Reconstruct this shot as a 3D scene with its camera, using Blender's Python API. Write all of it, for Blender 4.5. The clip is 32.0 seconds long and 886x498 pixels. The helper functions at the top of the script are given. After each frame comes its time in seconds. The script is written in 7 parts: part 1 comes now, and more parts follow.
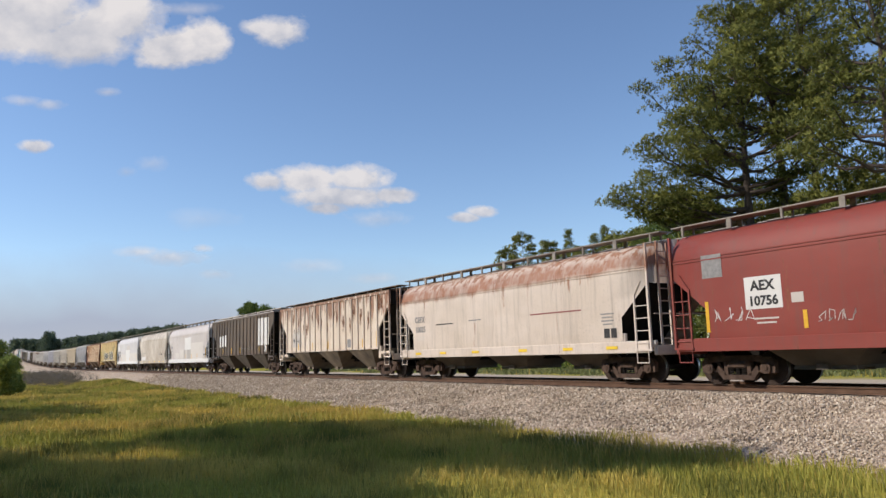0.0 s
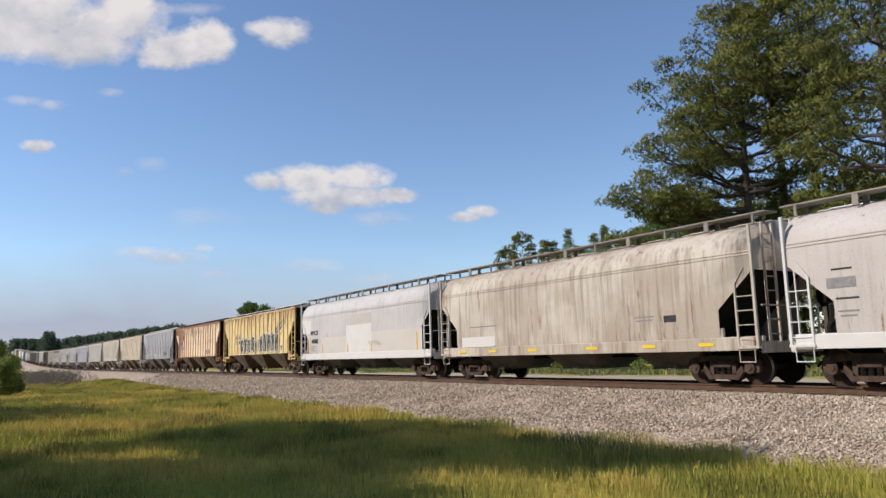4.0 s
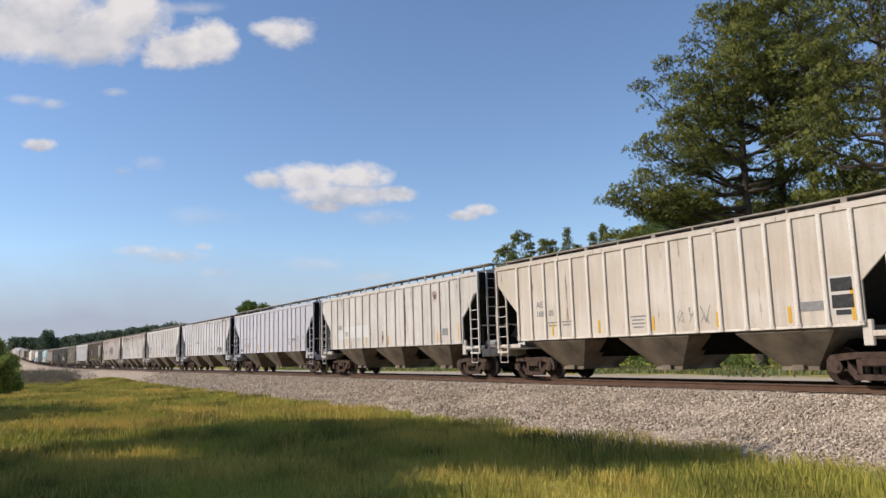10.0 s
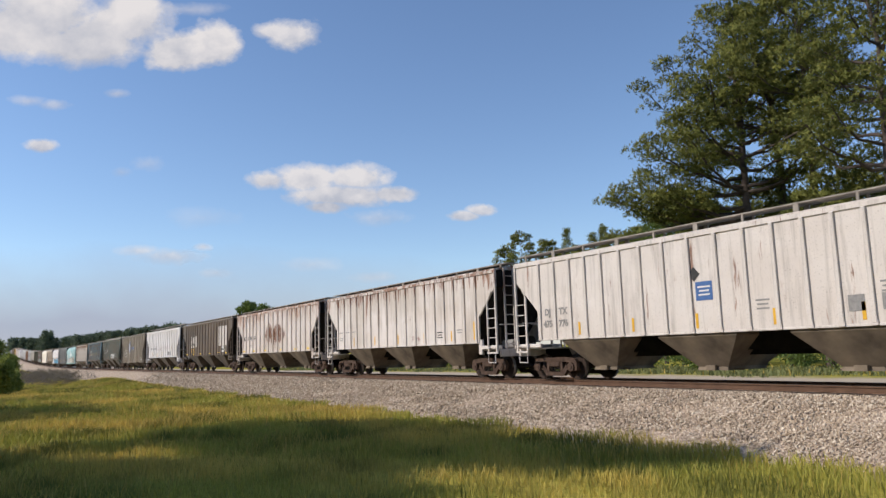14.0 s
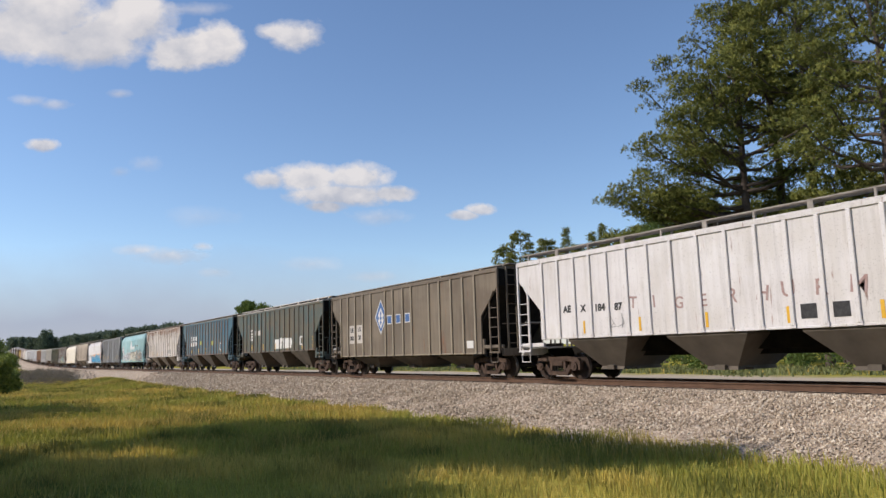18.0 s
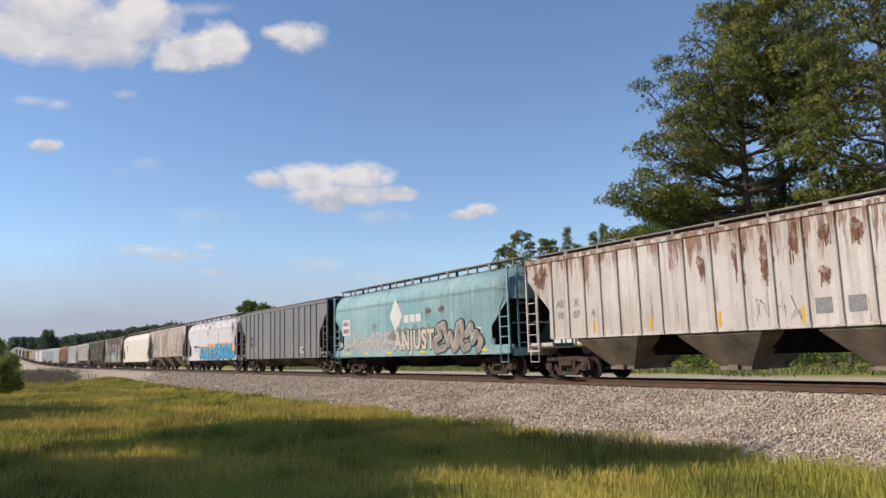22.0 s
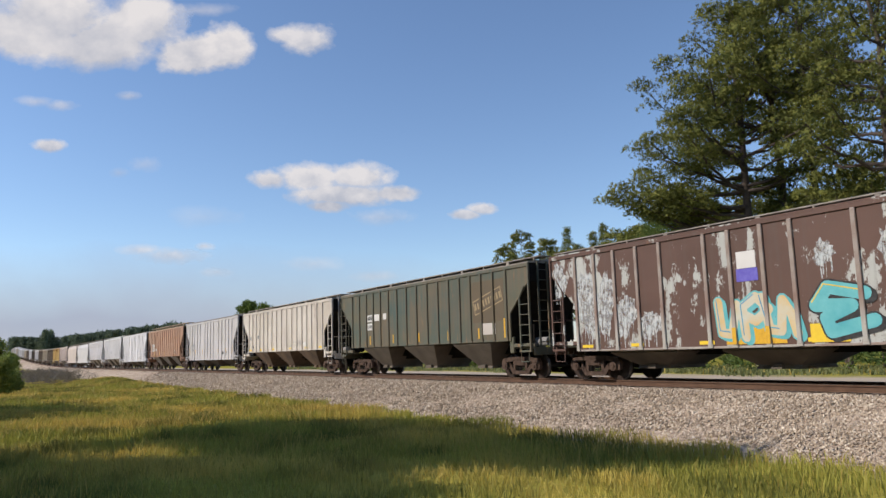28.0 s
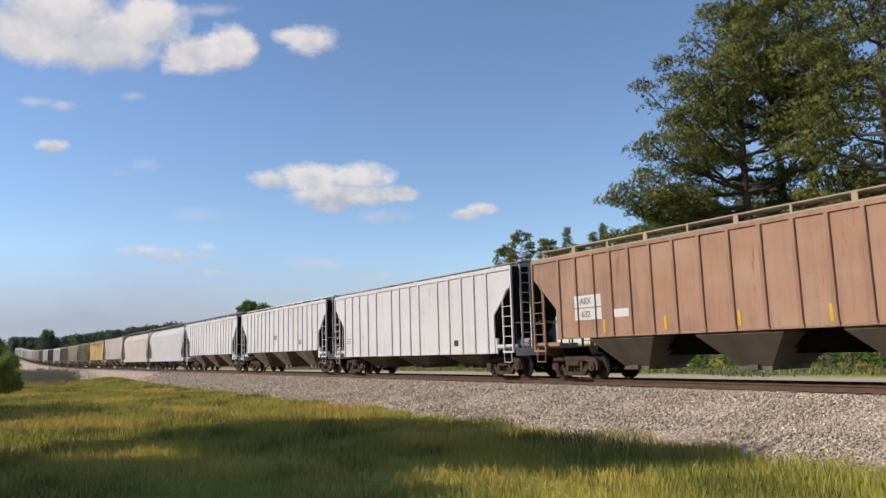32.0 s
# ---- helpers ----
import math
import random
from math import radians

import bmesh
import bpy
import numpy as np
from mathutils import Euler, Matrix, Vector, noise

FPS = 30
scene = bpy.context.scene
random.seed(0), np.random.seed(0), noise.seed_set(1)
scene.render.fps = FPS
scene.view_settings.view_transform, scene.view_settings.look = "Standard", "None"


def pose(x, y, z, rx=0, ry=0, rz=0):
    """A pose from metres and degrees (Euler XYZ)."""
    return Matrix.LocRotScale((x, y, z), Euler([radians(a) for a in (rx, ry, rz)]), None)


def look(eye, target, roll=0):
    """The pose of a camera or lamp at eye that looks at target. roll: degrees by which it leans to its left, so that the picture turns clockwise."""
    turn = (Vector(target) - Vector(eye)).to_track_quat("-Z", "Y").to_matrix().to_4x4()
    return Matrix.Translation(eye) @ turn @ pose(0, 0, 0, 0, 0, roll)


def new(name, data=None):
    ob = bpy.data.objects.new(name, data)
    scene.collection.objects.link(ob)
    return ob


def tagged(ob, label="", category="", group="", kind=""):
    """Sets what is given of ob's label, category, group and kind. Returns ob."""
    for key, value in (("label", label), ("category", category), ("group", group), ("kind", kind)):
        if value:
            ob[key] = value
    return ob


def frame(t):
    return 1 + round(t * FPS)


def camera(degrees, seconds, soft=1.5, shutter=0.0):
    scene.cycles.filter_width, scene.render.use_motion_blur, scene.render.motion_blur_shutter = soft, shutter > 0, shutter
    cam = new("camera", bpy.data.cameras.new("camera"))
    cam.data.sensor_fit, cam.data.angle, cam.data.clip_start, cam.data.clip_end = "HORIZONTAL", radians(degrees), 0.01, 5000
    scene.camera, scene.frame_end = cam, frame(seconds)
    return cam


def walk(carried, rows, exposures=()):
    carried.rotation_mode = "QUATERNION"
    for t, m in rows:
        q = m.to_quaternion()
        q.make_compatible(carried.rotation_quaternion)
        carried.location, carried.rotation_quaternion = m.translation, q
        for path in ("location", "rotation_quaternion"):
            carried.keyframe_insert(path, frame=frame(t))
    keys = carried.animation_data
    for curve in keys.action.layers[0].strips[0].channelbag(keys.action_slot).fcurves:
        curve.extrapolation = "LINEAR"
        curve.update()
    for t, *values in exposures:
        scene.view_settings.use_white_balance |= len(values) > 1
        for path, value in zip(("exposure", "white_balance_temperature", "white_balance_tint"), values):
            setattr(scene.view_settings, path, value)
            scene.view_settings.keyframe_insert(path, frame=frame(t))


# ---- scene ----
cam = camera(62.2, 32.0, soft=1.45)
EYE = Vector((0.0, 0.0, 1.1))
PITCH, HEAD = radians(7.93), radians(32.6)
AIM = Vector((-math.cos(HEAD) * math.cos(PITCH), math.sin(HEAD) * math.cos(PITCH), math.sin(PITCH)))
VIEW = look(EYE, EYE + AIM, -1.7)
# a slight sway of the tripod: seconds, turn and tilt in thousandths of a radian
SWAY = [(0.0, -1.6, 2.5), (3.5, -1.3, 2.4), (6.0, -1.5, 1.4), (9.0, -0.4, 0.3), (12.0, 0.5, 1.0), (14.5, 0.5, 1.0), (17.5, 1.4, 0.2), (19.0, 1.3, 0.2), (20.5, 0.4, 0.5),
        (22.0, -0.2, 0.1), (24.0, 0.2, -0.1), (28.0, 0.1, -0.1), (30.0, -0.4, 0.0), (32.0, 0.0, 0.2)]


def swayed(turn, tilt):
    h, p = HEAD + turn / 1000, PITCH + tilt / 1000
    return look(EYE, EYE + Vector((-math.cos(h) * math.cos(p), math.sin(h) * math.cos(p), math.sin(p))), -1.7)


walk(cam, [(t, swayed(a, b)) for t, a, b in SWAY], exposures=[(0.0, -0.17, 6560, 14), (32.0, -0.17, 6560, 14)])

# ---- light ----
SUN_EL = radians(35)
SUN_AZ = (-0.45, -0.893)
world = bpy.data.worlds.new("sky")
scene.world = world
world.use_nodes = True
wn = world.node_tree
sky = wn.nodes.new("ShaderNodeTexSky")
sky.sky_type = "NISHITA"
sky.sun_disc = False
sky.sun_elevation = SUN_EL
sky.sun_rotation = math.atan2(SUN_AZ[0], SUN_AZ[1])
sky.air_density, sky.dust_density, sky.ozone_density = 1.0, 0.03, 4.0
bg = wn.nodes["Background"]
bg.inputs[1].default_value = 0.170
wn.links.new(sky.outputs[0], bg.inputs[0])
sun = new("sun", bpy.data.lights.new("sun", "SUN"))
sun.data.energy, sun.data.angle, sun.data.color = 5.0, radians(0.5), (1.0, 0.925, 0.81)
sun.matrix_world = look((SUN_AZ[0] * 50 * math.cos(SUN_EL), SUN_AZ[1] * 50 * math.cos(SUN_EL), 50 * math.sin(SUN_EL)), (0, 0, 0))

# ---- materials ----


def material(name, rough=0.7, metal=0.0):
    m = bpy.data.materials.new(name)
    m.use_nodes = True
    b = m.node_tree.nodes["Principled BSDF"]
    b.inputs["Roughness"].default_value = rough
    b.inputs["Metallic"].default_value = metal
    b.inputs["Specular IOR Level"].default_value = 0.35
    return m, m.node_tree, b


def rgba(c):
    return (c[0], c[1], c[2], 1.0)


def coords(nt, scale=(1, 1, 1), shift=(0, 0, 0), kind="Object"):
    tc = nt.nodes.new("ShaderNodeTexCoord")
    mp = nt.nodes.new("ShaderNodeMapping")
    mp.inputs["Scale"].default_value = scale
    mp.inputs["Location"].default_value = shift
    nt.links.new(tc.outputs[kind], mp.inputs["Vector"])
    return mp.outputs[0]


def noise_tex(nt, vec, scale, detail=4.0, rough=0.6):
    n = nt.nodes.new("ShaderNodeTexNoise")
    n.inputs["Scale"].default_value = scale
    n.inputs["Detail"].default_value = detail
    n.inputs["Roughness"].default_value = rough
    nt.links.new(vec, n.inputs["Vector"])
    return n.outputs["Fac"]


def ramp(nt, fac, stops):
    r = nt.nodes.new("ShaderNodeValToRGB")
    while len(r.color_ramp.elements) < len(stops):
        r.color_ramp.elements.new(0.5)
    for e, (p, c) in zip(r.color_ramp.elements, stops):
        e.position = p
        e.color = rgba(c) if not isinstance(c, float) else (c, c, c, 1)
    nt.links.new(fac, r.inputs[0])
    return r.outputs[0]


def mix(nt, fac, a, b, mode="MIX"):
    n = nt.nodes.new("ShaderNodeMix")
    n.data_type, n.blend_type = "RGBA", mode
    for sock, v in ((n.inputs[0], fac), (n.inputs[6], a), (n.inputs[7], b)):
        if isinstance(v, (int, float)):
            sock.default_value = v
        elif isinstance(v, tuple):
            sock.default_value = rgba(v)
        else:
            nt.links.new(v, sock)
    return n.outputs[2]


def math_node(nt, op, a, b):
    n = nt.nodes.new("ShaderNodeMath")
    n.operation = op
    for sock, v in zip(n.inputs, (a, b)):
        if isinstance(v, (int, float)):
            sock.default_value = v
        else:
            nt.links.new(v, sock)
    return n.outputs[0]


def bump(nt, bsdf, fac, strength=0.3, dist=0.02):
    n = nt.nodes.new("ShaderNodeBump")
    n.inputs["Strength"].default_value = strength
    n.inputs["Distance"].default_value = dist
    nt.links.new(fac, n.inputs["Height"])
    nt.links.new(n.outputs[0], bsdf.inputs["Normal"])


PAINT_COUNT = [0]


def car_paint(name, base, fade, rust=(0.16, 0.06, 0.03), amount=0.0, streak=0.35, grime=(0.10, 0.085, 0.07), top_rust=0.0,
              flake=0.0, under=(0.3, 0.3, 0.3), mottle=0.0, tone=None, band=None):
    """Weathered paint: a faded second tone, upright streaks of dirt, rust in drips and spots, flaked patches."""
    PAINT_COUNT[0] += 1
    if min(base) > 0.4:
        base, fade = [tuple(min(0.82, v * k) for v, k in zip(c, (1.04, 1.04, 1.10))) for c in (base, fade)]
    off = PAINT_COUNT[0] * 13.7
    m, nt, b = material(name, 0.62)
    big = noise_tex(nt, coords(nt, (0.35, 0.35, 0.6), (off, 0, 0)), 1.0, 3)
    col = mix(nt, ramp(nt, big, [(0.35, 0.0), (0.65, 1.0)]), base, fade)
    if flake > 0:
        fl = noise_tex(nt, coords(nt, (0.9, 0.9, 0.45), (off, 5, 2)), 1.0, 8, 0.72)
        col = mix(nt, ramp(nt, fl, [(0.62 - 0.3 * flake, 0.0), (0.64 - 0.3 * flake, 1.0)]), col, under)
    if mottle > 0:
        m1 = noise_tex(nt, coords(nt, (0.34, 0.34, 0.42), (off, 8, 5)), 1.0, 4, 0.55)
        m2 = noise_tex(nt, coords(nt, (5.0, 5.0, 0.30), (off, 2, 9)), 1.0, 5, 0.6)
        mo = math_node(nt, "ADD", math_node(nt, "MULTIPLY", m1, 0.62), math_node(nt, "MULTIPLY", m2, 0.38))
        col = mix(nt, math_node(nt, "MULTIPLY", ramp(nt, mo, [(0.46, 0.0), (0.56, 1.0)]), mottle), col, tone or grime)
    drip = noise_tex(nt, coords(nt, (5.5, 5.5, 0.35), (off, 3, 1)), 1.0, 5, 0.65)
    dmask = ramp(nt, drip, [(0.50, 0.0), (0.72, 1.0)])
    col = mix(nt, math_node(nt, "MULTIPLY", dmask, min(0.92, streak * 1.05)), col, grime)
    if amount > 0:
        r1 = noise_tex(nt, coords(nt, (4.2, 4.2, 0.42), (off, 9, 4)), 1.0, 8, 0.72)
        val = math_node(nt, "ADD", r1, 0.18 * amount)
        if top_rust > 0:
            sep = nt.nodes.new("ShaderNodeSeparateXYZ")
            nt.links.new(coords(nt), sep.inputs[0])
            hgt = nt.nodes.new("ShaderNodeMapRange")
            hgt.inputs[1].default_value, hgt.inputs[2].default_value = 4.25 - 2.2 * (0.4 + 0.6 * top_rust), 4.25
            nt.links.new(sep.outputs[2], hgt.inputs[0])
            val = math_node(nt, "ADD", math_node(nt, "ADD", r1, 0.06 * amount), math_node(nt, "MULTIPLY", hgt.outputs[0], 0.12 + 0.14 * top_rust))
        rm = ramp(nt, val, [(0.635, 0.0), (0.70, 1.0)])
        spot = noise_tex(nt, coords(nt, (9, 9, 5), (off, 1, 7)), 1.0, 6)
        rcol = mix(nt, ramp(nt, spot, [(0.35, 0.0), (0.65, 1.0)]), tuple(v * 0.7 for v in rust), (rust[0] * 1.7, rust[1] * 1.8, rust[2] * 1.6))
        col = mix(nt, math_node(nt, "MULTIPLY", rm, 0.9), col, rcol)
    if band is not None:
        # a shoulder stained brown along its whole length, with a ragged lower edge
        sp = nt.nodes.new("ShaderNodeSeparateXYZ")
        nt.links.new(coords(nt), sp.inputs[0])
        wob = noise_tex(nt, coords(nt, (0.9, 0.9, 0.3), (off, 6, 2)), 1.0, 7, 0.7)
        at = math_node(nt, "ADD", sp.outputs[2], math_node(nt, "MULTIPLY", math_node(nt, "SUBTRACT", wob, 0.5), 0.7))
        lo = ramp(nt, math_node(nt, "DIVIDE", at, 5.0), [(0.0, 0.0), (band[0] / 5 - 0.02, 0.0), (band[0] / 5 + 0.02, 1.0), (band[1] / 5 - 0.02, 1.0), (band[1] / 5 + 0.03, 0.25)])
        thin = noise_tex(nt, coords(nt, (3.0, 3.0, 1.2), (off, 1, 3)), 1.0, 5, 0.6)
        col = mix(nt, math_node(nt, "MULTIPLY", lo, ramp(nt, thin, [(0.25, 0.35), (0.6, 0.92)])), col, mix(nt, thin, tuple(v * 0.8 for v in rust), tuple(v * 1.6 for v in rust)))
    film = noise_tex(nt, coords(nt, (0.8, 0.8, 0.5), (off, 4, 6)), 1.0, 6, 0.6)
    col = mix(nt, math_node(nt, "MULTIPLY", ramp(nt, film, [(0.40, 0.0), (0.70, 1.0)]), min(0.6, 0.03 + streak * 0.32)), col, mix(nt, 0.5, base, grime))
    speck = noise_tex(nt, coords(nt, (1, 1, 1), (off, 0, 3)), 22.0, 3)
    col = mix(nt, ramp(nt, speck, [(0.58, 0.0), (0.72, 0.35)]), col, grime)
    nt.links.new(col, b.inputs["Base Color"])
    dent = noise_tex(nt, coords(nt, (0.9, 0.9, 0.5), (off, 2, 0)), 1.0, 2)
    bump(nt, b, math_node(nt, "ADD", dent, math_node(nt, "MULTIPLY", speck, 0.06)), 0.5, 0.06)
    return m


def plain(name, c, c2=None, scale=6.0, rough=0.7, metal=0.0, bumpy=0.2):
    m, nt, b = material(name, rough, metal)
    if max(c) < 0.07:
        b.inputs["Specular IOR Level"].default_value = 0.1
    n = noise_tex(nt, coords(nt), scale, 6)
    nt.links.new(mix(nt, ramp(nt, n, [(0.3, 0.0), (0.7, 1.0)]), c, c2 or tuple(v * 0.6 for v in c)), b.inputs["Base Color"])
    bump(nt, b, noise_tex(nt, coords(nt), scale * 5, 4), bumpy, 0.01)
    return m


# near-black: grime on running gear, and shade of recesses put into the colour
M_DARK = plain("grimy_shaded_underframe", (0.010, 0.009, 0.008), (0.024, 0.020, 0.017), 3.0, 0.85)
M_TRUCK = plain("truck_casting", (0.045, 0.031, 0.025), (0.115, 0.078, 0.060), 4.0, 0.85)
M_WHEEL = plain("wheel_steel", (0.03, 0.022, 0.019), (0.07, 0.05, 0.04), 5.0, 0.6, 0.3)
M_TREAD = plain("polished_tread", (0.35, 0.33, 0.31), (0.5, 0.48, 0.46), 9.0, 0.35, 0.9)
M_BAY = plain("dusty_hopper_grey", (0.27, 0.215, 0.155), (0.08, 0.065, 0.05), 0.9, 0.9)
M_BAYD = plain("dark_hopper_black", (0.075, 0.063, 0.05), (0.14, 0.115, 0.09), 1.0, 0.85)
M_BAYB = plain("rusty_hopper_brown", (0.21, 0.14, 0.088), (0.07, 0.05, 0.036), 0.9, 0.9)
M_YEL = plain("reflector_yellow", (0.72, 0.42, 0.03), (0.58, 0.32, 0.03), 8.0, 0.5)
M_YEL2 = plain("reflector_bright_yellow", (0.80, 0.58, 0.04), (0.72, 0.48, 0.04), 8.0, 0.5)
M_WHITE = plain("patch_white", (0.66, 0.65, 0.62), (0.60, 0.585, 0.555), 1.3, 0.6)
M_PALE = plain("patch_pale", (0.59, 0.55, 0.50), (0.54, 0.50, 0.45), 0.9, 0.6)
M_SMEAR = plain("patch_smear_grey", (0.33, 0.31, 0.28), (0.45, 0.42, 0.38), 0.8, 0.7)
M_WALK = plain("walkway_grey", (0.36, 0.325, 0.28), (0.18, 0.158, 0.135), 2.5, 0.85)
M_PINKW = plain("patch_faded_white", (0.53, 0.485, 0.44), (0.47, 0.43, 0.39), 1.3, 0.6)
M_BLACK = plain("stencil_black", (0.03, 0.03, 0.032), (0.07, 0.07, 0.07), 9.0, 0.6)
M_GREYT = plain("stencil_grey", (0.18, 0.18, 0.18), (0.30, 0.29, 0.28), 9.0, 0.7)
M_BLUE = plain("decal_blue", (0.035, 0.10, 0.28), (0.06, 0.14, 0.33), 5.0, 0.6)
M_SKYB = plain("spray_blue", (0.02, 0.20, 0.40), (0.05, 0.36, 0.55), 2.0, 0.6)
M_PINK = plain("spray_salmon", (0.72, 0.26, 0.20), (0.62, 0.34, 0.30), 2.0, 0.6)
M_ORNG = plain("spray_orange", (0.70, 0.25, 0.04), (0.75, 0.42, 0.06), 2.0, 0.6)
M_CREAM = plain("spray_cream", (0.62, 0.56, 0.42), (0.45, 0.40, 0.32), 2.0, 0.6)
M_PURPLE = plain("decal_violet", (0.10, 0.08, 0.42), (0.16, 0.14, 0.5), 6.0, 0.6)
M_REDT = plain("marker_dark_red", (0.20, 0.05, 0.05), (0.30, 0.12, 0.11), 9.0, 0.7)
M_FAINT = plain("faint_red_marker", (0.30, 0.18, 0.165), (0.40, 0.30, 0.28), 9.0, 0.7)
M_RAIL = plain("rusty_rail", (0.085, 0.046, 0.028), (0.14, 0.08, 0.05), 3.0, 0.75, 0.2)
M_HEAD = plain("rail_running_face", (0.34, 0.31, 0.28), (0.22, 0.18, 0.15), 2.0, 0.4, 0.7)
M_TIE = plain("creosote_tie", (0.09, 0.065, 0.05), (0.16, 0.12, 0.095), 3.0, 0.9)
M_BARK = plain("pine_bark", (0.11, 0.085, 0.07), (0.055, 0.042, 0.036), 3.0, 0.95, 0.0, 0.8)


def foliage(name, a, b_col, c, patch=0.45, scale=0.5, thin=0.3):
    m, nt, b = material(name, 0.75)
    g = nt.nodes.new("ShaderNodeNewGeometry")
    r = ramp(nt, g.outputs["Random Per Island"], [(0.0, a), (0.5, b_col), (1.0, c)])
    n = noise_tex(nt, coords(nt), scale, 3)
    col = mix(nt, ramp(nt, n, [(0.38, 0.0), (0.66, patch)]), r, tuple(v * 0.5 for v in a))
    nt.links.new(col, b.inputs["Base Color"])
    tr = nt.nodes.new("ShaderNodeBsdfTranslucent")
    nt.links.new(col, tr.inputs[0])
    ms = nt.nodes.new("ShaderNodeMixShader")
    ms.inputs[0].default_value = thin
    nt.links.new(b.outputs[0], ms.inputs[1])
    nt.links.new(tr.outputs[0], ms.inputs[2])
    nt.links.new(ms.outputs[0], nt.nodes["Material Output"].inputs[0])
    return m


M_PINE = foliage("pine_needles", (0.11, 0.135, 0.026), (0.18, 0.195, 0.038), (0.29, 0.28, 0.058), 0.6, 0.7, 0.14)
M_LEAF = foliage("broad_leaves", (0.08, 0.13, 0.028), (0.125, 0.18, 0.04), (0.18, 0.23, 0.055))
M_BUSH = foliage("bush_leaves", (0.18, 0.23, 0.05), (0.25, 0.30, 0.07), (0.33, 0.36, 0.10))
# leaf greens lightened and blued, so distance haze is in the colour
M_FARW = foliage("hazed_far_wood_leaves", (0.095, 0.125, 0.085), (0.12, 0.155, 0.095), (0.14, 0.175, 0.11), 0.2)
M_BRUSH = foliage("dry_brush_twigs", (0.17, 0.145, 0.12), (0.22, 0.185, 0.15), (0.14, 0.13, 0.10))
def grass(name, a, b_col, c, gold, dark):
    """Blades that turn to straw in patches metres wide, and stand darker and greener in others."""
    m, nt, b = material(name, 0.75)
    g = nt.nodes.new("ShaderNodeNewGeometry")
    col = ramp(nt, g.outputs["Random Per Island"], [(0.0, a), (0.5, b_col), (1.0, c)])
    n1 = noise_tex(nt, coords(nt, (0.16, 0.22, 0.1), (3, 7, 0)), 1.0, 5, 0.6)
    col = mix(nt, ramp(nt, n1, [(0.47, 0.0), (0.60, 0.75)]), col, gold)
    n2 = noise_tex(nt, coords(nt, (0.28, 0.36, 0.1), (11, 2, 0)), 1.0, 5, 0.65)
    col = mix(nt, ramp(nt, n2, [(0.48, 0.0), (0.62, 0.80)]), col, dark)
    nt.links.new(col, b.inputs["Base Color"])
    tr = nt.nodes.new("ShaderNodeBsdfTranslucent")
    nt.links.new(col, tr.inputs[0])
    ms = nt.nodes.new("ShaderNodeMixShader")
    ms.inputs[0].default_value = 0.25
    nt.links.new(b.outputs[0], ms.inputs[1])
    nt.links.new(tr.outputs[0], ms.inputs[2])
    nt.links.new(ms.outputs[0], nt.nodes["Material Output"].inputs[0])
    return m


M_GRASS = grass("grass_blades", (0.275, 0.285, 0.052), (0.375, 0.36, 0.068), (0.48, 0.43, 0.088), (0.74, 0.53, 0.135), (0.09, 0.105, 0.022))
M_BANK = foliage("bank_grass", (0.17, 0.20, 0.075), (0.22, 0.24, 0.09), (0.29, 0.29, 0.12), 0.45, 0.3)
M_STRAW = foliage("dry_grass_stalks", (0.52, 0.39, 0.10), (0.60, 0.43, 0.115), (0.44, 0.36, 0.09))


def ground_material():
    m, nt, b = material("grass_ground", 1.0)
    b.inputs["Specular IOR Level"].default_value = 0.0
    n1 = noise_tex(nt, coords(nt), 0.22, 5)
    n2 = noise_tex(nt, coords(nt, (1, 1, 1)), 3.0, 6)
    c = mix(nt, ramp(nt, n1, [(0.35, 0.0), (0.65, 1.0)]), (0.30, 0.275, 0.05), (0.40, 0.34, 0.07))
    c = mix(nt, ramp(nt, n2, [(0.4, 0.0), (0.75, 0.6)]), c, (0.10, 0.10, 0.03))
    sep = nt.nodes.new("ShaderNodeSeparateXYZ")
    nt.links.new(coords(nt), sep.inputs[0])
    wob = math_node(nt, "MULTIPLY", math_node(nt, "SUBTRACT", noise_tex(nt, coords(nt), 0.35, 4), 0.5), 3.5)
    yy = math_node(nt, "ADD", sep.outputs[1], wob)
    grav = ramp(nt, math_node(nt, "DIVIDE", yy, 60.0), [(0.0, 0.0), (12.6 / 60, 0.0), (13.4 / 60, 1.0), (32.0 / 60, 1.0), (34.0 / 60, 0.0)])
    gc = mix(nt, noise_tex(nt, coords(nt), 18.0, 4), (0.30, 0.245, 0.185), (0.60, 0.51, 0.40))
    c = mix(nt, grav, c, gc)
    nt.links.new(c, b.inputs["Base Color"])
    bump(nt, b, n2, 0.5, 0.1)
    return m


def stone_material():
    m, nt, b = material("ballast_granite", 0.9)
    g = nt.nodes.new("ShaderNodeNewGeometry")
    c = ramp(nt, g.outputs["Random Per Island"], [(0.0, (0.19, 0.142, 0.096)), (0.35, (0.37, 0.292, 0.213)), (0.7, (0.48, 0.39, 0.29)), (1.0, (0.69, 0.60, 0.48))])
    n = noise_tex(nt, coords(nt), 0.6, 3)
    c = mix(nt, ramp(nt, n, [(0.4, 0.0), (0.7, 0.35)]), c, (0.30, 0.235, 0.175))
    nt.links.new(c, b.inputs["Base Color"])
    return m


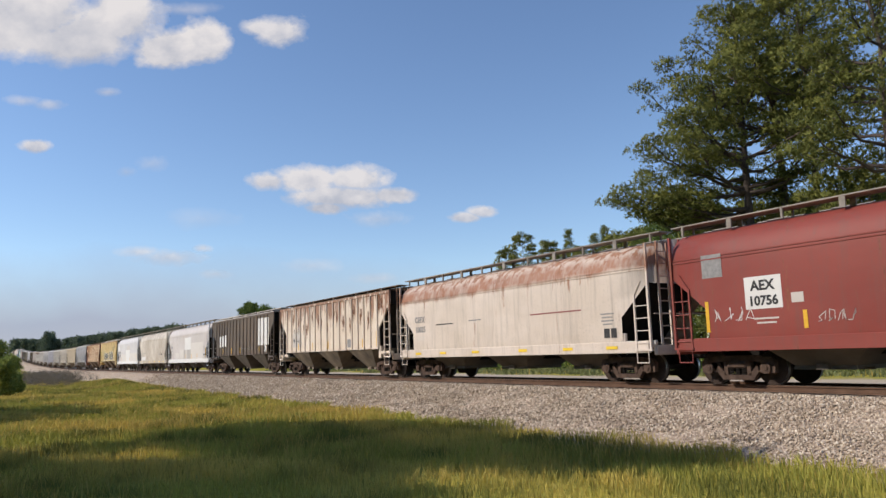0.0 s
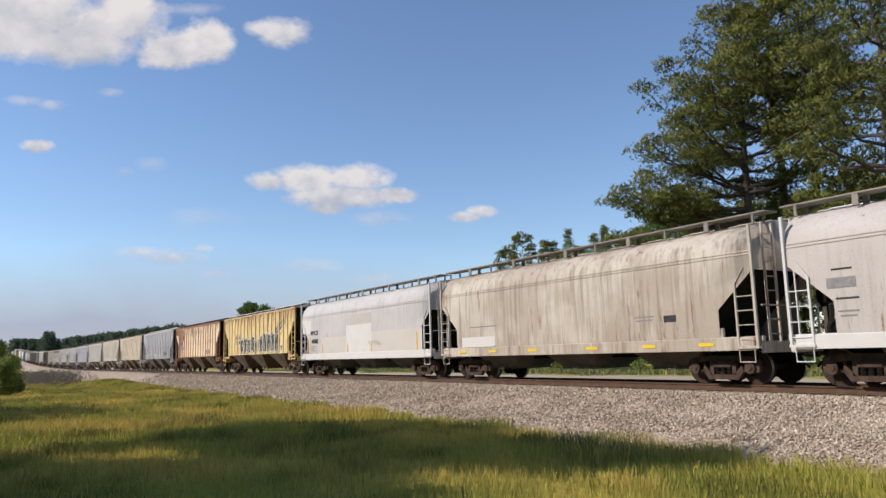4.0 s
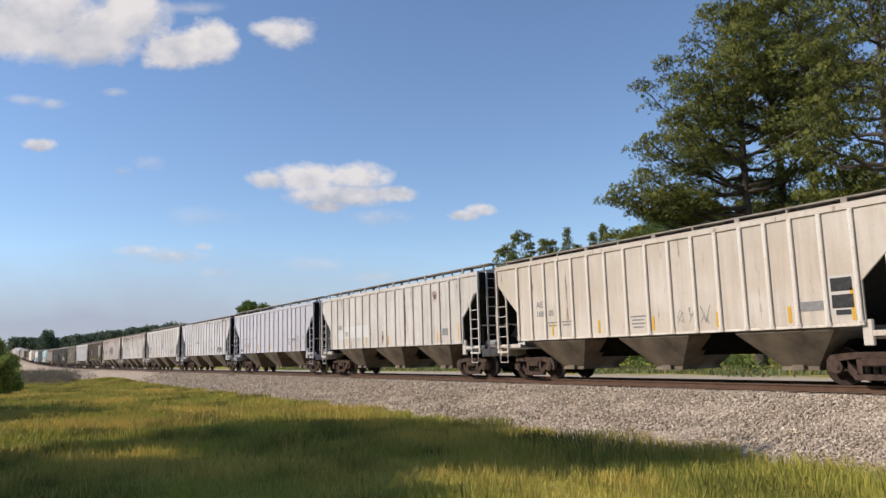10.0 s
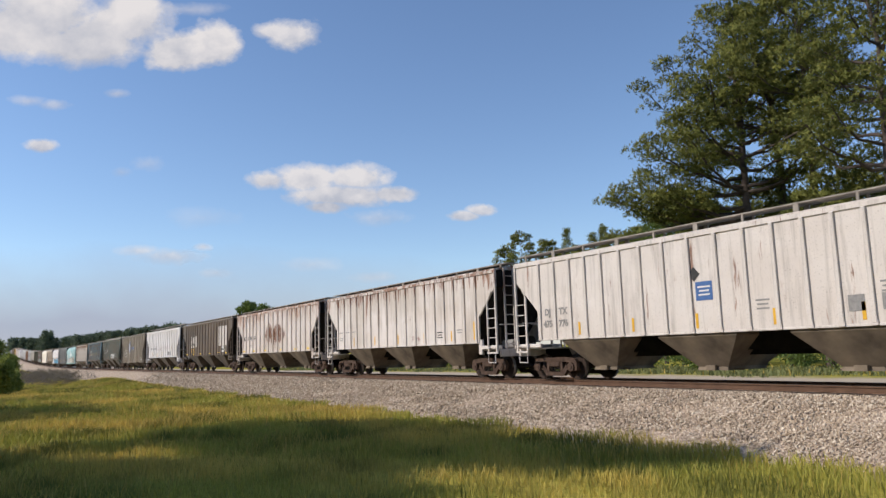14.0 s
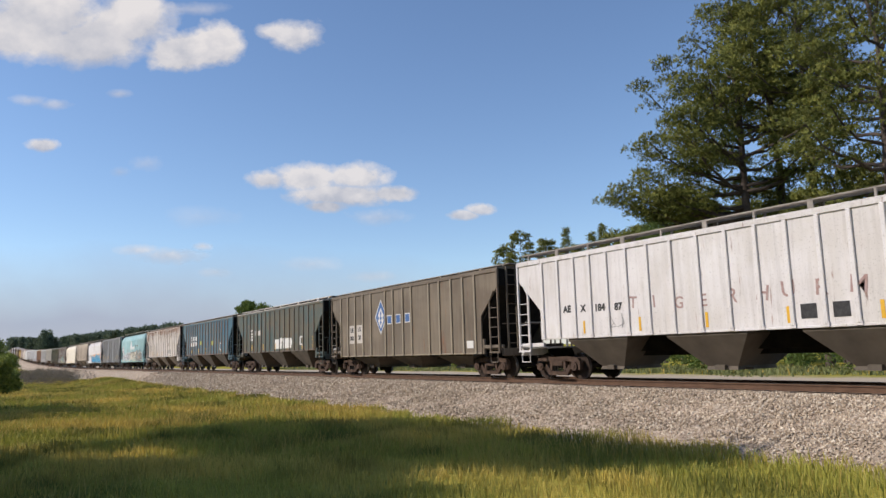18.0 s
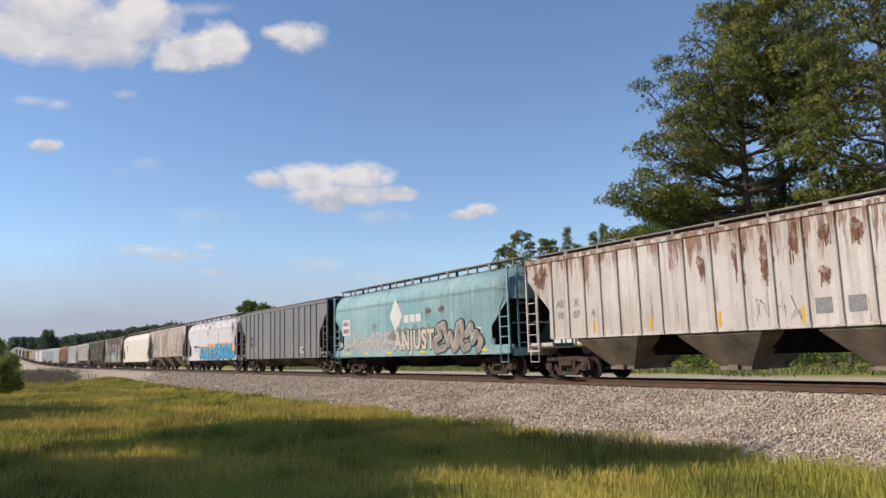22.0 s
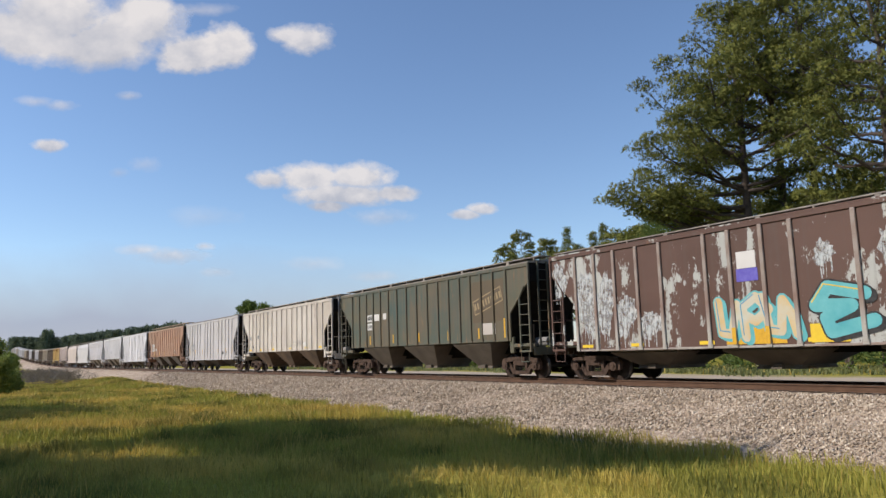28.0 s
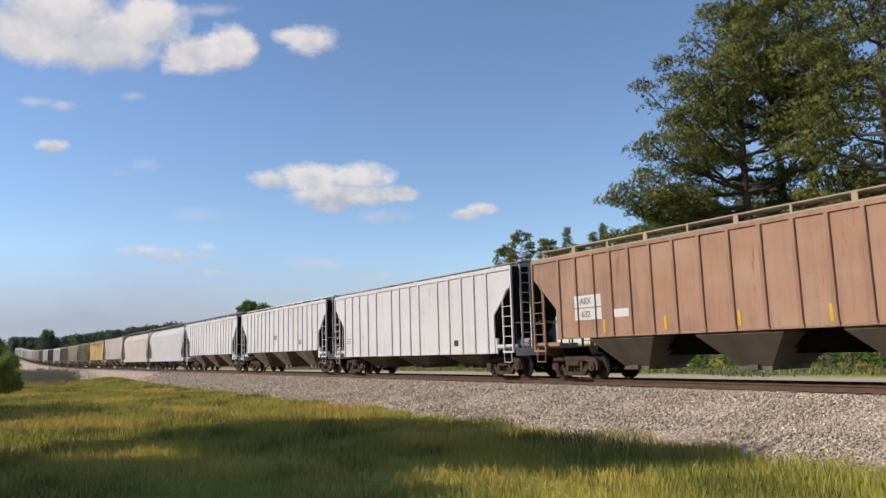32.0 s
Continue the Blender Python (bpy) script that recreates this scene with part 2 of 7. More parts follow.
def ballast_material():
    m, nt, b = material("ballast_bed", 0.95)
    v = nt.nodes.new("ShaderNodeTexVoronoi")
    v.inputs["Scale"].default_value = 16.0
    nt.links.new(coords(nt), v.inputs["Vector"])
    sep = nt.nodes.new("ShaderNodeSeparateColor")
    nt.links.new(v.outputs["Color"], sep.inputs[0])
    c = ramp(nt, sep.outputs[0], [(0.0, (0.19, 0.14, 0.095)), (0.5, (0.41, 0.325, 0.243)), (1.0, (0.61, 0.505, 0.395))])
    c = mix(nt, ramp(nt, noise_tex(nt, coords(nt), 0.5, 3), [(0.4, 0.0), (0.7, 0.4)]), c, (0.40, 0.30, 0.23))
    nt.links.new(c, b.inputs["Base Color"])
    bump(nt, b, v.outputs["Distance"], 0.9, 0.05)
    return m


M_GROUND, M_STONE, M_BALLAST = ground_material(), stone_material(), ballast_material()

# ---- mesh helpers ----


def finish(bm, name, mat=None, smooth=False):
    me = bpy.data.meshes.new(name)
    bm.to_mesh(me)
    bm.free()
    if mat is not None:
        me.materials.append(mat)
    if smooth:
        for p in me.polygons:
            p.use_smooth = True
    return me


def from_arrays(name, verts, faces, mat, smooth=False):
    me = bpy.data.meshes.new(name)
    me.from_pydata(np.asarray(verts).tolist(), [], np.asarray(faces).tolist())
    me.materials.append(mat)
    if smooth:
        for p in me.polygons:
            p.use_smooth = True
    return me


def put(name, me, parent=None, mat=None, loc=None, label="", rot=None):
    """One mesh object on a (shared) mesh, under its thing or part, with its own paint."""
    ob = new(name, me)
    if parent is not None:
        ob.parent = parent
    if mat is not None:
        ob.material_slots[0].link = "OBJECT"
        ob.material_slots[0].material = mat
    if loc is not None:
        ob.location = loc
    if rot is not None:
        ob.rotation_euler = rot
    if label:
        ob["label"] = label
    return ob


def box(bm, x0, x1, y0, y1, z0, z1, bevel=0.0):
    vs = [bm.verts.new((x, y, z)) for x in (x0, x1) for y in (y0, y1) for z in (z0, z1)]
    fs = [bm.faces.new([vs[i] for i in f]) for f in ((0, 1, 3, 2), (4, 6, 7, 5), (0, 4, 5, 1), (2, 3, 7, 6), (0, 2, 6, 4), (1, 5, 7, 3))]
    if bevel > 0:
        es = list({e for f in fs for e in f.edges})
        bmesh.ops.bevel(bm, geom=es, offset=bevel, segments=1, affect="EDGES")


def prism(bm, pts, y0, y1):
    """Closed prism over an outline in x and z, from y0 to y1."""
    a = [bm.verts.new((x, y0, z)) for x, z in pts]
    b = [bm.verts.new((x, y1, z)) for x, z in pts]
    n = len(pts)
    bm.faces.new(a)
    bm.faces.new(b[::-1])
    for i in range(n):
        bm.faces.new((a[i], b[i], b[(i + 1) % n], a[(i + 1) % n]))
    bmesh.ops.recalc_face_normals(bm, faces=bm.faces)


def rod(bm, p, q, r, n=5):
    p, q = Vector(p), Vector(q)
    d = (q - p).normalized()
    u = d.orthogonal().normalized()
    w = d.cross(u)
    ra, rb = [], []
    for i in range(n):
        o = (u * math.cos(2 * math.pi * i / n) + w * math.sin(2 * math.pi * i / n)) * r
        ra.append(bm.verts.new(p + o))
        rb.append(bm.verts.new(q + o))
    for i in range(n):
        bm.faces.new((ra[i], ra[(i + 1) % n], rb[(i + 1) % n], rb[i]))
    bm.faces.new(ra[::-1])
    bm.faces.new(rb)


def disc_y(bm, cx, cz, r, y0, y1, n=24, r2=None):
    r2 = r if r2 is None else r2
    a = [bm.verts.new((cx + r * math.cos(2 * math.pi * i / n), y0, cz + r * math.sin(2 * math.pi * i / n))) for i in range(n)]
    b = [bm.verts.new((cx + r2 * math.cos(2 * math.pi * i / n), y1, cz + r2 * math.sin(2 * math.pi * i / n))) for i in range(n)]
    bm.faces.new(a)
    bm.faces.new(b[::-1])
    for i in range(n):
        bm.faces.new((a[i], b[i], b[(i + 1) % n], a[(i + 1) % n]))


# ---- the line of the track: x runs against the train's way, the train comes from -x ----
TRACK_Y = 18.8


def rise(x):
    s = max(0.0, -x - 140.0)
    s2 = min(s, 330.0)
    return 5.2e-5 * s2 * s2


def bend(x):
    s = max(0.0, -x - 150.0)
    s2 = min(s, 400.0)
    return 2.0e-5 * s2 * s2 + max(0.0, s - 400.0) * 0.016

# ---- ground, ballast, rails ----


def ground_z(x, y):
    t = min(1.0, max(0.0, (y - 14.0) / 8.0))
    t = t * t * (3 - 2 * t)
    hump = 0.6 * math.exp(-(((x + 76) / 12.0) ** 2 + ((y - 11.2) / 1.8) ** 2))
    fade = min(1.0, max(0.0, 1 - (abs(y - 18) - 300) / 900.0))
    far = min(1.0, max(0.0, (-y - 2) / 30.0)) * 0.3
    return -1.22 + 0.66 * t + hump + far + rise(x) * fade


def build_ground():
    xs = sorted(set([-3500, -2500, -1800, -1200, -900, -700] + list(range(-600, -140, 20)) + list(range(-140, 40, 4)) + [60, 100, 200, 400, 900, 1800, 3500]))
    ys = sorted(set([-3500, -1800, -900, -400, -200, -100, -60, -40, -30, -20, -14, -8, -4, 0] + list(range(2, 36, 1)) + [40, 50, 70, 100, 150, 250, 400, 700, 1200, 2000, 3500]))
    rnd = random.Random(5)
    vs, fs = [], []
    for x in xs:
        for y in ys:
            near = abs(x) < 140 and -20 < y < 60
            yy = y + (bend(x) if y > 8 and y < 60 else 0)
            vs.append((x, yy, ground_z(x, y) + (rnd.uniform(-0.05, 0.05) if near else 0)))
    ny = len(ys)
    for i in range(len(xs) - 1):
        for j in range(ny - 1):
            fs.append((i * ny + j, (i + 1) * ny + j, (i + 1) * ny + j + 1, i * ny + j + 1))
    ob = new("ground", from_arrays("ground", vs, fs, M_GROUND, True))
    tagged(ob, "uneven rough meadow of green and yellowing grass beside the railway", "ground", kind="structure")


def along(step=20, x0=-640, x1=220):
    return [x0 + step * i for i in range(int((x1 - x0) / step) + 1)]


def sweep(profile, xs, name, mat, rough=0.0, seed=3):
    """A profile in y and z, carried along the track."""
    rnd = random.Random(seed)
    vs, fs = [], []
    n = len(profile)
    for x in xs:
        b, r = bend(x), rise(x)
        for k, (y, z) in enumerate(profile):
            w = rough if 0 < k < n - 1 else 0
            vs.append((x, y + b + rnd.uniform(-w, w), z + r + rnd.uniform(-w, w) * 0.4))
    for i in range(len(xs) - 1):
        for k in range(n - 1):
            fs.append((i * n + k, (i + 1) * n + k, (i + 1) * n + k + 1, i * n + k + 1))
    return from_arrays(name, vs, fs, mat)


def bed_profile(y):
    """Height of the ballast's surface at y."""
    pts = [(13.3, -1.32), (13.9, -1.12), (15.0, -0.78), (16.3, -0.33), (16.9, -0.22), (17.6, -0.2), (20.0, -0.2), (20.8, -0.24), (22.2, -0.45), (23.0, -0.6)]
    for (a, za), (b, zb) in zip(pts, pts[1:]):
        if a <= y <= b:
            return za + (zb - za) * (y - a) / (b - a)
    return -1.32


def build_track():
    xs = sorted(set(along() + [-120 + 1.0 * i for i in range(125)]))
    bed = new("ballast_bed", sweep([(y, bed_profile(y)) for y in (13.3, 13.9, 14.4, 15.0, 15.6, 16.3, 16.9, 17.6, 18.8, 20.0, 20.8, 22.2, 23.0)], xs, "ballast_bed", M_BALLAST, 0.05))
    tagged(bed, "sloping bed of grey crushed granite ballast under the track", "ballast", kind="structure")
    for side in (-1, 1):
        c = TRACK_Y + side * 0.755
        prof = [(c - 0.07, -0.175), (c - 0.065, -0.155), (c - 0.012, -0.135), (c - 0.01, -0.05), (c - 0.036, -0.042), (c - 0.036, -0.004), (c + 0.036, -0.004),
                (c + 0.036, -0.042), (c + 0.01, -0.05), (c + 0.012, -0.135), (c + 0.065, -0.155), (c + 0.07, -0.175)]
        rail = new("rail", sweep(prof, along(10), "rail", M_RAIL))
        tagged(rail, "long rust-brown steel rail spiked to wooden ties", "rail", "rails", "structure")
        head = new("running_face", sweep([(c - 0.034, -0.003), (c - 0.03, 0.0), (c + 0.03, 0.0), (c + 0.034, -0.003)], along(10), "running_face", M_HEAD))
        head.parent = rail
    bm = bmesh.new()
    box(bm, -0.115, 0.115, -1.3, 1.3, -0.36, -0.178, 0.012)
    me = finish(bm, "tie", M_TIE)
    root = new("track_ties")
    tagged(root, "row of dark creosoted wooden ties half buried in ballast", "ties", kind="structure")
    rnd = random.Random(11)
    for i in range(190):
        x = 4.0 - 0.53 * i
        put("tie", me, root, loc=(x + rnd.uniform(-0.03, 0.03), TRACK_Y + rnd.uniform(-0.05, 0.05), rise(x) + rnd.uniform(-0.012, 0.004)), rot=(0, 0, rnd.uniform(-0.02, 0.02)))


def scatter_stones():
    rng = np.random.default_rng(4)
    octa = np.array([(1, 0, 0), (-1, 0, 0), (0, 1, 0), (0, -1, 0), (0, 0, 1), (0, 0, -1)], float)
    tri = np.array([(0, 2, 4), (2, 1, 4), (1, 3, 4), (3, 0, 4), (2, 0, 5), (1, 2, 5), (3, 1, 5), (0, 3, 5)])
    n = 66000
    u = rng.random(n)
    x = -3.0 - 82.0 * u ** 1.9
    y = 13.45 + 3.9 * rng.random(n) ** 0.85
    z = np.array([bed_profile(v) for v in y])
    keep = ((y > 13.9 + 0.35 * np.sin(x * 0.9) + 0.25 * np.sin(x * 2.3 + 1)) | (rng.random(n) < 0.10)) & (rng.random(n) < np.clip((x + 85) / 35, 0.05, 1))
    x, y, z = x[keep], y[keep], z[keep]
    n = len(x)
    size = rng.uniform(0.022, 0.052, n) * (1 + np.clip((-x - 20) / 60, 0, 0.8))
    v = octa[None] * rng.uniform(0.6, 1.25, (n, 6, 1)) * size[:, None, None] * rng.uniform(0.7, 1.2, (n, 1, 3))
    a = rng.random(n) * 6.283
    ca, sa = np.cos(a)[:, None], np.sin(a)[:, None]
    vx, vy = v[..., 0] * ca - v[..., 1] * sa, v[..., 0] * sa + v[..., 1] * ca
    tl = (rng.random(n) - 0.5)[:, None] * 1.6
    vz = v[..., 2] + vx * np.sin(tl)
    vs = np.stack([vx + x[:, None], vy + y[:, None], vz + z[:, None] + 0.012], -1).reshape(-1, 3)
    fs = (tri[None] + (np.arange(n) * 6)[:, None, None]).reshape(-1, 3)
    ob = new("ballast_stones", from_arrays("ballast_stones", vs, fs, M_STONE))
    tagged(ob, "loose pale grey and tan crushed stones on the ballast slope", "stones", kind="stuff")


def scatter_grass(name, n, seed, mat, hgt, wid, chooser, label, y0=-5.0, y1=14.2):
    rng = np.random.default_rng(seed)
    u = rng.random(n)
    x = 6.0 - 104.0 * u ** 1.5
    y = y0 + (y1 - y0) * rng.random(n)
    keep = chooser(x, y, rng)
    x, y = x[keep], y[keep]
    n = len(x)
    z = np.array([ground_z(a, b) for a, b in zip(x, y)])
    dist = np.hypot(x, y)
    h = hgt * rng.uniform(0.45, 1.25, n) * (0.75 + 0.5 * np.sin(x * 0.7 + 1.3 * np.sin(y * 0.8)) ** 2)
    w = wid * rng.uniform(0.7, 1.4, n) * np.clip(dist / 14, 0.8, 3.5)
    a = rng.random(n) * 6.283
    lean = rng.normal(0, 0.32, (n, 2)) * h[:, None]
    p0 = np.stack([x + np.cos(a) * w, y + np.sin(a) * w, z - 0.03], -1)
    p1 = np.stack([x - np.cos(a) * w, y - np.sin(a) * w, z - 0.03], -1)
    mid = np.stack([x + lean[:, 0] * 0.35, y + lean[:, 1] * 0.35, z + h * 0.6], -1)
    off = np.stack([np.cos(a) * w * 0.7, np.sin(a) * w * 0.7, np.zeros(n)], -1)
    tip = np.stack([x + lean[:, 0], y + lean[:, 1], z + h], -1)
    vs = np.stack([p0, p1, mid - off, mid + off, tip], 1).reshape(-1, 3)
    base = np.arange(n) * 5
    fs = [(b, b + 1, b + 2, b + 3) for b in base] + [(b + 3, b + 2, b + 4) for b in base]
    me = bpy.data.meshes.new(name)
    me.from_pydata(vs.tolist(), [], fs)
    me.materials.append(mat)
    tagged(new(name, me), label, "grass", kind="stuff")


def build_grass():
    def edge(x, y):
        return 13.75 + 0.35 * np.sin(x * 0.9) + 0.3 * np.sin(x * 2.3 + 1)

    scatter_grass("meadow_grass", 270000, 21, M_GRASS, 0.25, 0.0085, lambda x, y, r: (y < edge(x, y)) & (y > 0.06 * x - 2.2 - 2.5 * r.random(len(x)) ** 2) & (x < 2 + 3 * r.random(len(x))), "uneven knee-high green meadow grass growing up to the ballast")
    scatter_grass("dry_grass", 95000, 22, M_STRAW, 0.33, 0.007,
                  lambda x, y, r: (y < edge(x, y) - 0.3) & (y > 0.06 * x - 2.0) & (((np.sin(x * 0.35 + 2 * np.sin(y * 0.3)) > 0.6) & (r.random(len(x)) < 0.5)) | ((np.hypot(x, y) > 27) & (np.hypot(x, y) < 34 + 2 * np.sin(x))) | (r.random(len(x)) < 0.1)),
                  "tall straw-yellow seed stalks standing in the meadow")
    scatter_grass("far_side_grass", 36000, 23, M_BANK, 0.22, 0.014, lambda x, y, r: y > 33.0 + np.sin(x * 0.6) + r.random(len(x)), "rough green grass beyond the far side of the track", 30.0, 44.0)
    scatter_grass("far_side_dry_grass", 700, 24, M_STRAW, 0.34, 0.012, lambda x, y, r: y > 32.8 + np.sin(x * 0.6) + r.random(len(x)), "straw-yellow stalks beyond the far side of the track", 30.0, 42.0)


# ---- trees ----


def tube(vs, fs, pts, radii, n=6):
    base = len(vs)
    for k, (p, r) in enumerate(zip(pts, radii)):
        d = Vector(pts[min(k + 1, len(pts) - 1)]) - Vector(pts[max(k - 1, 0)])
        d.normalize()
        u = d.orthogonal().normalized()
        w = d.cross(u)
        for i in range(n):
            a = 2 * math.pi * i / n
            vs.append(tuple(Vector(p) + (u * math.cos(a) + w * math.sin(a)) * r))
    for k in range(len(pts) - 1):
        for i in range(n):
            fs.append((base + k * n + i, base + k * n + (i + 1) % n, base + (k + 1) * n + (i + 1) % n, base + (k + 1) * n + i))


def leaf_cloud(rng, centres, radii, per, length, width, flat=0.6, core=0.5):
    """Small blades round many clump centres: vertices and triangles."""
    c = np.repeat(np.asarray(centres, float), per, 0)
    r = np.repeat(np.asarray(radii, float), per)
    n = len(c)
    d = rng.normal(size=(n, 3))
    d /= np.linalg.norm(d, axis=1)[:, None]
    p = c + d * (r * rng.random(n) ** core)[:, None] * np.array([1, 1, flat])
    dirn = d * 0.8 + rng.normal(size=(n, 3)) * 0.6 + np.array([0, 0, 0.35])
    dirn /= np.linalg.norm(dirn, axis=1)[:, None]
    side = np.cross(dirn, rng.normal(size=(n, 3)))
    side /= np.linalg.norm(side, axis=1)[:, None]
    ln = length * rng.uniform(0.6, 1.3, n)[:, None]
    wd = width * rng.uniform(0.7, 1.3, n)[:, None]
    vs = np.stack([p - side * wd * 0.5, p + side * wd * 0.5, p + dirn * ln], 1).reshape(-1, 3)
    fs = np.arange(n * 3).reshape(-1, 3)
    return vs, fs


def make_tree(name, label, x, y, z, height, profile, seed, leaf, limbs=26, per=70, length=0.42, width=0.11, clump=0.95, trunk_r=0.32, lean=(0, 0), flat=0.55, first=0.3,
              droop=0.0, group="", thick=1.9, core=0.42):
    """Tapered trunk with limbs, and a crown of many needle or leaf clumps whose reach follows profile(0..1)."""
    rnd = random.Random(seed)
    rng = np.random.default_rng(seed)
    tv, tf = [], []
    seg = 9
    axis = [(lean[0] * (k / seg) ** 1.5 + rnd.uniform(-0.12, 0.12) * (k > 0), lean[1] * (k / seg) ** 1.5 + rnd.uniform(-0.12, 0.12) * (k > 0), height * 0.97 * k / seg) for k in range(seg + 1)]
    tube(tv, tf, [(axis[0][0], axis[0][1], -0.6)] + axis[1:], [trunk_r * (1 - 0.85 * k / seg) for k in range(seg + 1)], 8)
    centres, radii = [], []
    for i in range(limbs):
        f = first + (1 - first) * (i + rnd.random()) / limbs
        k = min(seg - 1, int(f * seg))
        w = f * seg - k
        o = Vector(axis[k]).lerp(Vector(axis[min(seg, k + 1)]), min(1, w))
        ang = i * 2.399 + rnd.uniform(-0.5, 0.5)
        reach = profile(f) * rnd.uniform(0.62, 1.12)
        up = (0.16 + 0.55 * f - droop) * reach
        end = o + Vector((math.cos(ang) * reach, math.sin(ang) * reach, up))
        m1 = o.lerp(end, 0.5) + Vector((rnd.uniform(-0.3, 0.3), rnd.uniform(-0.3, 0.3), -0.10 * reach))
        r0 = trunk_r * (0.42 - 0.28 * f)
        tube(tv, tf, [tuple(o), tuple(m1), tuple(end)], [r0, r0 * 0.6, r0 * 0.15], 5)
        cnt = max(3, int(reach * thick / max(0.5, clump)))
        for j in range(cnt):
            q = 0.34 + 0.66 * (j + rnd.random()) / cnt
            c = m1.lerp(end, max(0, q * 2 - 1)) if q > 0.5 else o.lerp(m1, q * 2)
            spread = min(1.25, 0.26 * reach * (0.4 + q * 0.5))
            c = c + Vector((rnd.uniform(-spread, spread), rnd.uniform(-spread, spread), rnd.uniform(-0.25, 0.5) * clump))
            if q > 0.55:
                tube(tv, tf, [tuple(m1.lerp(end, q * 0.6)), tuple(c)], [r0 * 0.3, r0 * 0.1], 4)
            centres.append(tuple(c))
            radii.append(clump * rnd.uniform(0.6, 1.2))
    top = axis[-1]
    for j in range(6):
        centres.append((top[0] + rnd.uniform(-1, 1) * clump, top[1] + rnd.uniform(-1, 1) * clump, height - rnd.uniform(0, 1.4) * clump))
        radii.append(clump * rnd.uniform(0.6, 1.0))
    root = new(name)
    root.location = (x, y, z)
    put("trunk", from_arrays("trunk", tv, tf, M_BARK, True), root)
    vs, fs = leaf_cloud(rng, centres, radii, per, length, width, flat, core)
    put("crown", from_arrays("crown", vs, fs, leaf), root)
    tagged(root, label, "tree", group)
    return root


def oval(r):
    return lambda f: r * max(0.25, math.sin(math.pi * min(1, max(0.08, (f - 0.05) * 1.0))) ** 0.7)


def dome(r):
    return lambda f: r * math.sqrt(max(0.05, 1 - ((f - 0.55) / 0.47) ** 2))


def cone(r):
    return lambda f: r * max(0.12, 1.08 - f)


def far_wood(name, label, spots, seed, leaf, per=26, length=1.6, width=0.9):
    rnd = random.Random(seed)
    rng = np.random.default_rng(seed)
    cs, rs = [], []
    for x, y, z, h, r in spots:
        for k in range(11):
            f = 0.12 + 0.88 * k / 10
            rr = r * math.sin(math.pi * min(0.97, 0.25 + f * 0.7)) ** 0.6
            for j in range(3):
                a = rnd.random() * 6.28
                q = rr * rnd.uniform(0.2, 0.95)
                cs.append((x + math.cos(a) * q, y + math.sin(a) * q, z + h * f * rnd.uniform(0.9, 1.04)))
                rs.append(r * rnd.uniform(0.35, 0.6))
    vs, fs = leaf_cloud(rng, cs, rs, per, length, width, 0.8)
    ob = new(name, from_arrays(name, vs, fs, leaf))
    tagged(ob, label, "woods", kind="stuff")


def bearing(px, py, y):
    """The point at lateral distance y that is seen at a bearing given in the view's own measure."""
    way = VIEW.to_3x3() @ Vector(((px - 784), (441 - py), -784 / math.tan(radians(31.1))))
    return EYE + way * (y / way.y)


def span(px, depth, py):
    """The place at a bearing and depth, and the height of what reaches up to py there."""
    f = 784 / math.tan(radians(31.1))
    return EYE + VIEW.to_3x3() @ (Vector(((px - 784) / f, (441 - py) / f, -1)) * depth)


def crown_reach(f):
    """Reach of an old pine's broad head at a fraction of its height: long low limbs, a full middle, a round top."""
    pts = ((0.0, 8.6), (0.40, 8.8), (0.45, 9.3), (0.50, 8.4), (0.56, 6.9), (0.64, 6.5), (0.69, 7.2), (0.765, 6.2), (0.82, 5.3), (0.88, 3.8), (0.94, 2.3), (1.05, 0.8))
    for (a, ra), (b, rb) in zip(pts, pts[1:]):
        if a <= f <= b:
            return ra + (rb - ra) * (f - a) / (b - a)
    return 1.0


def needle_pads(rng, pads, tufts, needles, length, width):
    """Flat-bottomed pads of needle tufts: each tuft is a brush of needles that opens upwards and outwards."""
    c = np.repeat(np.asarray([p[:3] for p in pads], float), tufts, 0)
    r = np.repeat(np.asarray([p[3] for p in pads], float), tufts)
    n = len(c)
    d = rng.normal(size=(n, 3))
    d[:, 2] = np.abs(d[:, 2]) * 1.1 - 0.45
    d /= np.linalg.norm(d, axis=1)[:, None]
    t = c + d * (r * rng.random(n) ** 0.3)[:, None] * np.array([1, 1, 0.6])
    axis = d * 0.7 + np.array([0, 0, 0.55]) + rng.normal(size=(n, 3)) * 0.25
    t, axis = np.repeat(t, needles, 0), np.repeat(axis, needles, 0)
    m = len(t)
    way = axis + rng.normal(size=(m, 3)) * 0.75
    way /= np.linalg.norm(way, axis=1)[:, None]
    side = np.cross(way, rng.normal(size=(m, 3)))
    side /= np.linalg.norm(side, axis=1)[:, None]
    ln = length * rng.uniform(0.6, 1.25, m)[:, None]
    wd = width * rng.uniform(0.7, 1.3, m)[:, None]
    a, b, c = t - side * wd * 0.5, t + side * wd * 0.5, t + way * ln
    round_ = np.repeat(d * 0.9 + np.array([0, 0, 0.25]), needles, 0) + rng.normal(size=(m, 3)) * 0.22
    round_ /= np.linalg.norm(round_, axis=1)[:, None]
    flip = np.einsum("ij,ij->i", np.cross(b - a, c - a), round_) < 0
    a[flip], b[flip] = b[flip], a[flip].copy()
    return np.stack([a, b, c], 1).reshape(-1, 3), np.arange(m * 3).reshape(-1, 3), np.repeat(round_, 3, 0)


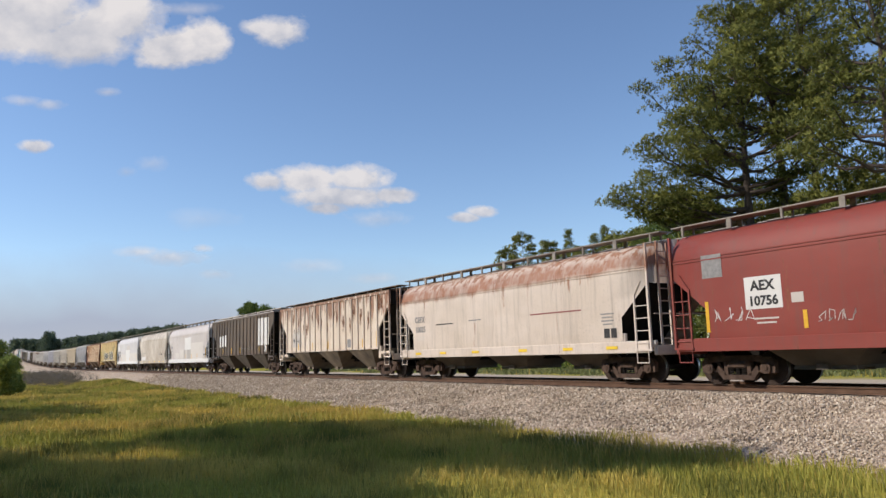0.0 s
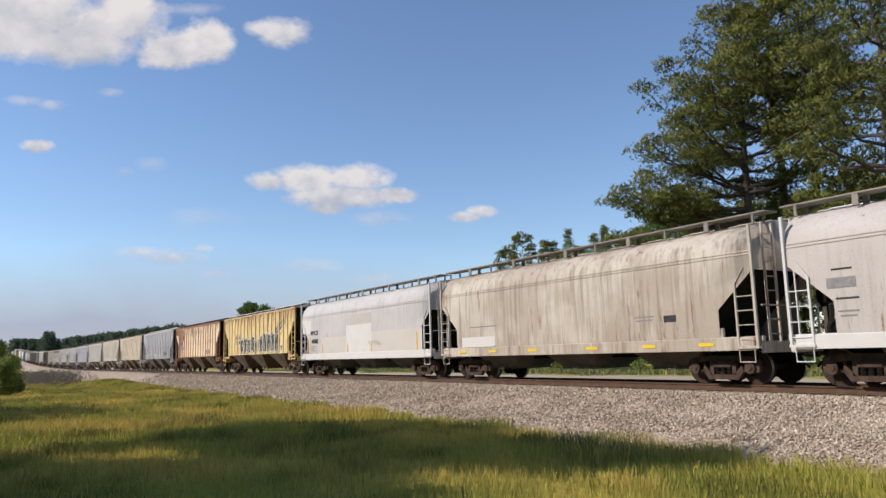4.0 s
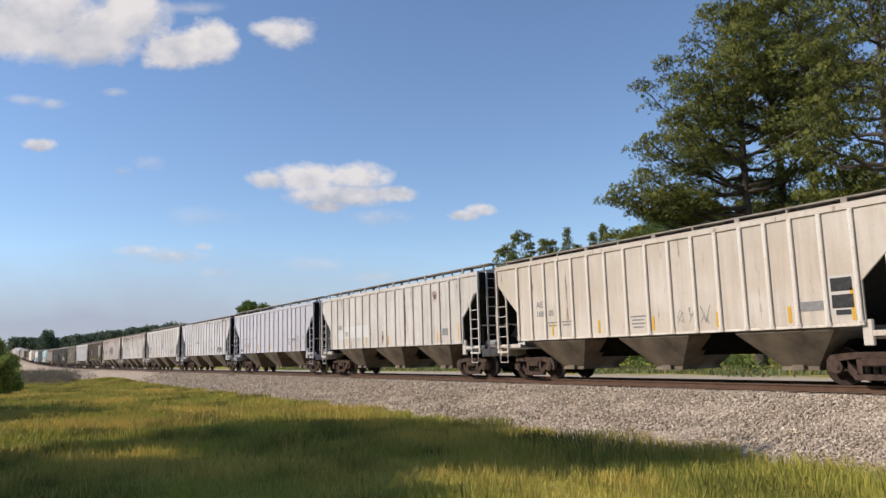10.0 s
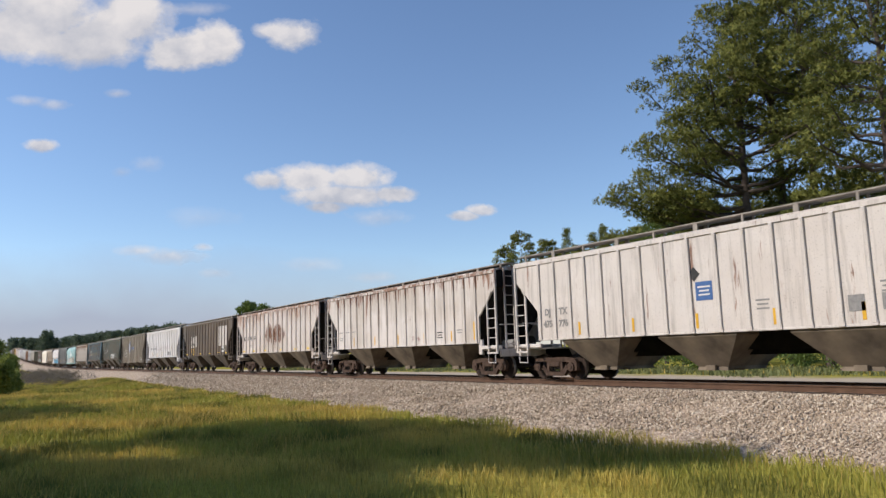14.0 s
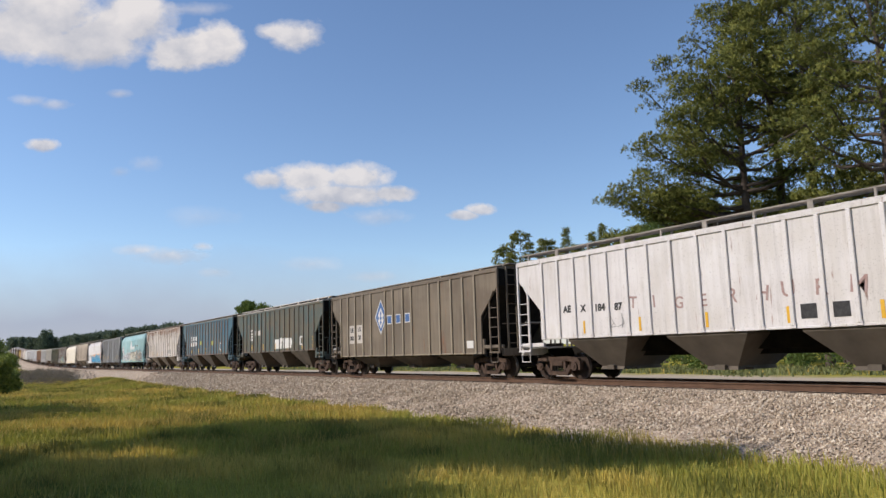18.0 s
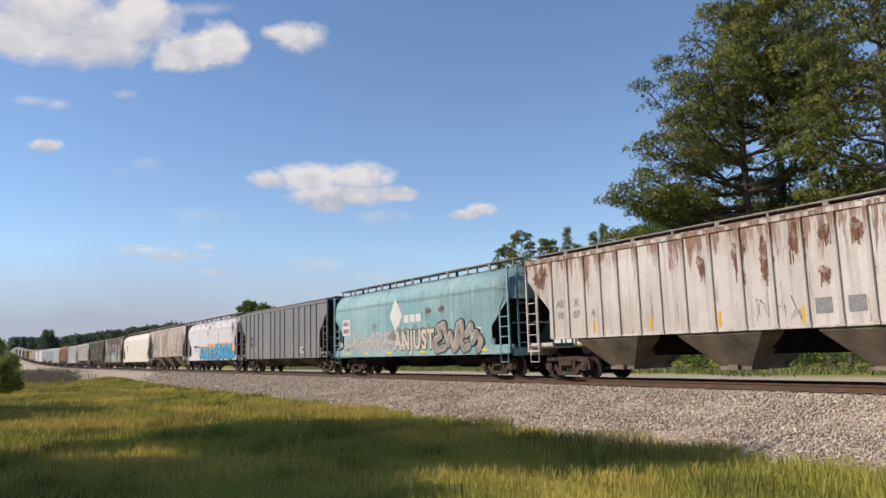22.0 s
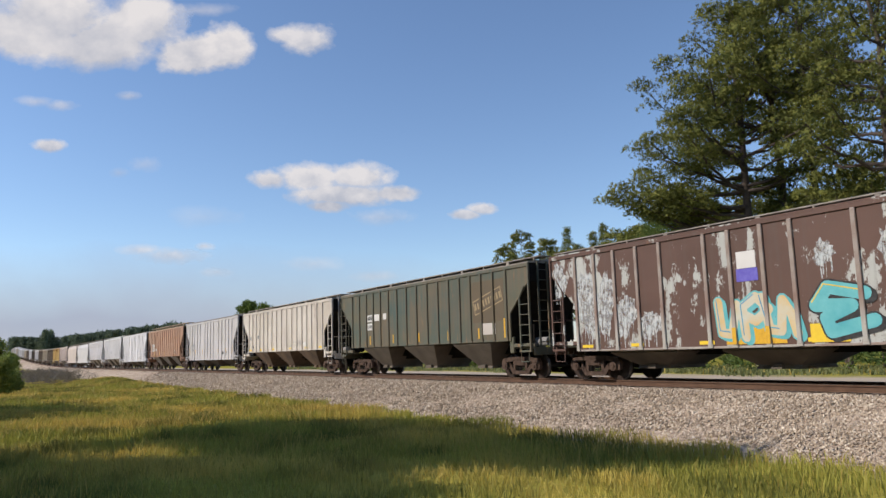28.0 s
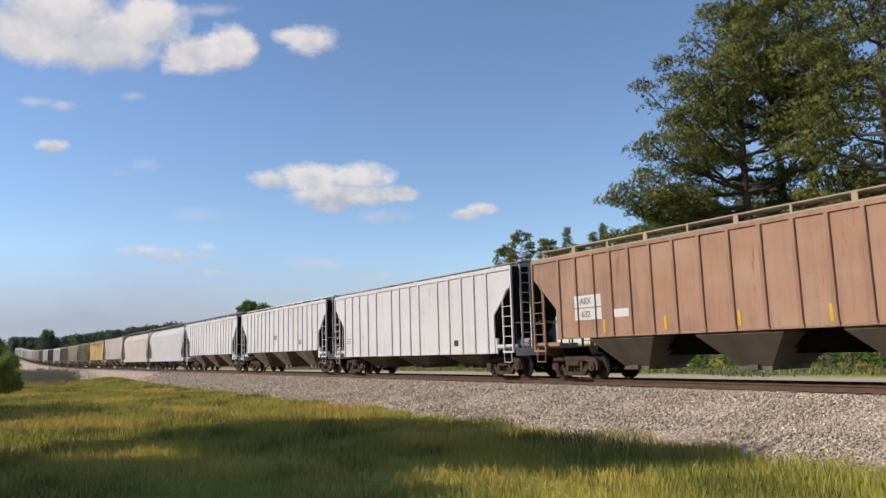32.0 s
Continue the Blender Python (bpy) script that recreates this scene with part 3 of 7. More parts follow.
def make_pine(label, x, y, z, height, reach_of, seed, limbs, first, trunk_r, leaf, pad=0.72, tufts=13, needles=9, length=0.24, width=0.045, group="big pines", spread=1.0,
              own=(), rise_low=0.22, rise_top=0.9, sag=0.10, lean=(0, 0)):
    """An old pine: a tapered trunk, rising limbs that fork into side branches, and a pad of needles at every branch's end.
    own: limbs of their own as (fraction of the height, bearing, reach, rise)."""
    rnd = random.Random(seed)
    rng = np.random.default_rng(seed)
    tv, tf, pads = [], [], []
    seg = 10
    axis = [Vector((lean[0] * (k / seg) ** 1.5 + rnd.uniform(-0.15, 0.15) * (k > 2), lean[1] * (k / seg) ** 1.5 + rnd.uniform(-0.15, 0.15) * (k > 2), height * 0.96 * k / seg)) for k in range(seg + 1)]
    tube(tv, tf, [(0, 0, -0.6)] + [tuple(v) for v in axis[1:]], [trunk_r * (1 - 0.88 * k / seg) for k in range(seg + 1)], 8)
    todo = [(first + (1 - first) * (i + rnd.random()) / limbs, i * 137.5 + rnd.uniform(-28, 28), None, None) for i in range(limbs)] + list(own)
    for f, bearing_deg, reach, up in todo:
        if reach is None:
            # f is where the limb ends; it leaves the trunk lower down
            reach = reach_of(f) * rnd.uniform(0.66, 1.06)
            g = max(0.0, (f - first) / (1 - first))
            up = reach * (rise_low + (rise_top - rise_low) * g + rnd.uniform(-0.08, 0.10))
            f = max(first * 0.92, f - up / height)
            up = min(up, height * 1.02 - f * height)
        k = min(seg - 1, int(f * seg))
        o = axis[k].lerp(axis[k + 1], min(1.0, f * seg - k))
        ang = radians(bearing_deg)
        out = Vector((math.cos(ang), math.sin(ang), 0))
        across = Vector((-out.y, out.x, 0))
        swing = rnd.uniform(-0.12, 0.12) * reach
        path = []
        for j in range(6):
            q = j / 5
            path.append(o + out * reach * q + across * swing * math.sin(q * 3.0) + Vector((0, 0, up * q - sag * reach * math.sin(q * math.pi) + rnd.uniform(-0.04, 0.04) * reach * (0 < j))))
        r0 = max(0.03, trunk_r * (0.50 - 0.34 * f))
        tube(tv, tf, [tuple(p) for p in path], [r0 * (1 - 0.86 * j / 5) for j in range(6)], 5)
        count = max(3, int(reach * 1.45 * spread))
        for j in range(count):
            q = 0.22 + 0.78 * (j + rnd.random() * 0.8) / count
            i = min(4, int(q * 5))
            p = path[i].lerp(path[i + 1], q * 5 - i)
            side = (1 if j % 2 else -1) * rnd.uniform(0.35, 1.0)
            long_ = (0.5 + 0.30 * reach * (1.12 - q)) * rnd.uniform(0.6, 1.15)
            e = p + (out * rnd.uniform(0.5, 0.9) + across * side).normalized() * long_ + Vector((0, 0, rnd.uniform(0.05, 0.55) * long_))
            mid = p.lerp(e, 0.5) - Vector((0, 0, 0.06 * long_))
            tube(tv, tf, [tuple(p), tuple(mid), tuple(e)], [r0 * 0.34 * (1.1 - q), r0 * 0.22 * (1.1 - q) + 0.006, 0.006], 4)
            pads.append((e.x, e.y, e.z, pad * rnd.uniform(0.65, 1.2)))
            if long_ > 1.3:
                w = p.lerp(e, rnd.uniform(0.5, 0.7)) + across * rnd.uniform(-0.35, 0.35)
                pads.append((w.x, w.y, w.z + 0.15, pad * rnd.uniform(0.55, 0.9)))
        pads.append((path[-1].x, path[-1].y, path[-1].z, pad * 0.8))
    top = axis[-1]
    for j in range(7):
        pads.append((top.x + rnd.uniform(-1.3, 1.3) * pad, top.y + rnd.uniform(-1.3, 1.3) * pad, top.z + rnd.uniform(-1.0, 0.6) * pad, pad * rnd.uniform(0.7, 1.0)))
    root = new("pine_tree")
    root.location = (x, y, z)
    put("trunk", from_arrays("trunk", tv, tf, M_BARK, True), root)
    vs, fs, ns = needle_pads(rng, pads, tufts, needles, length, width)
    crown = from_arrays("crown", vs, fs, leaf, True)
    crown.normals_split_custom_set(ns.tolist())
    put("crown", crown, root)
    tagged(root, label, "tree", group)
    return root


def build_trees():
    pine = "tall loblolly pine with an open dark green crown behind the track"
    low = [(0.38, 212, 9.2, 2.9), (0.37, 204, 8.6, 2.6), (0.39, 222, 8.4, 3.0), (0.41, 198, 7.6, 3.0), (0.42, 228, 6.6, 2.4), (0.41, 190, 6.2, 2.0), (0.39, 240, 5.6, 1.8), (0.46, 207, 6.8, 2.4), (0.50, 220, 6.6, 2.6)]
    for k, (px, y, h, grow, n, start, r, own) in enumerate([(1318, 44.0, 26.4, 1.0, 42, 0.50, 0.42, low), (1378, 46.5, 27.8, 0.88, 34, 0.65, 0.42, ()), (1438, 45.0, 26.6, 0.84, 32, 0.72, 0.32, ()),
                                                            (1578, 38.5, 24.5, 0.60, 46, 0.46, 0.34, ())]):
        p = bearing(px, 300, y)
        make_pine(pine, p.x, y, -0.4, h, lambda f, g=grow: crown_reach(f) * g, 31 + k, n, start, r, M_PINE, pad=0.94, tufts=42, needles=9, length=0.22, width=0.045, own=own, rise_low=0.34, rise_top=0.85)
    young = "young pine with dense dark green needles below the tall pines"
    for k, (px, py, y, r) in enumerate([(1470, 300, 41.0, 2.8), (1530, 292, 39.5, 3.2), (1385, 326, 47.0, 2.4)]):
        p = bearing(px, py, y)
        make_pine(young, p.x, y, -0.4, p.z + 0.4, dome(r), 81 + k, 34, 0.35, 0.16, M_PINE, pad=0.75, tufts=24, needles=10, length=0.24, width=0.045, rise_low=0.1, rise_top=0.7, group="young pines")
    small = "smaller pine tree with a ragged top rising over the train"
    for k, (px, py, y, r, kind) in enumerate([(921, 398, 70, 2.5, "oval"), (893, 426, 71, 1.9, "oval"), (967, 410, 72, 1.5, "oval"), (1002, 404, 68, 1.6, "cone"), (985, 432, 70, 1.8, "oval"), (1022, 428, 67, 1.7, "oval"), (1049, 412, 66, 1.7, "cone"), (1066, 396, 66, 1.9, "cone"),
                                              (1088, 400, 66, 2.2, "oval"), (1112, 402, 64, 2.2, "oval"), (1138, 386, 62, 2.0, "oval"), (1040, 436, 65, 1.8, "oval")]):
        p = bearing(px, py, y)
        if kind == "oval":
            make_pine(small, p.x, y, -0.4, (p.z + 0.4) * 0.97, dome(r * 1.2), 134 + k, 34, 0.42, 0.15, M_PINE, pad=0.66, tufts=20, needles=6, length=0.32, width=0.08, group="line of trees", rise_low=0.2, rise_top=0.8)
        else:
            make_tree("cedar_tree", "narrow dark cedar tree in a row behind the train", p.x, y, -0.4, p.z + 0.4, cone(r * 1.8), 134 + k, M_PINE, 60, 44, 0.22, 0.07, 0.38, 0.14, first=0.3, group="line of trees", thick=1.8, core=0.45, droop=0.1)
    leafy = "leafy broad-crowned tree with bright green foliage behind the track"
    for k, (px, py, y, r) in enumerate([(1128, 408, 60, 3.0), (1162, 378, 54, 2.4), (1192, 352, 50, 2.8), (1226, 362, 50, 2.6), (1268, 374, 48, 3.0), (1330, 358, 52, 3.4), (1400, 350, 52, 3.4), (1470, 340, 52, 3.4), (1540, 330, 52, 3.6)]):
        p = bearing(px, py, y)
        make_tree("leafy_tree", leafy, p.x, y, -0.4, p.z + 0.4, oval(r), 40 + k, M_LEAF if k in (1, 2, 3) else M_PINE, 36, 90, 0.24, 0.10, 0.7, 0.22, first=0.12, flat=0.8, group="line of trees")
    for px, py, r, sd in ((440, 538, 7.0, 50), (470, 545, 5.0, 51)):
        p = bearing(px, py, 110)
        make_tree("leafy_tree", "distant round-topped tree far beyond the train", p.x, 110, 0.2, p.z - 0.2, oval(r), sd, M_LEAF, 26, 70, 1.2, 0.6, 2.0, 0.5, first=0.25, flat=0.8, group="distant trees")
    bush = "green leafy bush at the edge of the meadow"
    for px, depth, top, r, leaf, sd in ((8, 54, 640, 0.45, M_BUSH, 52), (20, 58, 664, 0.4, M_BUSH, 53), (-4, 84, 606, 0.7, M_BUSH, 54), (14, 90, 630, 0.6, M_BUSH, 55), (24, 110, 632, 0.6, M_BUSH, 56), (-30, 62, 622, 1.0, M_LEAF, 57)):
        p = span(px, depth, top)
        g = ground_z(p.x, p.y)
        make_tree("bush", bush, p.x, p.y, g, p.z - g, oval(r), sd, leaf, 22, 80, 0.22, 0.12, 0.55, 0.07, first=0.05, flat=0.9, group="bushes")
    # trees on the sunny side of the meadow, whose shade lies over the grass
    shade = "spreading meadow tree that shades the grass"
    tall = math.tan(SUN_EL) / math.tan(radians(31))
    for k, (x, y, h, r, start) in enumerate([(-30.5, -7.3, 12.6, 2.3, 0.68), (-27.6, -7.0, 12.9, 2.8, 0.56), (-24.0, -7.2, 12.9, 2.4, 0.62), (-20.4, -7.1, 13.0, 1.9, 0.84), (-22.4, -7.6, 13.0, 1.9, 0.8), (-22.0, -7.6, 9.2, 2.0, 0.52), (-20.6, -6.8, 8.8, 2.6, 0.5), (-17.0, -7.0, 8.0, 2.2, 0.5)]):
        make_tree("leafy_tree", shade, x, y, -1.1, h * tall, oval(r), 60 + k, M_LEAF, 24, 80, 0.34, 0.22, 1.0, 0.25, first=start, flat=0.8, group="shade trees")
    # added row out of view: blocks low skylight to deepen the meadow's shade
    for k in range(8):
        x = -58 + 9.0 * k
        make_tree("leafy_tree", "unseen full-crowned tree added behind the meadow to cut skylight", x, -21 + 2.2 * math.sin(k * 2.1), -1.1, 15.5 + 1.2 * math.sin(k * 1.7), oval(5.2), 95 + k, M_LEAF, 40, 60, 0.7, 0.5, 1.6, 0.35, first=0.1, flat=0.8, group="shade trees")
    rnd = random.Random(8)
    spots = []
    for i in range(170):
        q = rnd.random()
        px = 20 + 300 * q
        depth = 640 - 180 * q + rnd.uniform(-40, 60)
        top = 599 + 3 * rnd.random() - (11 if 78 < px < 96 else 0) - max(0, px - 110) * 0.115
        p = span(px, depth, top)
        z = rise(p.x) - 1.0
        spots.append((p.x, p.y, z, p.z - z, rnd.uniform(3.0, 4.8)))
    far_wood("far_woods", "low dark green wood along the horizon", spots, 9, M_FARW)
    cs, rs = [], []
    for i in range(200):
        x = -84 - 70 * rnd.random()
        y = 4.6 - 0.03 * (x + 84) + 6.2 * rnd.random() + bend(x)
        cs.append((x, y, ground_z(x, y) + rnd.uniform(0.05, 1.1)))
        rs.append(rnd.uniform(0.4, 0.8))
    vs, fs = leaf_cloud(np.random.default_rng(17), cs, rs, 90, 0.45, 0.03, 0.8)
    tagged(new("dry_brush", from_arrays("dry_brush", vs, fs, M_BRUSH)), "grey-brown leafless brush on the bank beside the track", "brush", kind="stuff")
    cs, rs = [], []
    for i in range(170):
        x = -80 + 72 * rnd.random()
        y = rnd.uniform(38, 50)
        cs.append((x, y, -0.4 + rnd.uniform(0.1, 1.0)))
        rs.append(rnd.uniform(0.5, 1.1))
    vs, fs = leaf_cloud(np.random.default_rng(18), cs, rs, 80, 0.4, 0.12, 0.8)
    tagged(new("far_bank_scrub", from_arrays("far_bank_scrub", vs, fs, M_LEAF)), "low green scrub growing along the far side of the track", "scrub", kind="stuff")


# ---- clouds: thin far sheets of vapour, drifting ----
VIEW_R = VIEW.to_3x3()
FOCAL = 784 / math.tan(radians(31.1))
CLOUDS = []


def cloud_material(name, seed, unit, lobes, density, soft, wisp, grain, bright=0.88, veil=False):
    """Vapour: a union of lobes (x, z, breadth, height, in units) broken up by noise; its emission paints shaded grey
    below, sunlit white above.
    """
    m = bpy.data.materials.new(name)
    m.use_nodes = True
    nt = m.node_tree
    nt.nodes.remove(nt.nodes["Principled BSDF"])
    pos = coords(nt, (1 / unit, 1 / unit, 1 / unit))
    sh = coords(nt, (1 / unit, 1 / unit, 1.3 / unit), (seed * 90, 0, seed * 40))
    n1 = noise_tex(nt, sh, 1.0 / grain, 5, 0.55)
    n2 = noise_tex(nt, sh, 3.0 / grain, 7, 0.6)
    sep = nt.nodes.new("ShaderNodeSeparateXYZ")
    nt.links.new(pos, sep.inputs[0])
    body = None
    for cx, cz, rx, rz in lobes:
        dx = math_node(nt, "DIVIDE", math_node(nt, "SUBTRACT", sep.outputs[0], cx), rx)
        dz = math_node(nt, "DIVIDE", math_node(nt, "SUBTRACT", sep.outputs[2], cz), rz)
        rad = math_node(nt, "SQRT", math_node(nt, "ADD", math_node(nt, "MULTIPLY", dx, dx), math_node(nt, "MULTIPLY", dz, dz)), 0)
        one = math_node(nt, "SUBTRACT", 1.0, rad)
        body = one if body is None else math_node(nt, "MAXIMUM", body, one)
    val = math_node(nt, "ADD", body, math_node(nt, "MULTIPLY", math_node(nt, "SUBTRACT", n1, 0.52), 2.2 * wisp))
    val = math_node(nt, "ADD", val, math_node(nt, "MULTIPLY", math_node(nt, "SUBTRACT", n2, 0.5), 1.0 * wisp))
    alpha = math_node(nt, "MULTIPLY", ramp(nt, val, [(0.0, 0.0), (soft, 1.0)]), density)
    top = max(c[1] + c[3] for c in lobes)
    low = min(c[1] - c[3] for c in lobes)
    hgt = math_node(nt, "DIVIDE", math_node(nt, "SUBTRACT", sep.outputs[2], low), top - low)
    shade = math_node(nt, "ADD", math_node(nt, "MULTIPLY", hgt, 0.45), math_node(nt, "MULTIPLY", n1, 0.85))
    col = ramp(nt, shade, [(0.42, (bright * 0.60, bright * 0.64, bright * 0.72)), (0.80, (bright, bright * 0.98, bright * 0.96))])
    if veil:
        col = mix(nt, n1, (bright * 0.72, bright * 0.83, bright * 1.14), (bright * 0.84, bright * 0.89, bright * 1.12))
    em = nt.nodes.new("ShaderNodeEmission")
    nt.links.new(col, em.inputs[0])
    tr = nt.nodes.new("ShaderNodeBsdfTransparent")
    ms = nt.nodes.new("ShaderNodeMixShader")
    nt.links.new(alpha, ms.inputs[0])
    nt.links.new(tr.outputs[0], ms.inputs[1])
    nt.links.new(em.outputs[0], ms.inputs[2])
    nt.links.new(ms.outputs[0], nt.nodes["Material Output"].inputs[0])
    return m


def sky_point(px, py, depth):
    """A point of the far sky at a bearing given in the view's own measure."""
    return EYE + VIEW_R @ (Vector(((px - 784) / FOCAL, (441 - py) / FOCAL, -1)) * depth)


def cloud(lobes, depth, drift, label, density=1.0, soft=0.3, wisp=0.45, grain=60.0, bright=0.88, veil=False):
    """lobes: x, y, half breadth, half height as seen; drift: how far it moves over the clip, in the same measure."""
    unit = depth / FOCAL
    x0, x1 = min(c[0] - c[2] for c in lobes) - 25, max(c[0] + c[2] for c in lobes) + 25
    y0, y1 = min(c[1] - c[3] for c in lobes) - 18, max(c[1] + c[3] for c in lobes) + 18
    px, py, hw, hh = (x0 + x1) / 2, (y0 + y1) / 2, (x1 - x0) / 2 * unit, (y1 - y0) / 2 * unit
    local = [(c[0] - px, py - c[1], c[2], c[3]) for c in lobes]
    mat = cloud_material("glowing_cloud_vapour", len(CLOUDS) * 1.37 + 0.4, unit, local, density, soft, wisp, grain, bright, veil)
    bm = bmesh.new()
    nx, nz = 12, 6
    grid = [[bm.verts.new((hw * (2 * i / nx - 1), 60 * (1 - (2 * i / nx - 1) ** 2) * (1 - (2 * j / nz - 1) ** 2), hh * (2 * j / nz - 1))) for j in range(nz + 1)] for i in range(nx + 1)]
    for i in range(nx):
        for j in range(nz):
            bm.faces.new((grid[i][j], grid[i + 1][j], grid[i + 1][j + 1], grid[i][j + 1]))
    ob = new("cloud", finish(bm, "cloud", mat))
    ob.visible_shadow = False
    tagged(ob, label, "cloud", "clouds")
    a, b = sky_point(px, py, depth), sky_point(px + drift[0], py + drift[1], depth)
    CLOUDS.append((ob, a, b, VIEW_R.to_4x4() @ pose(0, 0, 0, -90, 0, 0)))


def build_clouds():
    thick = "bright white fair-weather cumulus cloud in blue sky"
    thin = "small thin white cloud shred in blue sky"
    cloud([(40, 15, 150, 85), (130, 60, 120, 62), (205, 22, 90, 62), (-10, 40, 80, 60)], 4300, (47, 14), thick, 0.97, 0.45, 0.42, 80)
    cloud([(290, 78, 72, 44), (350, 68, 62, 46)], 4250, (49, 15), thick, 0.97, 0.4, 0.38, 50)
    cloud([(490, 48, 58, 34), (455, 42, 42, 18)], 4300, (58, 20), thick, 0.9, 0.6, 0.42, 40)
    cloud([(470, 318, 46, 20), (540, 314, 84, 30), (625, 312, 78, 30), (600, 344, 120, 28), (690, 342, 55, 18), (575, 364, 50, 14)], 4450, (7, 0), thick, 0.93, 0.5, 0.4, 40)
    cloud([(822, 381, 34, 11), (852, 371, 32, 13)], 4500, (3, -2), thin, 0.85, 0.45, 0.3, 30)
    cloud([(52, 253, 34, 16)], 4400, (33, 3), thin, 0.9, 0.45, 0.3, 30)
    cloud([(30, 172, 36, 12), (75, 179, 38, 12)], 4400, (28, 6), thin, 0.5, 0.8, 0.45, 40)
    cloud([(180, 156, 28, 10)], 4400, (46, 12), thin, 0.5, 0.8, 0.3, 30)
    cloud([(262, 285, 34, 16), (215, 300, 20, 12)], 4400, (-12, 6), thin, 0.32, 0.9, 0.45, 40)
    cloud([(240, 443, 44, 12), (292, 453, 74, 18), (352, 436, 24, 9)], 4500, (7, 0), thin, 0.6, 0.8, 0.4, 40)
    cloud([(665, 384, 62, 18)], 4500, (10, 0), thin, 0.4, 0.8, 0.45, 40)
    cloud([(350, 384, 80, 22)], 4500, (5, 0), thin, 0.22, 0.9, 0.5, 60)
    cloud([(376, 482, 30, 11), (545, 468, 60, 16), (660, 490, 50, 12)], 4500, (4, 0), thin, 0.35, 0.9, 0.45, 40)
    cloud([(320, 8, 70, 14)], 4500, (35, 6), thin, 0.4, 0.9, 0.4, 50)
    # self-lit lavender sheet: pale horizon haze painted over the sky
    cloud([(150, 610, 1300, 185)], 4700, (3, 0), "broad pale veil of haze cloud low over the horizon", 0.85, 0.75, 0.12, 220, 0.515, True)

# ---- covered hopper cars ----
EAVE, WHEEL_R, SPEED = 4.27, 0.457, 17.5
MESHES = {}


def cached(key, maker):
    if key not in MESHES:
        MESHES[key] = maker()
    return MESHES[key]


def cut_outline(half, sill, kind):
    """Side sheet's outline: full length under the eave, cut away slantwise over the trucks."""
    if kind == "round":
        a, b, c = 3.05, 2.05, 1.15
    else:
        a, b, c = EAVE - 0.65, 2.45, 1.2
    return [(-half, EAVE), (-half, a), (-half + c, b), (-half + c, sill), (half - c, sill), (half - c, b), (half, a), (half, EAVE)]


# near-black body filler: shade inside the cut-away ends is in its colour
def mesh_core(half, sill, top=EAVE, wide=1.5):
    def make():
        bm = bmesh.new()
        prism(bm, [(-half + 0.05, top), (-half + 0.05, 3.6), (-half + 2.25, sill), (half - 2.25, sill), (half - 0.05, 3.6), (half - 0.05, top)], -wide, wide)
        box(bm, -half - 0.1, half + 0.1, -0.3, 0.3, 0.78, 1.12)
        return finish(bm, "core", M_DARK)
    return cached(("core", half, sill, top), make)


def mesh_side(half, sill, kind, sgn):
    def make():
        bm = bmesh.new()
        prism(bm, cut_outline(half, sill, kind), sgn * 1.6, sgn * 1.54)
        return finish(bm, "side_sheet", M_WHITE)
    return cached(("side", half, sill, kind, sgn), make)


def mesh_round_body(half, sill):
    """Smooth bulged shell of a centre-flow car."""
    def make():
        prof = [(1.575, 1.24), (1.6, 1.45), (1.6, 2.05), (1.6, 2.55), (1.6, 3.05), (1.595, 3.4), (1.56, 3.68), (1.47, 3.92), (1.30, 4.13), (1.02, 4.30), (0.6, 4.42), (0.0, 4.46)]
        prof = [(-y, z) for y, z in prof] + [(y, z) for y, z in prof[-2::-1]]

        def reach(z):
            if z >= 3.05:
                return half
            if z >= 2.05:
                return half - 1.15 * (3.05 - z)
            return half - 1.15

        bm = bmesh.new()
        n = 10
        rows = [[bm.verts.new((reach(z) * (2 * i / n - 1), y, z)) for i in range(n + 1)] for y, z in prof]
        for a, b in zip(rows, rows[1:]):
            for i in range(n):
                bm.faces.new((a[i], a[i + 1], b[i + 1], b[i]))
        for i in (0, n):
            top = [r[i] for r, (y, z) in zip(rows, prof) if z >= 3.05]
            bm.faces.new(top if i == 0 else top[::-1])
        bmesh.ops.recalc_face_normals(bm, faces=bm.faces)
        me = finish(bm, "shell", M_WHITE, True)
        return me
    return cached(("round", half, sill), make)


def mesh_seam(half):
    def make():
        bm = bmesh.new()
        for z, y in ((3.46, -1.592), (3.54, -1.58)):
            box(bm, -half + 0.02, half - 0.02, y - 0.016, y + 0.02, z, z + 0.035)
        return finish(bm, "seam", M_WHITE)
    return cached(("seam", half), make)


def mesh_roof(half):
    def make():
        bm = bmesh.new()
        prof = [(-1.62, EAVE), (-1.62, EAVE + 0.04), (-0.8, EAVE + 0.17), (0, EAVE + 0.22), (0.8, EAVE + 0.17), (1.62, EAVE + 0.04), (1.62, EAVE)]
        a = [bm.verts.new((-half - 0.02, y, z)) for y, z in prof]
        b = [bm.verts.new((half + 0.02, y, z)) for y, z in prof]
        bm.faces.new(a)
        bm.faces.new(b[::-1])
        for i in range(len(prof)):
            j = (i + 1) % len(prof)
            bm.faces.new((a[i], b[i], b[j], a[j]))
        bmesh.ops.recalc_face_normals(bm, faces=bm.faces)
        return finish(bm, "roof", M_WHITE)
    return cached(("roof", half), make)


def mesh_chord(half, z0, z1, deep, key):
    def make():
        bm = bmesh.new()
        box(bm, -half, half, -deep, deep, z0, z1, 0.01)
        return finish(bm, key, M_WHITE)
    return cached((key, half, z0, z1, deep), make)


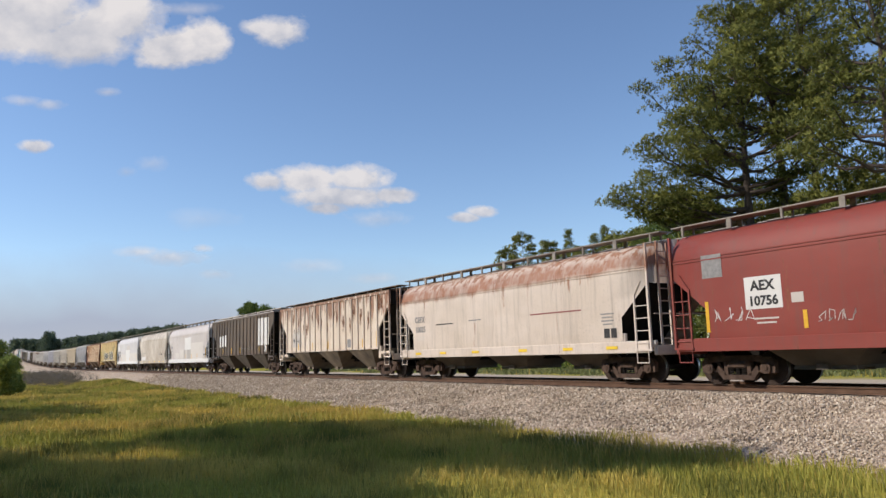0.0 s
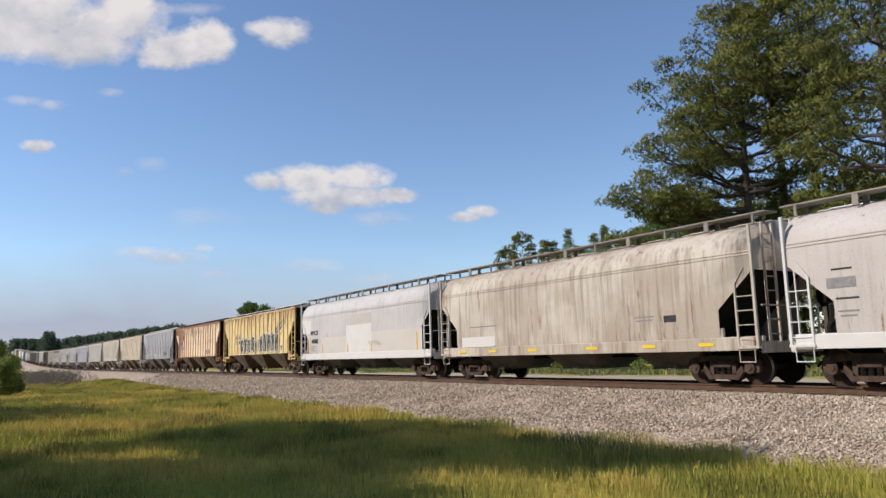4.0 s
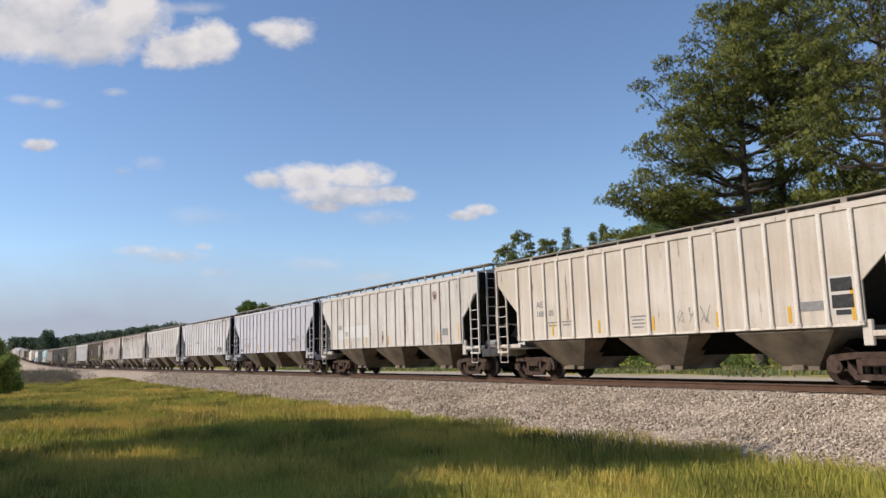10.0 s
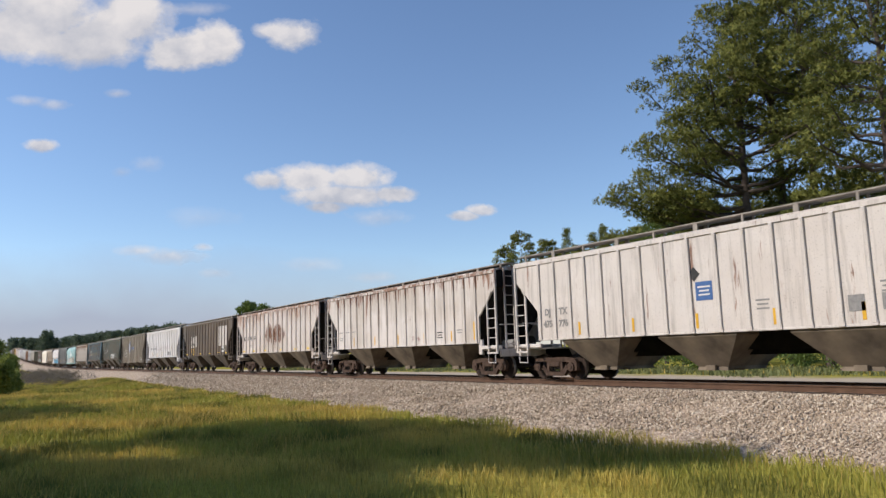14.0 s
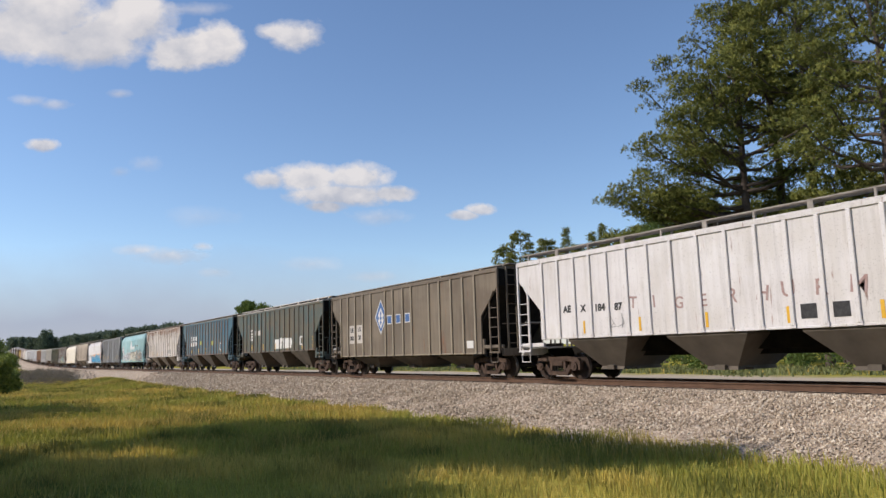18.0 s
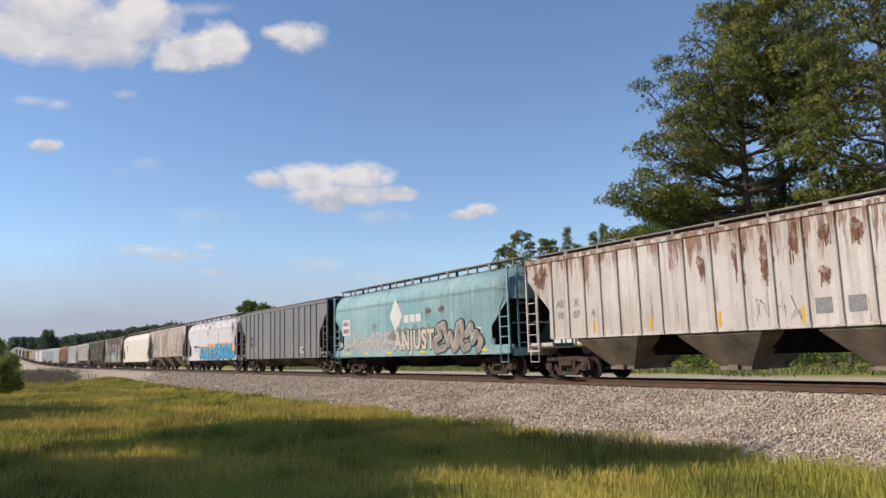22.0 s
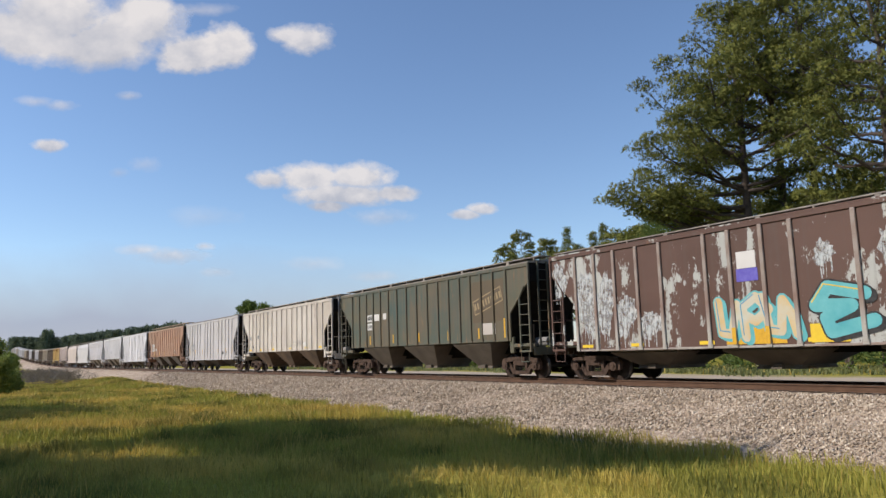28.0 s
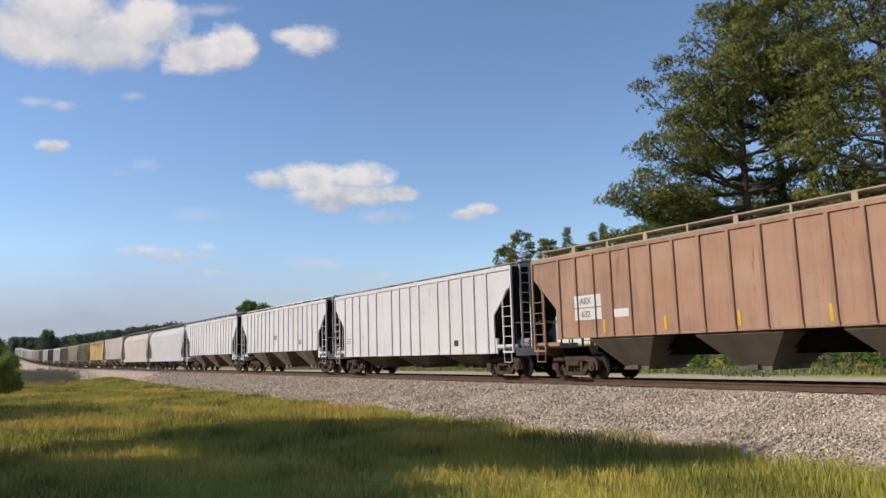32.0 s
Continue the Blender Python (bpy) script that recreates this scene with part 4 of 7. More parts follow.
def mesh_walk(half, high):
    """Raised running board with its brackets, and a loading-hatch trough beside it."""
    def make():
        bm = bmesh.new()
        top = EAVE + {True: 0.36, False: 0.26, "low": 0.20}[high]
        box(bm, -half - 0.25, half + 0.25, -0.28, 0.28, top - 0.036, top)
        n = 11
        for i in range(n):
            x = -half + 0.15 + (2 * half - 0.3) * i / (n - 1)
            w = 0.075 if i % 2 else 0.03
            box(bm, x - w, x + w, -0.27, -0.22, EAVE + 0.05, top - 0.036)
            box(bm, x - w, x + w, 0.22, 0.27, EAVE + 0.05, top - 0.036)
        return finish(bm, "running_board", M_WHITE)
    return cached(("walk", half, high), make)


def mesh_hatch(half):
    def make():
        bm = bmesh.new()
        for i in range(9):
            x = -half + 0.9 + (2 * half - 1.8) * i / 8
            box(bm, x - 0.72, x + 0.72, -0.28, 0.28, EAVE + 0.13, EAVE + 0.235, 0.03)
            rod(bm, (x - 0.3, -0.36, EAVE + 0.21), (x + 0.3, -0.36, EAVE + 0.21), 0.025)
        return finish(bm, "hatch_cover", M_WHITE)
    return cached(("hatch", half), make)


def mesh_rib(sill):
    def make():
        bm = bmesh.new()
        box(bm, -0.06, 0.06, -0.056, 0.0, sill + 0.02, EAVE - 0.12, 0.014)
        box(bm, -0.075, 0.075, -0.046, 0.0, sill - 0.03, sill + 0.08)
        return finish(bm, "rib", M_WHITE)
    return cached(("rib", sill), make)


def mesh_bay(top, low, half_top, half_low, wide_top, wide_low):
    def make():
        bm = bmesh.new()
        levels = [(top, half_top, wide_top), (top - 0.12, half_top, wide_top), (low + 0.10, half_low, wide_low), (low, half_low + 0.02, wide_low + 0.04)]
        rings = [[bm.verts.new((sx * hx, sy * hy, z)) for sx, sy in ((-1, -1), (1, -1), (1, 1), (-1, 1))] for z, hx, hy in levels]
        for a, b in zip(rings, rings[1:]):
            for i in range(4):
                bm.faces.new((a[i], a[(i + 1) % 4], b[(i + 1) % 4], b[i]))
        bm.faces.new(rings[0])
        bm.faces.new(rings[-1][::-1])
        rod(bm, (-half_low - 0.25, -wide_low * 0.6, low + 0.03), (half_low + 0.25, -wide_low * 0.6, low + 0.03), 0.035)
        box(bm, -0.16, 0.16, -wide_low - 0.14, -wide_low, low + 0.0, low + 0.14)
        bmesh.ops.recalc_face_normals(bm, faces=bm.faces)
        return finish(bm, "hopper_bay", M_BAY)
    return cached(("bay", top, low, half_top, half_low), make)


def mesh_ladder(kind):
    """Side ladder at a car's corner: a full-height corner stile, a short inner stile, rungs between."""
    def make():
        bm = bmesh.new()
        inner = 3.0 if kind != "round" else 2.7
        box(bm, -0.035, 0.035, -0.05, 0.02, 1.05, EAVE)
        box(bm, -0.60, -0.545, -0.04, 0.01, 1.05, inner)
        rod(bm, (-0.57, -0.02, inner), (-0.28, -0.02, inner + 0.42), 0.02)
        z = 1.22
        while z < inner:
            rod(bm, (-0.57, -0.03, z), (0, -0.03, z), 0.017)
            z += 0.38
        box(bm, -0.62, 0.05, -0.06, 0.02, 0.98, 1.05)
        rod(bm, (-0.56, -0.03, 0.98), (-0.56, -0.03, 0.62), 0.016)
        rod(bm, (-0.1, -0.03, 0.98), (-0.1, -0.03, 0.62), 0.016)
        rod(bm, (-0.56, -0.03, 0.63), (-0.1, -0.03, 0.63), 0.018)
        return finish(bm, "ladder", M_WHITE)
    return cached(("ladder", kind), make)


def mesh_end_ladder():
    def make():
        bm = bmesh.new()
        for y in (-1.25, -0.8):
            box(bm, 0.10, 0.15, y - 0.03, y + 0.03, 1.15, EAVE + 0.05)
        for i in range(8):
            z = 1.35 + 0.38 * i
            rod(bm, (0.13, -1.25, z), (0.13, -0.8, z), 0.017)
        rod(bm, (0.16, -1.58, 2.1), (0.16, 1.2, 2.1), 0.018)
        rod(bm, (0.05, 1.15, 1.15), (0.05, 1.15, EAVE), 0.03)
        return finish(bm, "end_ladder", M_WHITE)
    return cached("end_ladder", make)


def mesh_platform():
    """End sill with its platform, strut and pipes over the truck; x = 0 at the body's end."""
    def make():
        bm = bmesh.new()
        box(bm, -0.02, 0.12, -1.5, 1.5, 0.86, 1.16, 0.02)
        box(bm, -1.25, 0.12, -1.56, -1.44, 1.16, 1.30, 0.015)
        box(bm, -1.25, 0.12, 1.44, 1.56, 1.16, 1.30, 0.015)
        box(bm, -1.3, 0.0, -1.4, 1.4, 1.10, 1.15)
        box(bm, -1.32, -1.08, -1.57, -1.46, 0.95, 1.55, 0.02)
        return finish(bm, "end_platform", M_WHITE)
    return cached("platform", make)


def mesh_brake(piece):
    """Air-brake gear on a car's end platform, piece by piece; x = 0 at the body's end."""
    def make():
        bm = bmesh.new()
        if piece == "brake_cylinder":
            rod(bm, (-0.95, -0.5, 1.36), (-0.25, -0.5, 1.36), 0.17, 10)
        elif piece == "air_reservoir":
            rod(bm, (-1.15, 0.4, 1.42), (-0.35, 0.4, 1.42), 0.24, 10)
        elif piece == "brake_wheel":
            rod(bm, (0.12, -0.2, 2.3), (0.18, -0.2, 2.3), 0.28, 14)
        elif piece == "brake_housing":
            box(bm, -0.02, 0.12, -0.35, -0.05, 2.12, 2.5, 0.02)
        elif piece == "brake_rod":
            rod(bm, (0.05, -0.2, 1.1), (0.05, -0.2, 2.15), 0.025)
        else:
            rod(bm, (-0.3, -1.2, 1.15), (-0.3, -1.2, 2.0), 0.04)
        return finish(bm, piece, M_DARK)
    return cached(("brake", piece), make)


def mesh_coupler():
    def make():
        bm = bmesh.new()
        box(bm, 0.0, 0.42, -0.13, 0.13, 0.76, 0.98, 0.03)
        box(bm, 0.40, 0.68, -0.2, 0.17, 0.72, 1.04, 0.06)
        rod(bm, (0.1, -0.35, 0.85), (0.6, -0.4, 0.45), 0.035)
        rod(bm, (0.1, -0.9, 0.9), (0.1, 0.0, 0.95), 0.02)
        return finish(bm, "coupler", M_DARK)
    return cached("coupler", make)


def mesh_frame(sgn):
    """Cast side frame: arched top member, slung bottom member, columns, pedestals, springs."""
    def make():
        bm = bmesh.new()
        y0, y1 = sgn * 0.93, sgn * 1.07
        prism(bm, [(-1.16, 0.60), (-1.05, 0.74), (-0.5, 0.80), (0.5, 0.80), (1.05, 0.74), (1.16, 0.60), (0.98, 0.58), (0.5, 0.64), (-0.5, 0.64), (-0.98, 0.58)], y0, y1)
        prism(bm, [(-0.84, 0.60), (-0.66, 0.60), (-0.36, 0.28), (0.36, 0.28), (0.66, 0.60), (0.84, 0.60), (0.48, 0.14), (-0.48, 0.14)], y0, y1)
        for s in (-1, 1):
            prism(bm, [(s * 0.30, 0.27), (s * 0.30, 0.66), (s * 0.42, 0.66), (s * 0.42, 0.27)], y0, y1)
            prism(bm, [(s * 1.16, 0.60), (s * 1.14, 0.34), (s * 1.02, 0.33), (s * 0.98, 0.6)], y0, y1)
            prism(bm, [(s * 0.62, 0.60), (s * 0.66, 0.36), (s * 0.76, 0.34), (s * 0.80, 0.6)], y0, y1)
            disc_y(bm, s * 0.89, WHEEL_R, 0.155, sgn * 0.98, sgn * 1.13, 14)
            disc_y(bm, s * 0.89, WHEEL_R, 0.07, sgn * 1.13, sgn * 1.15, 8)
        box(bm, -0.30, 0.30, min(sgn * 0.86, sgn * 1.12), max(sgn * 0.86, sgn * 1.12), 0.46, 0.64, 0.03)
        bmesh.ops.recalc_face_normals(bm, faces=bm.faces)
        return finish(bm, "side_frame", M_TRUCK)
    return cached(("frame", sgn), make)


def mesh_springs(sgn):
    def make():
        bm = bmesh.new()
        for x in (-0.19, 0.0, 0.19):
            for k in range(4):
                z = 0.28 + 0.047 * k
                rod(bm, (x, sgn * 1.0, z), (x, sgn * 1.0, z + 0.03), 0.085, 8)
        return finish(bm, "spring_nest", M_DARK)
    return cached(("springs", sgn), make)


def mesh_bolster():
    def make():
        bm = bmesh.new()
        box(bm, -0.2, 0.2, -1.0, 1.0, 0.5, 0.78, 0.03)
        for s in (-1, 1):
            box(bm, s * 0.36 - 0.05, s * 0.36 + 0.05, -0.8, 0.8, 0.36, 0.48)
        return finish(bm, "bolster", M_DARK)
    return cached("bolster", make)


def mesh_wheelset():
    def make():
        bm = bmesh.new()
        rod(bm, (0, -1.0, 0), (0, 1.0, 0), 0.075, 8)
        for s in (-1, 1):
            disc_y(bm, 0, 0, WHEEL_R, s * 0.69, s * 0.80, 28)
            disc_y(bm, 0, 0, WHEEL_R + 0.025, s * 0.66, s * 0.69, 28)
            n = 28
            for r0, r1, ya, yb in ((WHEEL_R - 0.055, 0.36, 0.802, 0.77), (0.36, 0.16, 0.77, 0.80), (0.16, 0.09, 0.80, 0.86)):
                a = [bm.verts.new((r0 * math.cos(2 * math.pi * i / n), s * ya, r0 * math.sin(2 * math.pi * i / n))) for i in range(n)]
                b = [bm.verts.new((r1 * math.cos(2 * math.pi * i / n), s * (yb + 0.002), r1 * math.sin(2 * math.pi * i / n))) for i in range(n)]
                for i in range(n):
                    bm.faces.new((a[i], a[(i + 1) % n], b[(i + 1) % n], b[i]))
            for i in range(5):
                a0 = 2 * math.pi * i / 5
                rod(bm, (0.2 * math.cos(a0), s * 0.79, 0.2 * math.sin(a0)), (0.2 * math.cos(a0), s * 0.815, 0.2 * math.sin(a0)), 0.022, 5)
        bmesh.ops.recalc_face_normals(bm, faces=bm.faces)
        me = finish(bm, "wheelset", M_WHEEL)
        me.materials.append(M_TREAD)
        for p in me.polygons:
            rr = math.hypot(p.center.x, p.center.z)
            if abs(rr - WHEEL_R) < 0.01 and abs(p.normal.y) < 0.3:
                p.material_index = 1
        return me
    return cached("wheelset", make)


# ---- markings ----
FACE = -1.6


def mesh_plate(w, h):
    def make():
        bm = bmesh.new()
        box(bm, -w / 2, w / 2, -0.004, 0.002, -h / 2, h / 2)
        return finish(bm, "plate", M_WHITE)
    return cached(("plate", round(w, 3), round(h, 3)), make)


def mesh_text(body, size, bold=0.012):
    def make():
        cu = bpy.data.curves.new("lettering", "FONT")
        cu.body, cu.size, cu.extrude, cu.offset = body, size, 0.002, bold
        cu.align_x, cu.align_y = "CENTER", "CENTER"
        cu.resolution_u = 3
        ob = new("lettering", cu)
        me = bpy.data.meshes.new_from_object(ob.evaluated_get(bpy.context.evaluated_depsgraph_get()))
        bpy.data.objects.remove(ob)
        me.materials.clear()
        me.materials.append(M_BLACK)
        return me
    return cached(("text", body, size, bold), make)


def blob(bm, cx, cz, w, h, rnd, y, n=16, power=3.2, wob=0.12):
    """A flat rounded lump in the plane of the car's side."""
    ph = rnd.random() * 6.28
    vs = []
    for i in range(n):
        a = 2 * math.pi * i / n
        c, s = math.cos(a), math.sin(a)
        r = (abs(c) ** power + abs(s) ** power) ** (-1 / power) * (1 + wob * math.sin(2 * a + ph) + wob * 0.7 * math.sin(3 * a + 2 * ph))
        vs.append(bm.verts.new((cx + w / 2 * r * c, y, cz + h / 2 * r * s)))
    bm.faces.new(vs[::-1])


def stroke(bm, pts, w, y, over=0.4):
    for (ax, az), (bx, bz) in zip(pts, pts[1:]):
        d = Vector((bx - ax, bz - az))
        if d.length < 1e-4:
            continue
        d.normalize()
        nx, nz = -d.y * w / 2, d.x * w / 2
        e = d * w * over
        vs = [bm.verts.new(p) for p in ((ax - e.x + nx, y, az - e.y + nz), (bx + e.x + nx, y, bz + e.y + nz), (bx + e.x - nx, y, bz + e.y - nz), (ax - e.x - nx, y, az - e.y - nz))]
        bm.faces.new(vs[::-1])


SHAPES = [
    [(0.1, 0.95), (0.3, 0.3), (0.55, 0.75), (0.75, 0.1), (1.0, 0.2)],
    [(0.0, 0.1), (0.2, 0.9), (0.5, 1.0), (0.6, 0.55), (0.3, 0.45), (0.7, 0.05), (1.05, 0.15)],
    [(0.15, 1.0), (0.1, 0.4), (0.4, 0.05), (0.6, 0.5), (0.8, 0.05), (0.95, 0.6), (0.75, 1.0)],
    [(0.95, 0.95), (0.4, 0.85), (0.6, 0.5), (0.15, 0.4), (0.3, 0.0), (1.0, 0.1)],
    [(-0.05, 0.6), (0.35, 0.95), (0.4, 0.3), (0.7, 0.65), (1.05, 0.3), (0.8, 0.0)],
]


LETTERS = {
    "M": [(-0.1, 0.02), (0.06, 0.9), (0.35, 0.2), (0.62, 1.0), (0.7, 0.3), (1.1, 0.0)],
    "I": [(0.1, 0.98), (0.75, 0.85), (0.42, 0.62), (0.55, 0.12), (0.05, 0.3), (1.0, 0.03)],
    "R": [(-0.05, 0.1), (0.2, 0.95), (0.8, 0.85), (0.5, 0.5), (0.1, 0.52), (0.6, 0.2), (1.15, 0.0)],
    "L": [(0.2, 1.05), (0.0, 0.35), (0.3, 0.0), (0.6, 0.35), (1.1, 0.12)],
    "E": [(1.05, 0.8), (0.35, 1.0), (0.1, 0.6), (0.8, 0.55), (0.3, 0.3), (0.4, -0.02), (1.2, 0.2)],
    "S": [(1.1, 0.8), (0.5, 1.05), (0.0, 0.75), (0.85, 0.35), (0.6, 0.0), (-0.15, 0.12)],
    "P": [(0.3, -0.02), (0.05, 0.8), (0.5, 1.05), (1.05, 0.7), (0.6, 0.4), (0.1, 0.6)],
    "U": [(-0.05, 1.0), (0.2, 0.15), (0.6, 0.1), (0.7, 0.9), (1.0, 0.5), (1.15, 0.02)],
    "C": [(1.0, 0.95), (0.3, 0.9), (0.15, 0.35), (0.55, 0.0), (0.7, 0.5), (1.2, 0.3)],
}


def letter_piece(car, x0, x1, z0, z1, word, seed, outline, fill, line, label, lift=0.0):
    """Sprayed letters with broad strokes: a dark drop shadow and edge, the fill, and fine pale highlights."""
    rnd = random.Random(seed)
    w, h = (x1 - x0) / len(word), z1 - z0
    wide = min(w * 0.36, h * 0.23)
    strokes = []
    for k, c in enumerate(word):
        tilt, dz = rnd.uniform(-0.10, 0.16), rnd.uniform(-0.03, 0.05) * h
        strokes.append([(x0 + w * (k - 0.06 + 1.12 * px) + tilt * h * (pz - 0.5), z0 + wide * 0.55 + dz + (h - wide * 1.1) * pz) for px, pz in LETTERS[c]])
    for name, mat, grow, y, dx in (("spray_shadow", outline, wide + 0.06, -0.005, 0.09), ("spray_outline", outline, wide + 0.09, -0.008, 0.0), ("spray_fill", fill, wide, -0.012, 0.0), ("spray_highlight", line, 0.028, -0.016, 0.0)):
        bm = bmesh.new()
        for k, pts in enumerate(strokes):
            if name == "spray_highlight":
                pts = [(px - wide * 0.26, pz + wide * 0.26) for px, pz in pts[:3]]
            ribbon(bm, [(px + dx, pz - dx * 0.7) for px, pz in pts], grow, FACE + y - lift - 0.00005 * k)
        put(name, finish(bm, name, mat), car, label=label if name == "spray_fill" else "")


def bubble_piece(car, x0, x1, z0, z1, count, seed, edge, fill, label, lift=0.0):
    """Round overlapping bubble letters: each a pale-edged dark lump with a curl of thin line work inside."""
    rnd = random.Random(seed)
    w, h = (x1 - x0) / count, z1 - z0
    for k in range(count):
        layers = {"spray_outline": bmesh.new(), "spray_fill": bmesh.new(), "spray_highlight": bmesh.new()}
        tall = h * rnd.uniform(0.82, 1.0)
        cx, cz = x0 + w * (k + 0.5), z0 + tall / 2 + rnd.uniform(0, 0.06) * h
        state = rnd.getstate()
        y = FACE - lift - 0.006 - 0.0016 * k
        blob(layers["spray_outline"], cx, cz, w * 1.75, tall, rnd, y, 26, 2.3, 0.12)
        rnd.setstate(state)
        blob(layers["spray_fill"], cx, cz, w * 1.75 - 0.085, tall - 0.085, rnd, y - 0.0008, 26, 2.3, 0.12)
        for q in range(2):
            r, ox, oz = rnd.uniform(0.16, 0.30) * w, cx + rnd.uniform(-0.22, 0.22) * w, cz + (q - 0.5) * tall * 0.42
            a0, turn = rnd.random() * 6.28, rnd.choice((-1, 1)) * rnd.uniform(2.6, 4.6)
            stroke(layers["spray_highlight"], [(ox + r * math.cos(a0 + turn * i / 7), oz + r * 1.25 * math.sin(a0 + turn * i / 7)) for i in range(8)], 0.04, y - 0.0012, 0.3)
        stroke(layers["spray_highlight"], [(cx + w * rnd.uniform(-0.1, 0.1), z0 + 0.06), (cx + w * rnd.uniform(-0.25, 0.25), cz - 0.05 * tall)], 0.04, y - 0.0013)
        for name, mat in (("spray_outline", edge), ("spray_fill", fill), ("spray_highlight", edge)):
            put(name, finish(layers[name], name, mat), car, label=label if name == "spray_fill" else "")


def ribbon(bm, pts, w, y):
    """A broad painted stroke with rounded joints; each piece lies a hair in front of the last."""
    for k, p in enumerate(pts):
        n = 10
        vs = [bm.verts.new((p[0] + w / 2 * math.cos(-2 * math.pi * i / n), y - 0.0002 * k, p[1] + w / 2 * math.sin(-2 * math.pi * i / n))) for i in range(n)]
        bm.faces.new(vs)
        if k:
            stroke(bm, [pts[k - 1], p], w, y - 0.0002 * k - 0.0001, 0.0)


def spray(car, x0, x1, z0, z1, count, seed, outline, fill, line, label, lift=0.0):
    """A sprayed piece of interlocking bubble strokes: an outline layer, a fill layer and thin line work."""
    rnd = random.Random(seed)
    w = (x1 - x0) / count
    h = z1 - z0
    strokes = []
    for k in range(count):
        sk = SHAPES[rnd.randrange(len(SHAPES))]
        dz, tilt, sz = rnd.uniform(-0.04, 0.06) * h, rnd.uniform(-0.12, 0.12), rnd.uniform(0.72, 0.84)
        strokes.append([(x0 + w * (k - 0.04 + 1.08 * px) + tilt * h * (pz - 0.5), z0 + h * 0.1 + dz + h * sz * pz) for px, pz in sk])
    wide = min(w * 0.36, h * 0.25)
    for name, mat, grow, y in (("spray_outline", outline, wide + 0.11, -0.005), ("spray_fill", fill, wide, -0.009), ("spray_highlight", line, max(0.02, wide * 0.13), -0.013)):
        bm = bmesh.new()
        for k, pts in enumerate(strokes):
            if name == "spray_highlight":
                pts = [(px - wide * 0.2, pz + wide * 0.24) for px, pz in pts[:4]]
            ribbon(bm, pts, grow, FACE + y - lift - 0.00005 * k)
        put(name, finish(bm, name, mat), car, label=label if name == "spray_fill" else "")


def backdrop(car, x0, x1, z0, z1, seed, mat, label, lift):
    """A sprayed cloud of overlapping round lumps behind the letters."""
    rnd = random.Random(seed)
    bm = bmesh.new()
    x = x0
    k = 0
    while x < x1:
        r = rnd.uniform(0.3, 0.6) * (z1 - z0) * 0.42
        n = 14
        zc = z0 + (z1 - z0) * rnd.uniform(0.25, 0.75)
        zc = max(z0 + r, min(z1 - r * 0.8, zc))
        bm.faces.new([bm.verts.new((x + r * math.cos(-2 * math.pi * i / n), FACE - lift - 0.0001 * k, zc + r * math.sin(-2 * math.pi * i / n))) for i in range(n)])
        x += r * rnd.uniform(0.7, 1.5)
        k += 1
    put("spray_backdrop", finish(bm, "spray_backdrop", mat), car, label=label)


def bubble_word(car, x, z, size, body, outline, fill, label, squeeze=1.0):
    """Thick hand-sprayed capitals with a dark edge."""
    for name, mat, off, y in (("spray_outline", outline, 0.085, -0.030), ("spray_fill", fill, 0.045, -0.036)):
        def make():
            cu = bpy.data.curves.new("letters", "FONT")
            cu.body, cu.size, cu.extrude, cu.offset = body, size, 0.001, off
            cu.align_x, cu.align_y, cu.resolution_u, cu.space_character = "CENTER", "CENTER", 3, 1.12
            ob = new("letters", cu)
            me = bpy.data.meshes.new_from_object(ob.evaluated_get(bpy.context.evaluated_depsgraph_get()))
            bpy.data.objects.remove(ob)
            me.materials.clear()
            me.materials.append(mat)
            me.transform(Matrix.Diagonal((squeeze, 1, 1, 1)))
            return me
        put(name, make(), car, None, (x, FACE + y, z), label, (math.pi / 2, 0, 0))


def scrawl(car, x0, x1, z, h, seed, mat, w=0.018):
    rnd = random.Random(seed)
    bm = bmesh.new()
    x = x0
    while x < x1:
        pts = [(x, z)]
        for k in range(5):
            pts.append((x + rnd.uniform(0, h * 0.7), z + rnd.uniform(-0.1, 1.0) * h))
        stroke(bm, pts, w, FACE - 0.006)
        x += h * 0.8
    put("marker_scrawl", finish(bm, "marker_scrawl", mat), car)


RIBS_A = [0.085, 0.136, 0.186, 0.233, 0.281, 0.333, 0.386, 0.442, 0.5, 0.558, 0.614, 0.667, 0.719, 0.767, 0.814, 0.864, 0.915]
RIBS_W = [0.102 + 0.0568 * i for i in range(16)]
RIBS_C = [0.078, 0.135, 0.19, 0.25, 0.308, 0.408, 0.458, 0.52, 0.572, 0.672, 0.728, 0.788, 0.845, 0.9]
SPOTS = {"A": (1.45, RIBS_A), "W": (1.45, RIBS_W), "C": (1.0, RIBS_C), "B": (1.25, [])}


